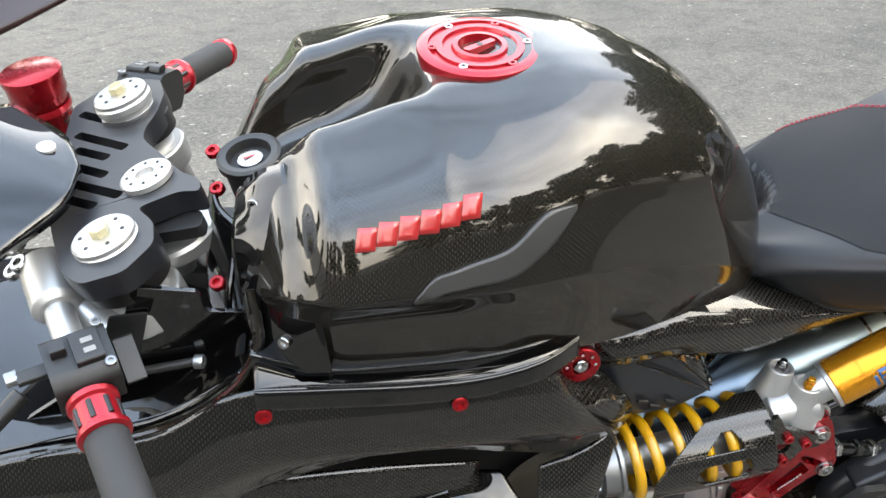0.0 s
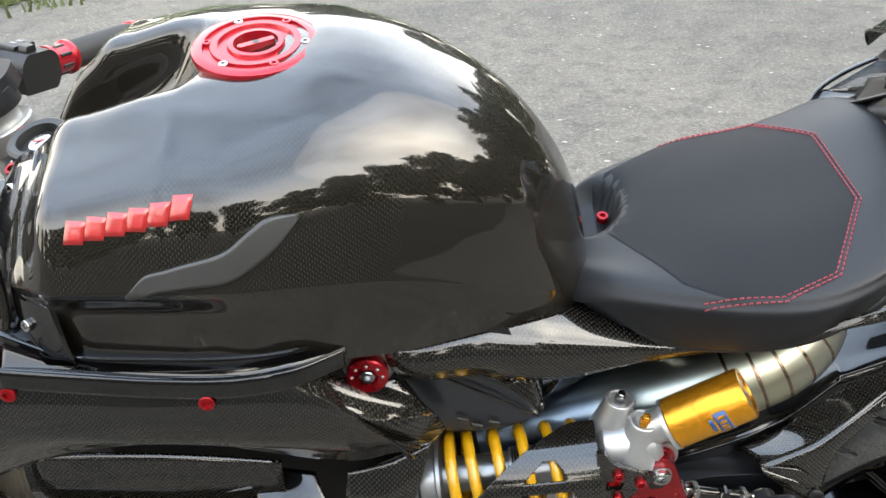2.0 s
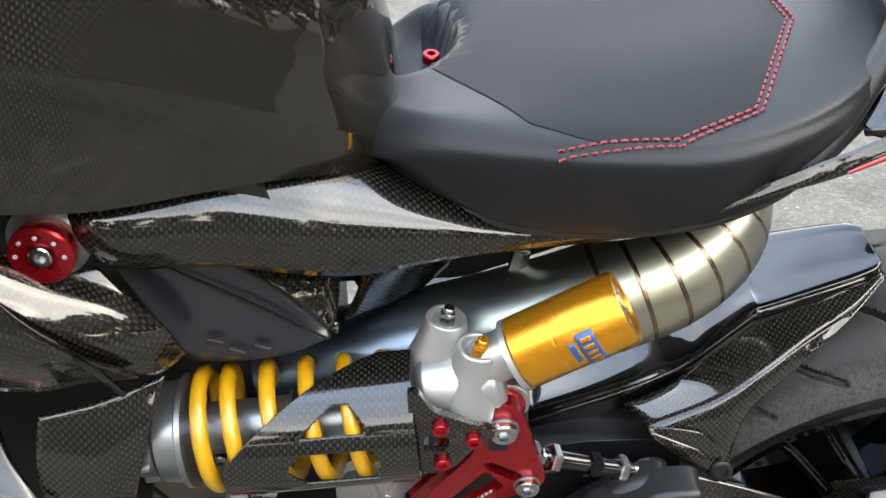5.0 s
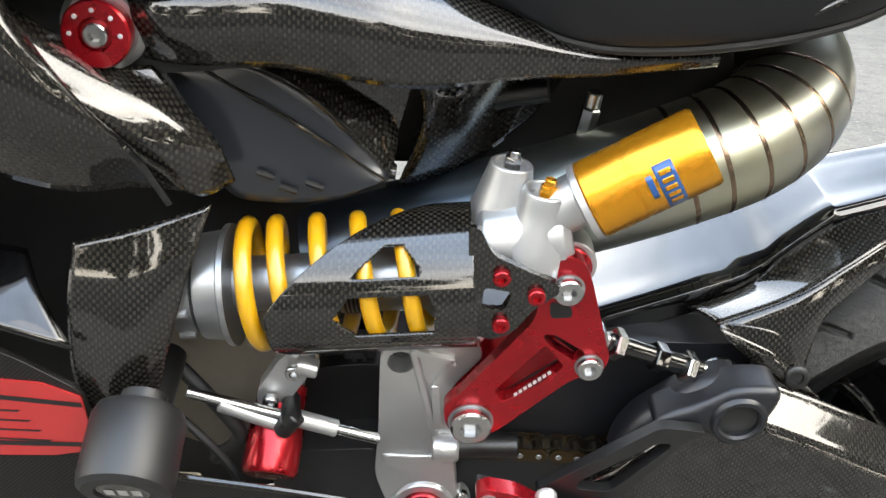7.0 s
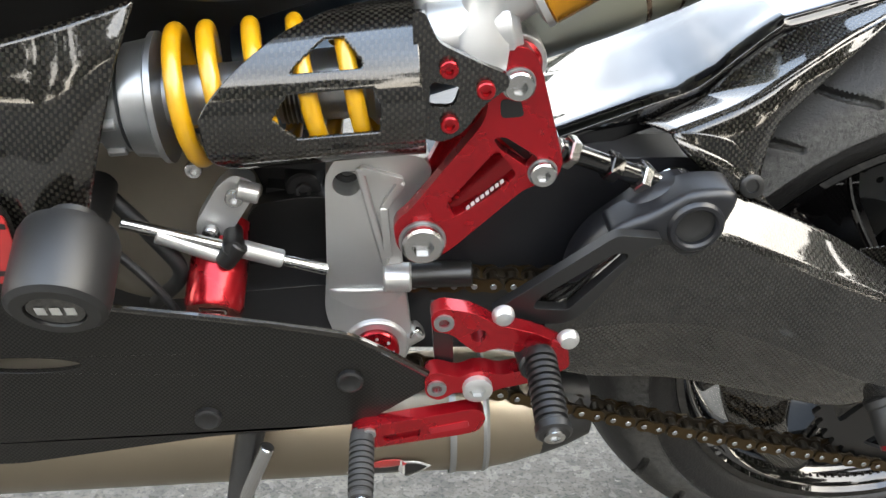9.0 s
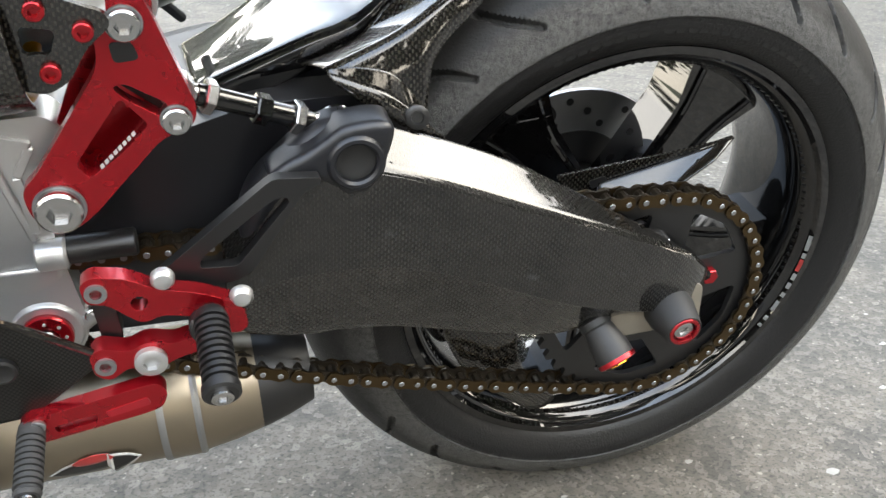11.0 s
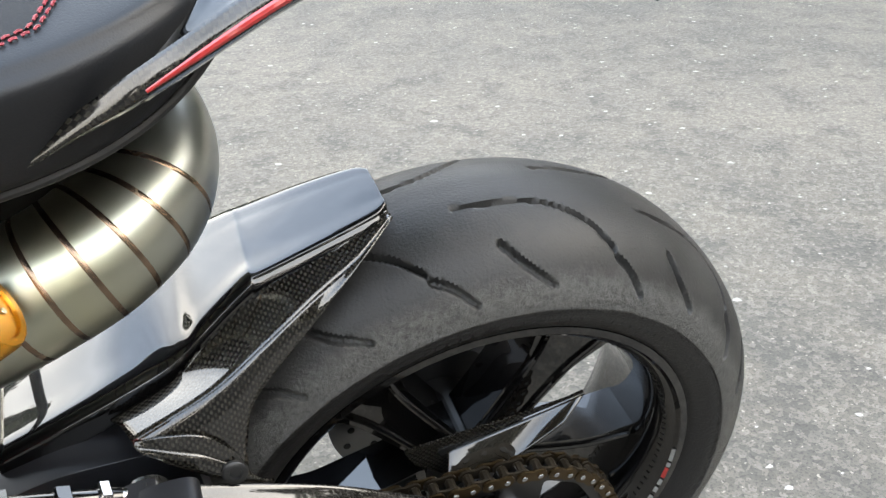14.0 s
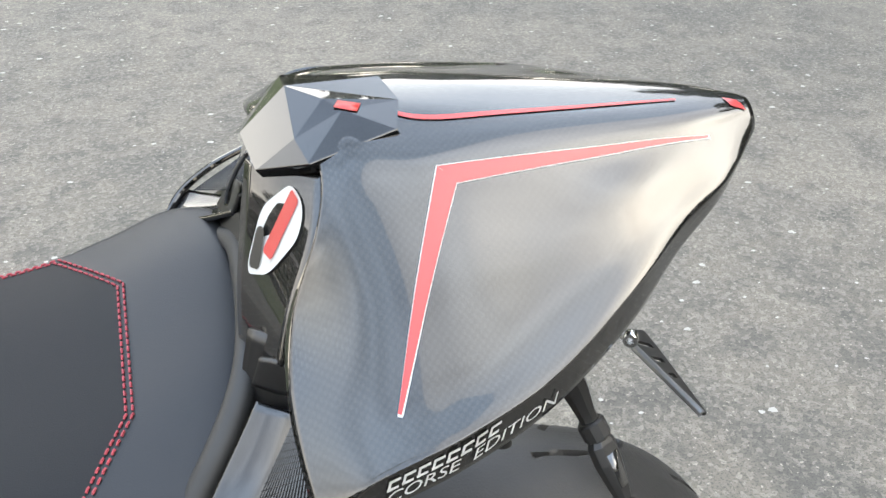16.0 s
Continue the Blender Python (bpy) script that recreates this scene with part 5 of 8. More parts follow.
    # black heel guard
    part("heel_guard", plate(rounded([(-0.4430, 0.1300), (-0.3560, 0.2020), (-0.3223, 0.1995), (-0.3226, 0.1937), (-0.3345, 0.1895), (-0.3720, 0.1280), (-0.3839, 0.1200), (-0.4290, 0.1200)], 0.006), -0.202, -0.192, [rounded([(-0.4110, 0.1345), (-0.3835, 0.1330), (-0.3450, 0.1815), (-0.3460, 0.1862), (-0.3560, 0.1858), (-0.4080, 0.1440)], 0.005)]), BLACK_SATIN, label="black slotted heel guard", bevel=0.003)
    r.location, s.location = (-0.010, 0, -0.005), (-0.011, 0, -0.002)


rearset()


def shift_linkage():
    part("shift_rod", joined(rod((-0.712, -0.172, 0.190), (-0.565, -0.168, 0.146), 0.0046)), STEEL, label="steel shift rod")
    part("rod_sleeve", joined(rod((-0.688, -0.172, 0.180), (-0.645, -0.172, 0.162), 0.0062), rod((-0.628, -0.172, 0.168), (-0.598, -0.171, 0.158), 0.0070)), SILVER, label="silver rod sleeve")
    part("rod_joint", joined(turned([(0, 0.0075), (0.03, 0.0075), (0.033, 0.006)], (-0.636, -0.150, 0.168), (0.1, -1, 0.2), 22), rod((-0.641, -0.176, 0.158), (-0.628, -0.176, 0.176), 0.0078)), BLACK_SATIN, label="black ball joint of the shift rod")
    part("shift_arm", joined(
        plate(rounded([(-0.662, 0.166), (-0.652, 0.160), (-0.640, 0.166), (-0.618, 0.204), (-0.618, 0.216), (-0.632, 0.222), (-0.644, 0.212), (-0.662, 0.180)], 0.006), -0.156, -0.142),
        rod((-0.630, -0.160, 0.212), (-0.614, -0.160, 0.208), 0.0075)), SILVER, label="silver clamp arm of the gear shaft", bevel=0.0015)
    for p in ((-0.651, -0.158, 0.173), (-0.632, -0.160, 0.206), (-0.664, -0.130, 0.212)):
        part("arm_screw", screw(p, (0, -1, 0), 0.0065, 0.006), STEEL)
    c = part("slave_cylinder", turned([(0, 0.020), (0.03, 0.020), (0.031, 0.022), (0.068, 0.022), (0.072, 0.020), (0.072, 0.017), (0.0725, 0.001)], (-0.645, -0.130, 0.163), (-0.06, -0.75, -0.52), 36), RED_ANODISED, label="red anodised clutch slave cylinder")
    d = Vector((-0.06, -0.75, -0.52)).normalized()
    q = Vector((-0.645, -0.130, 0.163)) + d * 0.0728
    e1 = Vector((1, 0, 0)) - d * d.x
    e1.normalize()
    e2 = e1.cross(d).normalized()
    e2 = e2 if e2.z > 0 else -e2
    shield = rounded([(-0.010, 0.009), (0.010, 0.009), (0.010, -0.002), (0, -0.012), (-0.010, -0.002)], 0.002, 3)
    for k, (mt, s, l) in enumerate(((WHITE_PAINT, 1.0, 0.0), (RED_ANODISED, 0.86, 0.0004), (WHITE_PAINT, 0.55, 0.0008))):
        v = [q + d * l + e1 * (x * s) + e2 * (z * s * (0.5 if k == 2 else 1)) for x, z in shield]
        part("badge", (v, [tuple(range(len(v)))]), mt, c, "plain pale shield badge")
    # engine cover, cover bolts and hoses behind
    part("clutch_cover", turned([(0, 0.085), (0.010, 0.084), (0.016, 0.076), (0.018, 0.060), (0.014, 0.05), (0.014, 0.002)], (-0.700, -0.092, 0.150), (0, -1, 0), 48), CREAM_CAST, label="cream cast engine cover")
    part("hose", tube([(-0.70, -0.150, 0.10), (-0.675, -0.165, 0.14), (-0.69, -0.165, 0.17), (-0.72, -0.155, 0.20)], 0.006, 12, 24), RUBBER, label="black rubber hose")
    part("cable", tube([(-0.735, -0.165, 0.175), (-0.70, -0.180, 0.150), (-0.68, -0.180, 0.118), (-0.672, -0.170, 0.080)], 0.0035, 10, 24), RUBBER, label="thin black cable")
    for k, (x, z) in enumerate(((-0.600, 0.215), (-0.585, 0.180), (-0.600, 0.125), (-0.66, 0.24))):
        part("engine_lug", joined(turned([(0, 0.016), (0.02, 0.014), (0.022, 0.012)], (x, -0.085, z), (0, -1, 0), 20), screw((x, -0.106, z), (0, -1, 0), 0.0065, 0.006)), ENGINE, label="dark bolted lug on the engine")
    for k in range(4):
        part("engine_rib", plate(rounded([(-0.615, 0.205 - k * 0.028), (-0.560, 0.200 - k * 0.028), (-0.560, 0.192 - k * 0.028), (-0.615, 0.196 - k * 0.028)], 0.002), -0.100, -0.084), ENGINE, bevel=0.0015)
    part("sprocket_plate", plate(rounded([(-0.63, 0.17), (-0.57, 0.18), (-0.50, 0.16), (-0.49, 0.10), (-0.55, 0.06), (-0.63, 0.09)], 0.02), -0.115, -0.085), BLACK_SATIN, label="black front sprocket cover", bevel=0.004)


shift_linkage()


# ---- lower fairing and its fittings ----
def belly():
    out = rounded([(-1.42, 0.30), (-0.86, 0.285), (-0.806, 0.258), (-0.768, 0.232), (-0.762, 0.178), (-0.735, 0.160), (-0.706, 0.152), (-0.640, 0.143), (-0.565, 0.130), (-0.535, 0.119), (-0.480, 0.082), (-0.537, 0.038), (-0.655, 0.026), (-0.80, 0.0), (-1.42, -0.02)], 0.008)
    slot = [(-0.780 + 0.040 * math.cos(a), 0.101 + 0.007 * math.sin(a)) for a in np.linspace(0, 2 * math.pi, 24, endpoint=False)]
    b = part("belly_fairing", plate(out, -0.224, -0.219, [slot]), CARBON_SATIN, label="carbon fibre lower fairing with a red flash", bevel=0.0015)
    part("belly_liner", plate(rounded([(-0.84, 0.13), (-0.70, 0.13), (-0.70, 0.07), (-0.84, 0.07)], 0.004), -0.200, -0.196), CREAM_CAST, b)
    part("red_flash", plate(rounded([(-1.42, 0.250), (-0.90, 0.246), (-0.794, 0.240), (-0.769, 0.229), (-0.7640, 0.180), (-0.794, 0.173), (-0.90, 0.168), (-1.42, 0.178)], 0.002), -0.2258, -0.2243), RED_PAINT, b, "red painted flash with black lines")
    for z0, z1 in ((0.238, 0.224), (0.185, 0.187)):
        part("flash_line", plate([(-0.92, z0 - 0.002), (-0.769, z1), (-0.769, z1 - 0.004), (-0.92, z0 - 0.006)], -0.2263, -0.2260), BLACK_SATIN, b)
    for k in range(4):
        part("flash_dash", plate([(-0.90, 0.216 - k * 0.009), (-0.812 + 0.006 * k, 0.215 - k * 0.009), (-0.814 + 0.006 * k, 0.2135 - k * 0.009), (-0.90, 0.2145 - k * 0.009)], -0.2263, -0.2260), BLACK_SATIN, b)
    part("belly_edge", tube([(-0.770, -0.2225, 0.186), (-0.736, -0.2225, 0.159), (-0.706, -0.2225, 0.152), (-0.640, -0.2225, 0.143), (-0.565, -0.2225, 0.130), (-0.535, -0.2225, 0.119), (-0.482, -0.2225, 0.083)], 0.0028, 8, 40), CARBON, b)
    for p in ((-0.548, 0.085), (-0.655, 0.048)):
        part("belly_screw", turned([(0, 0.010), (0.004, 0.010), (0.005, 0.008), (0.003, 0.004), (0.003, 0.0005)], (p[0], -0.224, p[1]), (0, -1, 0), 20), BLACK_SATIN, b)
    part("inner_duct", surface([
        [(-1.10, -0.195, 0.385), (-1.10, -0.205, 0.340), (-1.10, -0.200, 0.290)],
        [(-0.95, -0.190, 0.370), (-0.95, -0.198, 0.330), (-0.95, -0.196, 0.290)],
        [(-0.84, -0.186, 0.350), (-0.84, -0.192, 0.320), (-0.84, -0.190, 0.280)]], 14, 10), CARBON_PLAIN, label="carbon inner duct under the side fairing", solid=0.003)
    part("duct_trim", surface([
        [(-0.880, -0.168, 0.318), (-0.872, -0.192, 0.306), (-0.866, -0.218, 0.288)],
        [(-0.845, -0.168, 0.316), (-0.840, -0.194, 0.304), (-0.828, -0.221, 0.286)],
        [(-0.810, -0.173, 0.314), (-0.795, -0.197, 0.294), (-0.770, -0.221, 0.266)]], 14, 12), BLACK_GLOSS, label="black gloss trim wedge", solid=0.004)
    # carbon wedge ahead of the spring
    part("side_wedge", surface([
        [(-0.772, -0.188, 0.330), (-0.776, -0.204, 0.290), (-0.776, -0.214, 0.235), (-0.768, -0.208, 0.190)],
        [(-0.725, -0.186, 0.345), (-0.732, -0.206, 0.300), (-0.738, -0.218, 0.245), (-0.744, -0.210, 0.192)],
        [(-0.682, -0.172, 0.356), (-0.693, -0.190, 0.325), (-0.708, -0.202, 0.272), (-0.726, -0.202, 0.205)]], 22, 26), CARBON_PLAIN, label="folded carbon fibre wedge panel ahead of the spring", solid=0.003)
    part("wedge_support", rod((-0.728, -0.150, 0.210), (-0.729, -0.222, 0.196), 0.0135, 24), BLACK_SATIN, label="black bolt sleeve")
    # crash bobbin
    d = Vector((-0.01, -0.83, -0.36)).normalized()
    s = part("frame_slider", turned([(0, 0.016), (0.012, 0.016), (0.013, 0.030), (0.02, 0.0325), (0.060, 0.0325), (0.068, 0.031), (0.071, 0.027), (0.071, 0.019), (0.068, 0.0185), (0.068, 0.001)], (-0.729, -0.214, 0.222), d, 48), BLACK_PLASTIC, label="black rubber crash bobbin")
    q = Vector((-0.729, -0.214, 0.222)) + d * 0.0685
    part("bobbin_badge", turned([(0, 0.0175), (0.001, 0.0175), (0.0012, 0.001)], q, d, 36), BLACK_GLOSS, s, "round black badge")
    e1 = Vector((1, 0, 0))
    e2 = e1.cross(d).normalized()
    e2 = e2 if e2.z > 0 else -e2
    for k in range(3):
        c = q + d * 0.0014 + e1 * (-0.009 + 0.009 * k)
        w, h = 0.0032, 0.0048
        part("badge_bar", ([c - e1 * w - e2 * h, c + e1 * w - e2 * h, c + e1 * w + e2 * h, c - e1 * w + e2 * h], [(0, 1, 2, 3)]), WHITE_PAINT, s)
    # side stand, folded out
    st = part("side_stand", tube([(-0.625, -0.195, 0.02), (-0.637, -0.225, -0.05), (-0.655, -0.285, -0.18), (-0.662, -0.315, -0.256)], [0.012, 0.011, 0.010, 0.009], 16, 20), BLACK_SATIN, label="black side stand leg")
    part("stand_spring", rod((-0.612, -0.222, 0.012), (-0.634, -0.228, -0.045), 0.006), STEEL, st, "bright steel stand spring")
    part("stand_foot", plate(rounded([(-0.69, -0.252), (-0.635, -0.252), (-0.635, -0.260), (-0.69, -0.260)], 0.003), -0.345, -0.295), BLACK_SATIN, st, bevel=0.002)


belly()


# ---- exhaust ----
def exhaust():
    path = [(-0.62, -0.082, 0.262), (-0.54, -0.088, 0.290), (-0.47, -0.094, 0.318), (-0.405, -0.100, 0.346), (-0.350, -0.100, 0.370), (-0.305, -0.090, 0.388), (-0.272, -0.064, 0.404), (-0.260, -0.022, 0.420), (-0.276, 0.022, 0.434), (-0.330, 0.045, 0.442), (-0.42, 0.045, 0.440)]
    R = 0.0455
    p = part("exhaust_pipe", tube(path, R, 40, 90), TITANIUM, label="large bent titanium exhaust pipe with heat tints")
    pts = spline(path, 181)
    for i in (70, 78, 86, 94, 102, 110):
        a, b = Vector(pts[i]), Vector(pts[i + 1])
        part("weld_seam", turned([(-0.0019, R * 1.000), (-0.0014, R * 1.006), (0.0014, R * 1.006), (0.0019, R * 1.000)], a, b - a, 40, False), WELD, p, "dark heat-tinted weld seam")
    part("pipe_bung", joined(rod((-0.425, -0.085, 0.380), (-0.422, -0.086, 0.404), 0.0075, 6), rod((-0.422, -0.086, 0.404), (-0.421, -0.086, 0.416), 0.006)), STEEL, p, "steel sensor bung")
    part("sensor_lead", tube([(-0.455, -0.085, 0.415), (-0.49, -0.08, 0.405), (-0.52, -0.08, 0.39), (-0.545, -0.085, 0.365)], 0.009, 12, 20), BLACK_SATIN, p, "black ribbed sensor lead")
    # short silencer under the engine
    d = Vector((1, 0.0, 0.05)).normalized()
    o = Vector((-0.90, -0.112, -0.081))
    c = part("silencer", turned([(0, 0.05), (0.02, 0.056), (0.445, 0.056), (0.448, 0.0582), (0.474, 0.0582), (0.478, 0.056), (0.505, 0.052), (0.530, 0.046), (0.531, 0.042), (0.50, 0.040)], o, d, 48), CAN, label="dull titanium silencer below the engine")
    part("band_edge", turned([(0.4435, 0.0586), (0.4465, 0.0592), (0.4495, 0.0586)], o, d, 48, False), DULL_STEEL, c)
    part("band_edge", turned([(0.4735, 0.0586), (0.4765, 0.0590), (0.4795, 0.0570)], o, d, 48, False), DULL_STEEL, c)
    # open black cone for the outlet's dark slit
    part("outlet", turned([(0.522, 0.0455), (0.532, 0.0462), (0.556, 0.039), (0.578, 0.030), (0.576, 0.028), (0.54, 0.036)], o, d, 36, False), BLACK_SATIN, c, "black outlet cone")
    tr = tree_of(turned([(0.2, 0.0562), (0.40, 0.0562)], o, d, 96))
    def patch(top, bottom, m, label, lift):
        part("silencer_badge", laid(tr, xz(top, -0.17), xz(bottom, -0.17), 22, 6, lift), m, c, label, solid=0.0003)
    def leaf(x0, x1, z0, z1, h, s0=1.0, s1=1.0):
        t = np.linspace(0, 1, 9)
        up = [(x0 + (x1 - x0) * k, z0 + (z1 - z0) * k + h * s0 * math.sin(math.pi * k) ** 0.6) for k in t]
        dn = [(x0 + (x1 - x0) * k, z0 + (z1 - z0) * k - h * s1 * math.sin(math.pi * k) ** 0.6) for k in t]
        return up, dn
    u, l = leaf(-0.550, -0.474, -0.085, -0.071, 0.012)
    patch(u, l, WHITE_PAINT, "plain white oval badge", 0.0006)
    u, l = leaf(-0.547, -0.477, -0.0845, -0.0715, 0.0095)
    patch(u, l, BLACK_SATIN, "black field of the badge", 0.001)
    u, l = leaf(-0.530, -0.496, -0.072, -0.067, 0.006)
    patch(u, l, RED_PAINT, "red mark of the badge", 0.0014)


exhaust()


# ---- rear wheel ----
def tyre_geometry():
    """Tyre with a round crown, flat sidewalls and sunk tread grooves."""
    prof = [(0.082, 0.228), (0.090, 0.236), (0.0970, 0.250), (0.0988, 0.2590), (0.0990, 0.2612), (0.1003, 0.2622), (0.0995, 0.2665), (0.0975, 0.273), (0.092, 0.2835), (0.080, 0.2985), (0.062, 0.3125), (0.040, 0.3215), (0.018, 0.3255), (0.0, 0.3262)]
    prof = [(-y, r) for y, r in prof] + [(y, r) for y, r in reversed(prof[:-1])]
    p = spline([(y, r, 0) for y, r in prof], 210)[:, :2]
    s = np.r_[0, np.cumsum(np.hypot(*np.diff(p, axis=0).T))]
    s = s - s[-1] / 2
    n = 1300
    th = np.linspace(0, 2 * math.pi, n, endpoint=False)
    nrm = np.gradient(p, axis=0)
    nrm = np.stack([-nrm[:, 1], nrm[:, 0]], 1)
    nrm /= np.linalg.norm(nrm, axis=1)[:, None]
    nrm *= np.where((nrm * (p - [0, 0.2])).sum(1) < 0, -1, 1)[:, None]
    pitch = 2 * math.pi / 11
    # grooves of one pitch: (degrees round the wheel, distance from the crown) along each line, and its half width
    lines = [(((95.4, 0.024), (88.9, 0.026), (81.7, 0.030), (75.3, 0.048), (70.4, 0.075)), 0.0020), (((69.8, 0.083), (67.2, 0.093), (63.9, 0.112)), 0.0030), (((90.5, 0.068), (87.2, 0.088), (82.5, 0.107)), 0.0030)]
    depth = np.zeros((n, len(p)))
    R = 0.31
    for side in (-1, 1):
        for pts, w in lines:
            q = spline([(math.radians(t) / pitch, v) for t, v in pts], 20)
            for k in range(11):
                off = k * pitch + (0.5 * pitch if side > 0 else 0)
                for (u0, v0), (u1, v1) in zip(q[:-1], q[1:]):
                    A = np.array([(u0 * pitch + off) * R, side * v0])
                    B = np.array([(u1 * pitch + off) * R, side * v1])
                    L = B - A
                    lo, hi = min(A[0], B[0]) - 0.006, max(A[0], B[0]) + 0.006
                    i0, i1 = int(lo / R / (2 * math.pi) * n), int(hi / R / (2 * math.pi) * n) + 2
                    j = np.where((s > min(A[1], B[1]) - 0.006) & (s < max(A[1], B[1]) + 0.006))[0]
                    if not len(j):
                        continue
                    ii = np.arange(i0, i1)
                    X = ii[:, None] * (2 * math.pi / n) * R - A[0]
                    Y = s[j][None, :] - A[1]
                    t = np.clip((X * L[0] + Y * L[1]) / (L @ L), 0, 1)
                    dist = np.hypot(X - t * L[0], Y - t * L[1])
                    g = np.clip((w - dist) / 0.0012 + 0.5, 0, 1) * 0.0062
                    blk = depth[np.ix_(ii % n, j)]
                    depth[np.ix_(ii % n, j)] = np.maximum(blk, g)
    rows = []
    for i in range(n):
        y = p[:, 0] - nrm[:, 0] * depth[i]
        r = p[:, 1] - nrm[:, 1] * depth[i]
        rows.append(np.stack([r * math.cos(th[i]), y, r * math.sin(th[i])], 1))
    return grid(rows, True, False)


wheel = part("rear_wheel", turned([(-0.060, 0.030), (-0.055, 0.040), (-0.02, 0.044), (0.02, 0.044), (0.055, 0.040), (0.060, 0.030)], (0, 0, 0), (0, 1, 0), 40), BLACK_SATIN, label="black rear wheel with a wide worn tyre")
tyre = part("tyre", tyre_geometry(), TREAD, wheel, "wide worn black tyre with slanted tread grooves", angle=50)


def sidewall_marks():
    # raised unreadable print as plain bars, and arrow marks on the shoulder
    geos = []
    rng = random.Random(2)
    for k in range(26):
        a = radians(50 + k * 2.6)
        if k % 9 == 8:
            continue
        w = radians(0.9)
        r0, r1 = 0.246, 0.256
        c = [(r0, a - w), (r1, a - w), (r1, a + w * rng.uniform(0.2, 1)), (r0, a + w)]
        yy = {r0: -0.0957, r1: -0.0984}
        geos.append(([(r * math.cos(t), yy[r] + o, r * math.sin(t)) for o in (-0.0002, 0.001) for r, t in c], [(0, 1, 2, 3), (4, 5, 6, 7), (0, 1, 5, 4), (1, 2, 6, 5), (2, 3, 7, 6), (3, 0, 4, 7)]))
    part("sidewall_print", joined(*geos), RUBBER, tyre, "raised black print that cannot be read", smooth=False)


sidewall_marks()


def rim_parts():
    prof = [(-0.081, 0.219), (-0.086, 0.2225), (-0.086, 0.2300), (-0.083, 0.2315), (-0.0805, 0.2300), (-0.0800, 0.2200), (-0.070, 0.2130), (-0.045, 0.2100), (-0.02, 0.2050), (0.02, 0.2050), (0.045, 0.2100), (0.070, 0.2130), (0.080, 0.2200), (0.0805, 0.2300), (0.086, 0.2300), (0.086, 0.2220), (0.078, 0.2180), (0.060, 0.2050), (0.040, 0.2000), (-0.040, 0.2000), (-0.060, 0.2050), (-0.078, 0.2140)]
    rim = part("rim", turned(prof + prof[:1], (0, 0, 0), (0, 1, 0), 120, False), BLACK_GLOSS, wheel, "glossy black rim with a ribbed inner barrel")
    for k in range(150):
        a = 2 * math.pi * k / 150
        if k:
            o = new("barrel_rib", rib_me)
            o.parent, o.matrix_local = rim, Matrix.Rotation(-a, 4, "Y")
        else:
            g = ([(0.2052 + (0.006 * (abs(y) - 0.045) / 0.025 if abs(y) > 0.045 else 0) - h, y, z) for y in (-0.074, -0.046) for z, h in ((-0.0022, 0), (0.0022, 0), (0.0012, 0.0013), (-0.0012, 0.0013))],
                 [(0, 1, 2, 3), (4, 5, 6, 7), (0, 1, 5, 4), (1, 2, 6, 5), (2, 3, 7, 6), (3, 0, 4, 7)])
            rib_me = mesh_of("barrel_rib", *g, smooth=False)
            rib_me.materials.append(CARBON_SATIN)
            o = new("barrel_rib", rib_me)
            o.parent = rim
    # five broad spokes, hollow on the flank
    for k in range(5):
        turn5 = Matrix.Rotation(radians(-57 - 72 * k), 4, "Y")
        stem = rounded([(0.030, -0.024), (0.070, -0.024), (0.150, -0.030), (0.203, -0.052), (0.203, 0.052), (0.150, 0.030), (0.070, 0.024), (0.030, 0.024)], 0.010)
        sp = part("spoke", plate(stem, -0.034, 0.024, (), turn5), BLACK_GLOSS, wheel, "broad glossy black spoke", bevel=0.007)
        for e in (-1, 1):
            part("spoke_rib", tube([tuple(turn5 @ Vector((0.05, -0.0345, e * 0.016))), tuple(turn5 @ Vector((0.14, -0.0345, e * 0.020))), tuple(turn5 @ Vector((0.195, -0.0345, e * 0.034)))], 0.0035, 8, 12), BLACK_GLOSS, sp)
    def sticker(name, a0, a1, m, label):
        v = [((0.2215 if j else 0.2185) * math.cos(radians(a)), (-0.0866 if j else -0.0836), (0.2215 if j else 0.2185) * math.sin(radians(a))) for a in np.linspace(a0, a1, 4) for j in (0, 1)]
        part(name, (v, [(2 * i, 2 * i + 1, 2 * i + 3, 2 * i + 2) for i in range(3)]), m, rim, label)
    for a0, a1, m in ((1, -4, PALE_PRINT), (-4.8, -6.6, PALE_PRINT), (-7, -11, RED_PAINT), (-11.8, -14, PALE_PRINT), (-15, -17, PALE_PRINT), (-18.5, -20, PALE_PRINT), (-21.5, -25, PALE_PRINT), (-27, -28.5, PALE_PRINT), (-30, -31, PALE_PRINT)):
        sticker("rim_print", a0, a1, m, "small pale print on the rim that cannot be read")
    # brake disc on the far side
    disc = part("brake_disc", turned([(0.062, 0.070), (0.067, 0.070), (0.067, 0.1225), (0.062, 0.1225), (0.062, 0.070)], (0, 0, 0), (0, 1, 0), 64, False), DULL_STEEL, wheel, "drilled steel brake disc")
    for k in range(30):
        a = 2 * math.pi * k / 30
        r = 0.098 + 0.012 * (k % 3 - 1)
        part("disc_hole", rod((r * math.cos(a), 0.0605, r * math.sin(a)), (r * math.cos(a), 0.0625, r * math.sin(a)), 0.0042, 10), BLACK_SATIN, disc)
    part("disc_carrier", turned([(0.055, 0.03), (0.060, 0.075), (0.064, 0.075)], (0, 0, 0), (0, 1, 0), 40), BLACK_SATIN, wheel)
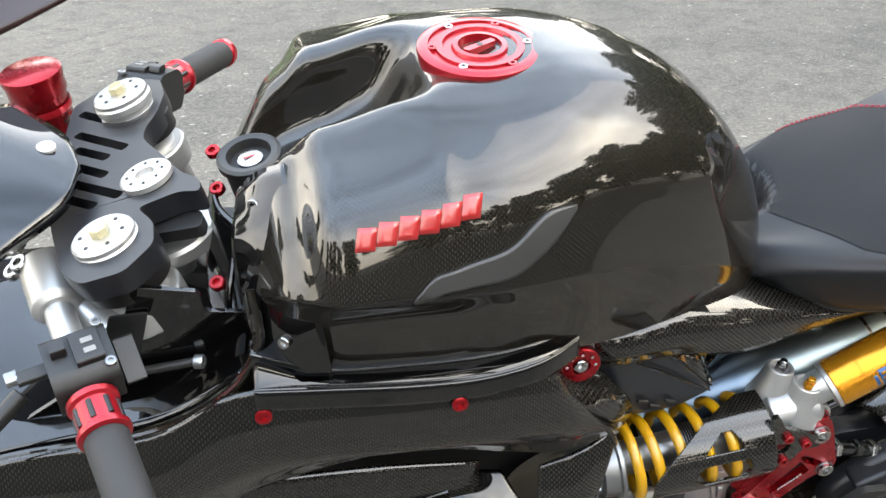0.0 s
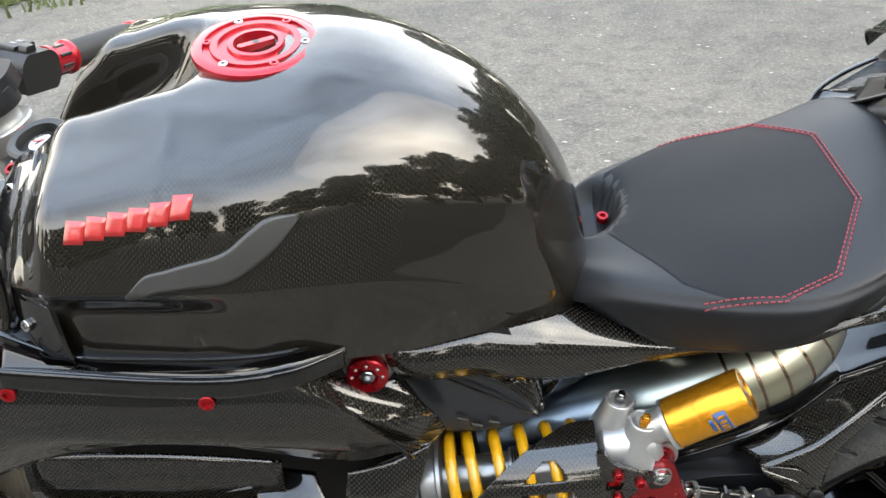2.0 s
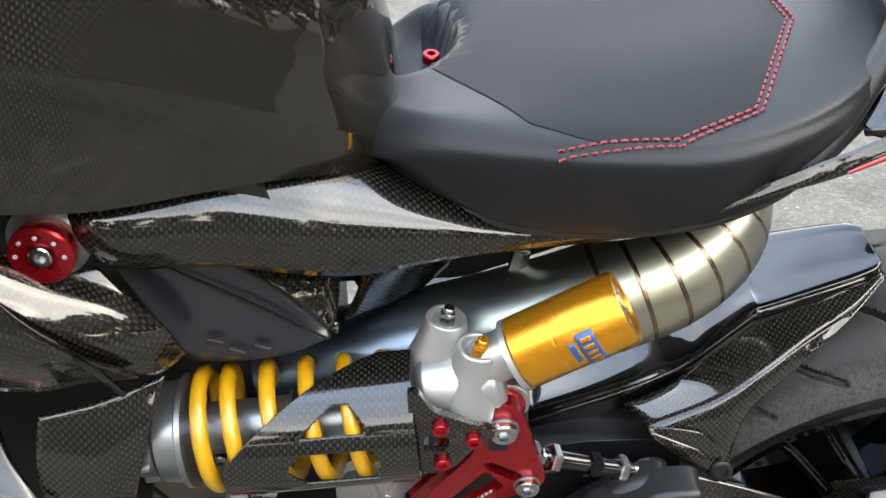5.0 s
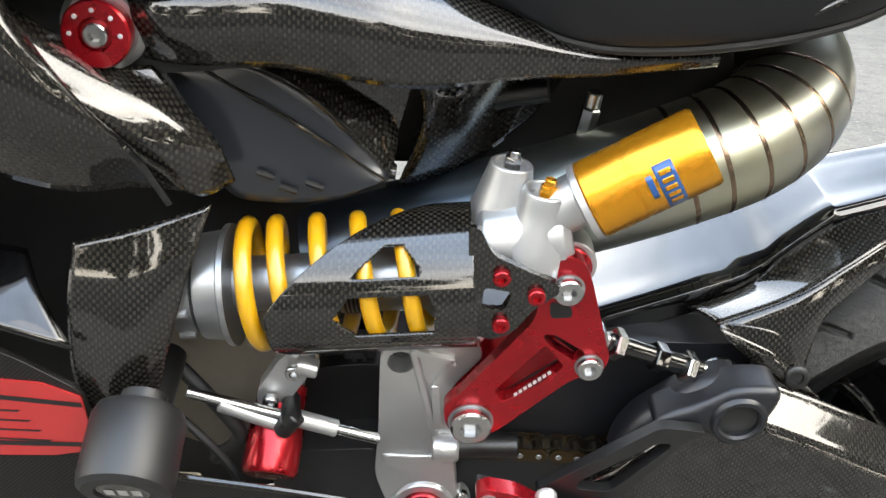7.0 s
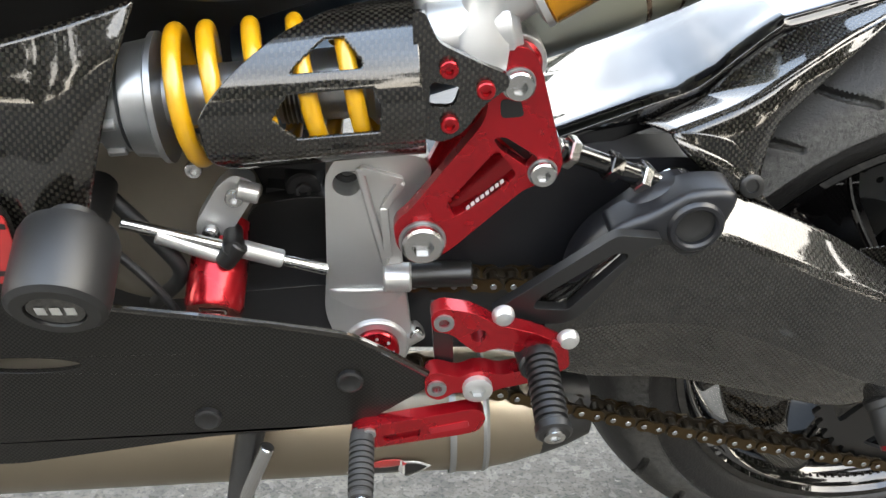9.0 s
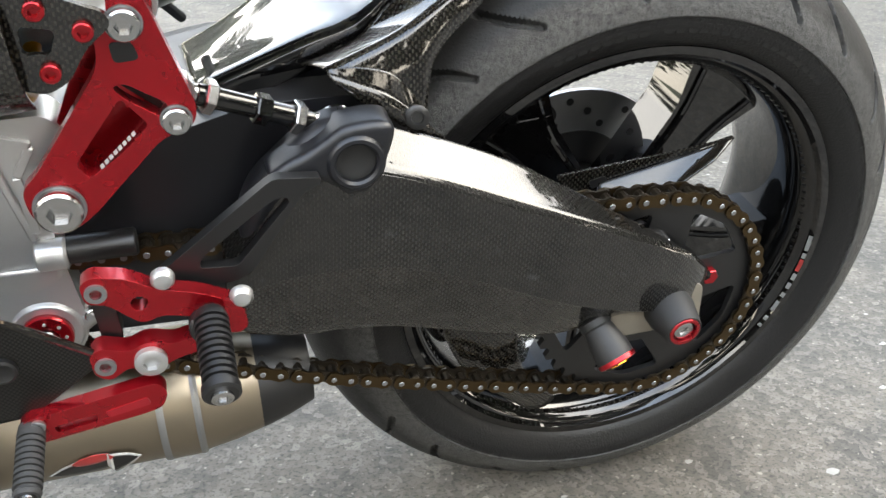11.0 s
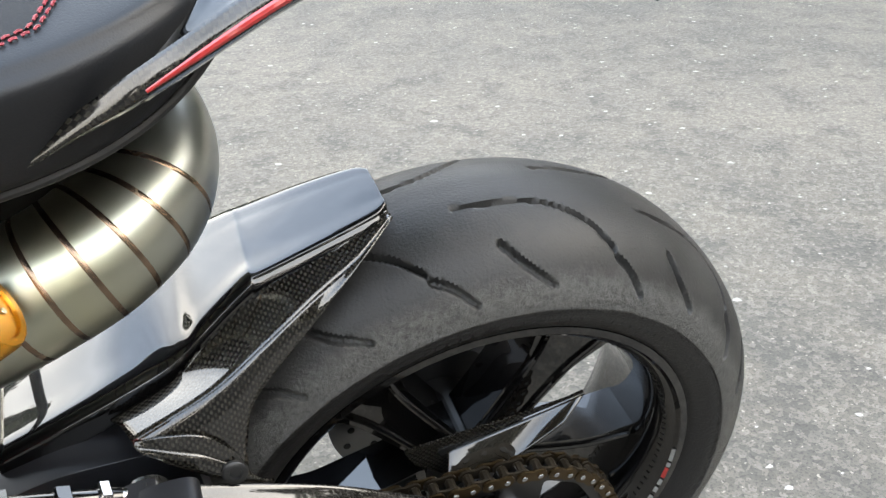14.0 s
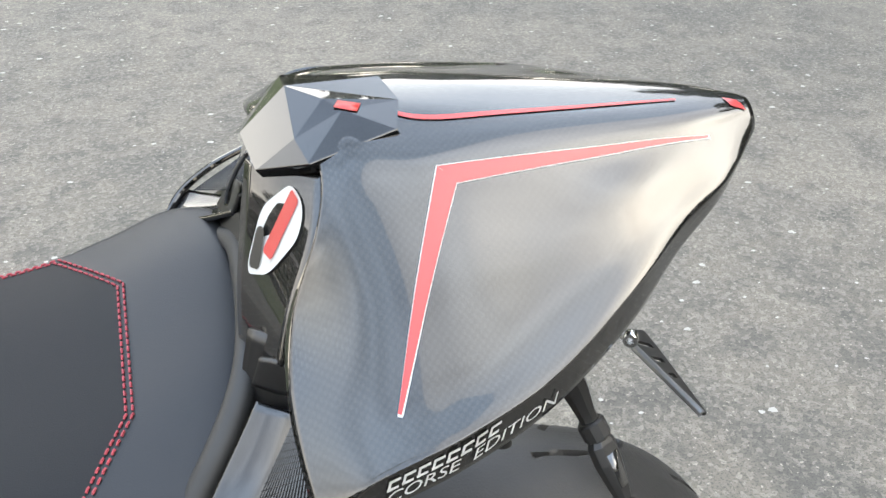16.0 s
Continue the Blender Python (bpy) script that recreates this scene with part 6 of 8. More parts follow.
    part("brake_caliper", plate(rounded([(-0.13, 0.10), (-0.06, 0.135), (-0.03, 0.105), (-0.06, 0.05), (-0.12, 0.06)], 0.01), 0.045, 0.085), BLACK_SATIN, label="dark rear brake caliper", bevel=0.004)


rim_parts()


# ---- sprocket and chain ----
def drive():
    cy = -0.138
    n = 41
    outline = []
    for k in range(n * 4):
        a = 2 * math.pi * k / (n * 4)
        outline.append(((0.1150 if k % 4 in (0, 1) else 0.1080) * math.cos(a), (0.1150 if k % 4 in (0, 1) else 0.1080) * math.sin(a)))
    cut = []
    for k in range(5):
        a0 = 2 * math.pi * k / 5 + 0.3
        cut.append(rounded([(0.096 * math.cos(a0 + 0.14), 0.096 * math.sin(a0 + 0.14)), (0.099 * math.cos(a0 + 0.55), 0.099 * math.sin(a0 + 0.55)), (0.096 * math.cos(a0 + 0.96), 0.096 * math.sin(a0 + 0.96)), (0.052 * math.cos(a0 + 0.70), 0.052 * math.sin(a0 + 0.70)), (0.052 * math.cos(a0 + 0.42), 0.052 * math.sin(a0 + 0.42))], 0.008))
    part("rear_sprocket", plate(outline, cy - 0.003, cy + 0.003, cut), BLACK_SATIN, wheel, "black toothed rear sprocket", smooth=False)
    part("sprocket_carrier", turned([(0, 0.060), (0.012, 0.055), (0.060, 0.035)], (0, cy + 0.003, 0), (0, 1, 0), 36), BLACK_SATIN, wheel)
    for k in range(5):
        a = 2 * math.pi * k / 5 + 0.3
        part("sprocket_nut", screw((0.062 * math.cos(a), cy - 0.003, 0.062 * math.sin(a)), (0, -1, 0), 0.0085, 0.008, False, 6), RED_ANODISED if k in (0, 3) else STEEL, wheel)
    # chain path round both sprockets
    r1, c1, r2, c2 = 0.1120, Vector((0, 0)), 0.038, Vector((-0.545, 0.078))
    d = c1 - c2
    L = d.length
    base = math.atan2(d.y, d.x)
    g = math.asin((r1 - r2) / L)
    up = base + math.pi / 2 + g
    dn = base - math.pi / 2 - g
    pts = [c2 + r2 * Vector((math.cos(up), math.sin(up))), c1 + r1 * Vector((math.cos(up), math.sin(up)))]
    arc = [c1 + r1 * Vector((math.cos(t), math.sin(t))) for t in np.linspace(up, dn, 60)]
    low_a, low_b = c1 + r1 * Vector((math.cos(dn), math.sin(dn))), c2 + r2 * Vector((math.cos(dn), math.sin(dn)))
    sag = [low_a.lerp(low_b, t) + Vector((0, -0.010 * math.sin(math.pi * t))) for t in np.linspace(0, 1, 40)][1:]
    back = [c2 + r2 * Vector((math.cos(t), math.sin(t))) for t in np.linspace(dn, up - 2 * math.pi, 20)][1:]
    full = np.array([tuple(p) for p in [pts[0].lerp(pts[1], t) for t in np.linspace(0, 1, 40)] + arc[1:] + sag + back])
    seg = np.r_[0, np.cumsum(np.linalg.norm(np.diff(full, axis=0), axis=1))]
    count = int(seg[-1] / 0.0159) // 2 * 2
    at_s = lambda s: Vector((np.interp(s % seg[-1], seg, full[:, 0]), np.interp(s % seg[-1], seg, full[:, 1])))
    pitch = seg[-1] / count
    lens = [(-0.0079 + 0.0072 * math.cos(a), 0.0072 * math.sin(a)) for a in np.linspace(math.pi / 2, 1.5 * math.pi, 6)] + [(0.0, -0.0056)] + [(0.0079 + 0.0072 * math.cos(a), 0.0072 * math.sin(a)) for a in np.linspace(-math.pi / 2, math.pi / 2, 6)] + [(0.0, 0.0056)]
    def link_mesh(name, w, t, pins, material):
        geos = [plate(lens, -w - t, -w), plate(lens, w, w + t)]
        if pins:
            for x in (-0.0079, 0.0079):
                geos.append(rod((x, -w - t - 0.0016, 0), (x, w + t + 0.0016, 0), 0.0027, 9))
        else:
            for x in (-0.0079, 0.0079):
                geos.append(rod((x, -w, 0), (x, w, 0), 0.0050, 9))
        me = mesh_of(name, *joined(*geos), smooth=False)
        me.materials.append(material)
        me.materials.append(DULL_STEEL)
        for p in me.polygons:
            if abs(p.center.y) > w + t + 0.0008:
                p.material_index = 1
        return me
    outer, inner = link_mesh("outer_link", 0.0083, 0.0022, True, CHAIN_GOLD), link_mesh("inner_link", 0.0056, 0.0022, False, CHAIN)
    chain = new("chain")
    chain.parent = BIKE
    tagged(chain, "oily gold-plated drive chain")
    for k in range(count):
        a, b = at_s(k * pitch), at_s((k + 1) * pitch)
        mid = (a + b) / 2
        o = new("chain_link", inner if k % 2 else outer)
        o.parent = chain
        o.matrix_local = Matrix.Translation((mid.x, cy, mid.y)) @ Matrix.Rotation(-math.atan2(b.y - a.y, b.x - a.x), 4, "Y")


drive()


# ---- swingarm ----
def swingarm():
    # stations: x, top height, foot of the bevel, lower crease, bottom, reach of the outer face
    st = [(-0.392, 0.122, 0.112, 0.088, 0.042, -0.176), (-0.378, 0.142, 0.128, 0.092, 0.038, -0.182), (-0.356, 0.176, 0.158, 0.100, 0.036, -0.186), (-0.332, 0.206, 0.184, 0.105, 0.034, -0.187), (-0.300, 0.222, 0.196, 0.106, 0.034, -0.187), (-0.260, 0.210, 0.188, 0.102, 0.030, -0.187), (-0.210, 0.192, 0.168, 0.086, 0.018, -0.187), (-0.160, 0.170, 0.147, 0.064, 0.004, -0.187),
          (-0.105, 0.138, 0.126, 0.040, -0.008, -0.186), (-0.055, 0.108, 0.104, 0.024, -0.004, -0.183), (-0.015, 0.083, 0.084, 0.014, 0.000, -0.178), (0.020, 0.060, 0.062, 0.012, 0.004, -0.170), (0.042, 0.042, 0.042, 0.016, 0.010, -0.160), (0.056, 0.026, 0.027, 0.020, 0.018, -0.148)]
    rows = []
    for x, top, bev, low, bot, y in st:
        mid = (bev + low) / 2
        a, e = Vector((x, -0.1540, top)), Vector((x, y + 0.003, bev + 0.001))
        flat = [tuple(a.lerp(e, t)) for t in (0.03, 0.2, 0.5, 0.8, 0.97)]
        rows.append([(x, -0.1515, top - 0.006), (x, -0.1522, top - 0.001)] + flat + [(x, y, bev - 0.003), (x, y - 0.0007, bev * 0.8 + mid * 0.2), (x, y - 0.001, mid), (x, y, low + 0.004), (x, y + 0.002, low - 0.003), (x, y + 0.018, bot + 0.004), (x, y + 0.024, bot), (x, -0.1525, bot + 0.004)])
    sw = part("swingarm", surface(rows, 110, 113, caps=True), CARBON_ARM, label="carbon fibre covered single swingarm side", angle=40)
    # cast shoulder with the axle-stand hole
    body = [(-0.2900, 0.2200), (-0.2950, 0.1500), (-0.3350, 0.1100), (-0.3550, 0.1050), (-0.3760, 0.1150), (-0.3780, 0.1500), (-0.3680, 0.1780), (-0.3500, 0.1980), (-0.3180, 0.2240)]
    part("cast_body", pillow([tuple(q) for q in spline(body, 90, True)], -0.150, -0.1780, 0.016), GREY_CAST, sw, "dark grey casting behind the cover", angle=60)
    boss = [(-0.2660, 0.2230), (-0.2700, 0.2040), (-0.2765, 0.1860), (-0.2860, 0.1750), (-0.3000, 0.1735), (-0.3110, 0.1820), (-0.3240, 0.1890), (-0.3400, 0.1900), (-0.3540, 0.1880), (-0.3560, 0.1960), (-0.3440, 0.2050), (-0.3300, 0.2115), (-0.3170, 0.2200), (-0.3040, 0.2290), (-0.2880, 0.2320), (-0.2720, 0.2310)]
    part("cast_shoulder", pillow([tuple(q) for q in spline(boss, 110, True)], -0.160, -0.1905, 0.0075, [ring(-0.2946, 0.2023, 0.0150, 28)]), GREY_CAST, sw, "dark grey cast shoulder", angle=60)
    part("hole_collar", turned([(-0.004, 0.0225), (0.0010, 0.0215), (0.0030, 0.0195), (0.0032, 0.0168), (0.0015, 0.0150), (-0.006, 0.0145)], (-0.2946, -0.1905, 0.2023), (0, -1, 0), 40, False), GREY_CAST, sw, "raised collar round the hole")
    # shallow disc, coloured near black in place of the deep hole's shade
    part("hole_dark_disc", joined(turned([(0, 0.0148), (0.0006, 0.0148), (0.0007, 0.0105), (0.0001, 0.0095)], (-0.2946, -0.1880, 0.2023), (0, -1, 0), 30)), RUBBER, sw)
    part("arm_beam", plate(rounded([(-0.54, 0.10), (-0.46, 0.19), (-0.36, 0.222), (-0.27, 0.225), (-0.25, 0.10), (-0.35, 0.03), (-0.52, 0.03)], 0.02), -0.125, -0.085), GREY_CAST, sw, "dark grey inner beam", bevel=0.006)
    part("arm_bridge", surface([
        [(-0.52, -0.10, 0.165), (-0.52, 0.0, 0.18), (-0.52, 0.10, 0.165)],
        [(-0.42, -0.12, 0.192), (-0.42, 0.0, 0.195), (-0.42, 0.12, 0.185)],
        [(-0.35, -0.12, 0.200), (-0.352, 0.0, 0.200), (-0.35, 0.12, 0.190)],
        [(-0.335, -0.12, 0.12), (-0.345, 0.0, 0.12), (-0.335, 0.12, 0.12)]], 20, 16), GREY_CAST, sw, "dark grey bridge across the swingarm", solid=0.01)
    part("far_arm", plate(rounded([(-0.50, 0.18), (-0.30, 0.16), (0.03, 0.05), (0.05, -0.03), (-0.05, -0.04), (-0.4, 0.03), (-0.52, 0.03)], 0.02), 0.105, 0.145), BLACK_SATIN, sw, "far arm of the swingarm", bevel=0.006)
    # axle block, adjuster and stand bobbins
    part("axle_block", plate(rounded([(-0.055, 0.028), (0.04, 0.028), (0.045, -0.020), (-0.05, -0.024)], 0.01), -0.166, -0.125), CREAM_CAST, sw, "pale axle block", bevel=0.002)
    part("adjuster_bolt", rod((-0.072, -0.150, -0.004), (-0.045, -0.150, -0.002), 0.005, 8), STEEL, sw)
    b = part("axle_bobbin", turned([(0, 0.0235), (0.016, 0.0230), (0.040, 0.0175), (0.042, 0.0165), (0.042, 0.012), (0.038, 0.0115), (0.038, 0.001)], (0.006, -0.160, 0.006), (0, -1, -0.06), 44), RUBBER, sw, "black conical axle bobbin")
    part("bobbin_ring", turned([(0.0415, 0.0150), (0.0430, 0.0145), (0.0430, 0.0115), (0.0390, 0.0110)], (0.006, -0.160, 0.006), (0, -1, -0.06), 40, False), RED_ANODISED, b, "red ring")
    part("bobbin_screw", screw((0.006, -0.1970, 0.0038), (0, -1, -0.06), 0.0095, 0.004), STEEL, b)
    s = part("stand_bobbin", turned([(0, 0.012), (0.018, 0.013), (0.020, 0.0155), (0.026, 0.0155), (0.028, 0.0140), (0.050, 0.0180), (0.062, 0.0180), (0.064, 0.0155)], (-0.074, -0.150, 0.012), (0.28, -0.60, -0.50), 36), RUBBER, sw, "black stand bobbin with a red ring")
    d = Vector((0.28, -0.60, -0.50)).normalized()
    q = Vector((-0.074, -0.150, 0.012)) + d * 0.0635
    part("bobbin_ring", turned([(-0.004, 0.0182), (0.0, 0.0184), (0.001, 0.0172), (0.001, 0.013)], q, d, 36, False), RED_ANODISED, s, "red ring")
    part("bobbin_screw", screw(q, d, 0.010, 0.003), GOLD, s)
    # carbon chain fin over the sprocket
    fin = part("chain_fin", plate(rounded([(-0.088, 0.112), (-0.03, 0.119), (0.031, 0.126), (0.089, 0.135), (0.088, 0.137), (0.035, 0.122), (-0.016, 0.109), (-0.046, 0.102), (-0.043, 0.065), (-0.077, 0.091)], 0.003), -0.0900, -0.0870), CARBON_PLAIN, label="carbon fibre chain fin", bevel=0.0006)
    part("fin_slot", plate(rounded([(-0.056, 0.104), (-0.040, 0.108), (-0.036, 0.100), (-0.052, 0.096)], 0.002), -0.0910, -0.0902), BLACK_SATIN, fin)
    part("fin_flank", surface([[(-0.053, -0.113, 0.084), (-0.023, -0.113, 0.084), (0.005, -0.113, 0.09), (0.059, -0.109, 0.125)], [(-0.0495, -0.1025, 0.093), (-0.0195, -0.1025, 0.0965), (0.02, -0.1025, 0.106), (0.0735, -0.1005, 0.131)], [(-0.046, -0.092, 0.102), (-0.016, -0.092, 0.109), (0.035, -0.092, 0.122), (0.088, -0.092, 0.137)]], 12, 24), CARBON, fin, "bright folded flank of the fin", solid=0.002)
    part("fin_bolt", screw((-0.018, -0.128, 0.072), (0, -1, 0), 0.0085, 0.005), BLACK_SATIN, fin)
    part("fin_tab", plate(rounded([(-0.045, 0.078), (-0.005, 0.084), (0.0, 0.058), (-0.035, 0.052)], 0.006), -0.126, -0.122), CARBON_PLAIN, fin, bevel=0.0006)
    # lower carbon shark guard
    part("lower_guard", surface([
        [(-0.205, -0.118, 0.010), (-0.19, -0.118, -0.046), (-0.155, -0.112, -0.105), (-0.09, -0.102, -0.166)],
        [(-0.160, -0.124, 0.008), (-0.15, -0.124, -0.052), (-0.125, -0.118, -0.108), (-0.072, -0.104, -0.164)],
        [(-0.118, -0.118, 0.004), (-0.118, -0.118, -0.055), (-0.100, -0.112, -0.108), (-0.058, -0.100, -0.156)]], 14, 24), CARBON_PLAIN, label="carbon fibre lower chain guard", solid=0.003)


swingarm()


# ---- rear hugger ----
def hugger():
    # stations: the near edge of the top plate, then its far edge
    st = [((-0.400, -0.096, 0.220), (-0.405, 0.062, 0.196)), ((-0.359, -0.095, 0.237), (-0.372, 0.062, 0.214)), ((-0.312, -0.090, 0.254), (-0.325, 0.062, 0.245)), ((-0.280, -0.079, 0.260), (-0.285, 0.061, 0.264)),
          ((-0.262, -0.075, 0.270), (-0.262, 0.058, 0.276)), ((-0.244, -0.072, 0.286), (-0.240, 0.056, 0.288)), ((-0.208, -0.058, 0.309), (-0.205, 0.051, 0.304)), ((-0.197, -0.055, 0.312), (-0.193, 0.050, 0.308)),
          ((-0.145, -0.045, 0.324), (-0.145, 0.042, 0.326)), ((-0.100, -0.034, 0.334), (-0.104, 0.036, 0.338)), ((-0.088, -0.026, 0.337), (-0.091, 0.027, 0.342))]
    rows = []
    for i, (n, f) in enumerate(st):
        n, f = Vector(n), Vector(f)
        w = 0.010 if i < 7 else 0.004
        crown = 0.004 if i < 6 else 0.003
        side = n + Vector((0, -0.004, -0.022 if i < 7 else -0.008))
        rows.append([side, n + Vector((0, -0.003, -0.004)), n, n + Vector((0, w, 0.0035)), n.lerp(f, 0.25) + Vector((0, 0, crown)), n.lerp(f, 0.5) + Vector((0, 0, crown * 1.15)), n.lerp(f, 0.75) + Vector((0, 0, crown)), f, f + Vector((0, 0.012, -0.022))])
    h = part("rear_hugger", surface(rows, 70, 64), BLACK_GLOSS, label="glossy carbon fibre rear hugger over the tyre", solid=0.003, angle=45)
    # weave flank: from the plate's edge out to the fold, then in to the lower edge
    upper = [(-0.089, -0.030, 0.3345), (-0.145, -0.050, 0.319), (-0.197, -0.061, 0.306), (-0.244, -0.078, 0.279), (-0.275, -0.084, 0.252), (-0.320, -0.098, 0.240)]
    fold = [(-0.086, -0.032, 0.3335), (-0.120, -0.060, 0.321), (-0.160, -0.082, 0.308), (-0.205, -0.106, 0.291), (-0.247, -0.123, 0.272), (-0.306, -0.134, 0.250)]
    low = [(-0.085, -0.031, 0.331), (-0.136, -0.076, 0.309), (-0.190, -0.106, 0.272), (-0.218, -0.122, 0.250), (-0.227, -0.134, 0.224), (-0.229, -0.142, 0.206)]
    foot = [(-0.306, -0.136, 0.249), (-0.282, -0.141, 0.241), (-0.262, -0.144, 0.233), (-0.246, -0.146, 0.222), (-0.236, -0.147, 0.214), (-0.229, -0.147, 0.206)]
    under = [(-0.298, -0.138, 0.238), (-0.282, -0.143, 0.226), (-0.262, -0.147, 0.214), (-0.245, -0.149, 0.203), (-0.230, -0.149, 0.196), (-0.212, -0.147, 0.188)]
    def skin(a, b, sag):
        a, b = spline(a, 40), spline(b, 40)
        return grid([[a[i] + (b[i] - a[i]) * t + np.array((0, sag * math.sin(math.pi * t), 0)) for t in np.linspace(0, 1, 9)] for i in range(40)])
    part("hugger_flank", skin(upper, fold, 0.004), CARBON_PLAIN, h, "carbon weave flank of the hugger", solid=0.002, angle=50)
    part("hugger_facet", skin(fold, low, -0.003), CARBON_PLAIN, h, "glossy folded facet of the hugger", solid=0.002, angle=50)
    part("hugger_foot", skin([fold[5], (-0.285, -0.137, 0.252), (-0.262, -0.139, 0.248), (-0.246, -0.141, 0.236), (-0.236, -0.142, 0.222), low[5]], foot, 0.0), CARBON_PLAIN, h, "carbon foot of the hugger", solid=0.002, angle=50)
    part("hugger_foot", skin(foot, under, -0.003), CARBON_PLAIN, h, "carbon foot of the hugger", solid=0.002, angle=50)
    part("hugger_bolt", turned([(0, 0.0095), (0.003, 0.0095), (0.004, 0.008), (0.004, 0.005), (0.002, 0.0045), (0.002, 0.001)], (-0.240, -0.150, 0.214), (-0.1, -1, 0.3), 24), BLACK_SATIN, h)
    part("brake_hose", tube([(-0.52, -0.06, 0.30), (-0.45, -0.04, 0.290), (-0.42, 0.0, 0.262), (-0.40, 0.04, 0.23)], 0.0045, 10, 24), RUBBER, label="black hose over the hugger")


hugger()


# ---- tail ----
TAIL_MID = 0.005  # the tail's middle plane
TAIL_NET = [
    (-0.168, (0, 0.735), (0.045, 0.735), (0.075, 0.715), (0.098, 0.680), (0.140, 0.655), (0.195, 0.632), (0.199, 0.626), (0.196, 0.608)),
    (-0.135, (0, 0.741), (0.040, 0.738), (0.075, 0.720), (0.115, 0.692), (0.160, 0.667), (0.1900, 0.6500), (0.1922, 0.6450), (0.198, 0.626)),
    (-0.085, (0, 0.740), (0.035, 0.737), (0.060, 0.728), (0.110, 0.699), (0.155, 0.674), (0.1800, 0.6590), (0.1822, 0.6545), (0.187, 0.636)),
    (-0.030, (0, 0.737), (0.030, 0.735), (0.055, 0.725), (0.095, 0.703), (0.130, 0.685), (0.1580, 0.6700), (0.1602, 0.6655), (0.165, 0.647)),
    (0.030, (0, 0.733), (0.026, 0.731), (0.048, 0.721), (0.073, 0.711), (0.098, 0.699), (0.1180, 0.6875), (0.1200, 0.6830), (0.124, 0.660)),
    (0.075, (0, 0.730), (0.022, 0.728), (0.038, 0.7205), (0.053, 0.7130), (0.068, 0.7052), (0.081, 0.6970), (0.083, 0.691), (0.084, 0.674)),
    (0.115, (0, 0.727), (0.016, 0.725), (0.026, 0.7195), (0.036, 0.7142), (0.046, 0.7088), (0.054, 0.7040), (0.055, 0.700), (0.054, 0.688)),
    (0.150, (0, 0.722), (0.006, 0.721), (0.010, 0.719), (0.013, 0.717), (0.015, 0.715), (0.017, 0.712), (0.018, 0.709), (0.017, 0.702)),
]
# shallow valley along each flank
TAIL_NET = [(r[0], *[(d, z - ((0, 0.0035, 0.0045, 0.0035, 0.002, 0.001, 0, 0)[i] if k == 4 else 0)) for k, (d, z) in enumerate(r[1:])]) for i, r in enumerate(TAIL_NET)]
TAIL_ROWS = []
for _x, *_half in TAIL_NET:
    TAIL_ROWS.append([(_x, TAIL_MID - d, z) for d, z in reversed(_half)] + [(_x, TAIL_MID + d, z) for d, z in _half[1:]])
# the front edge sweeps back towards the ridge
TAIL_FRONT = [(0, -0.150, 0.738), (0.045, -0.139, 0.733), (0.075, -0.147, 0.711), (0.098, -0.166, 0.674), (0.140, -0.172, 0.654), (0.190, -0.167, 0.629), (0.1975, -0.163, 0.615), (0.197, -0.158, 0.606)]
TAIL_ROWS[0] = [(x, TAIL_MID - d, z) for d, x, z in reversed(TAIL_FRONT)] + [(x, TAIL_MID + d, z) for d, x, z in TAIL_FRONT[1:]]
TAIL_ROWS[1] = [(x + 0.018 * (d_i / 7), y, z) for d_i, (x, y, z) in zip([7 - abs(7 - i) for i in range(15)], TAIL_ROWS[1])]
TAIL_GEO = surface(TAIL_ROWS, 70, 91)
TAIL_TREE = tree_of(TAIL_GEO)
tail = part("tail_cowl", TAIL_GEO, CARBON_TAIL, label="pointed glossy carbon fibre tail cowl with red stripes", solid=0.003, angle=50)
part("tail_underside", surface([[(x, TAIL_MID + (y - TAIL_MID) * 0.85, z) for x, y, z in ((r[0]), ((r[0][0], TAIL_MID, r[0][2] - 0.03)), (r[-1]))] for r in TAIL_ROWS[:6]], 30, 16), BLACK_SATIN, tail, "black underside of the tail", solid=0.002)


def on_tail(name, top, bottom, material, label="", n=24, k=5, lift=0.0008, parent=tail, solid=0.0):
    return part(name, laid(TAIL_TREE, [(x, y, 0.7) for x, y in top], [(x, y, 0.7) for x, y in bottom], n, k, lift, (0, 0, -1)), material, parent, label, solid=solid, angle=50)


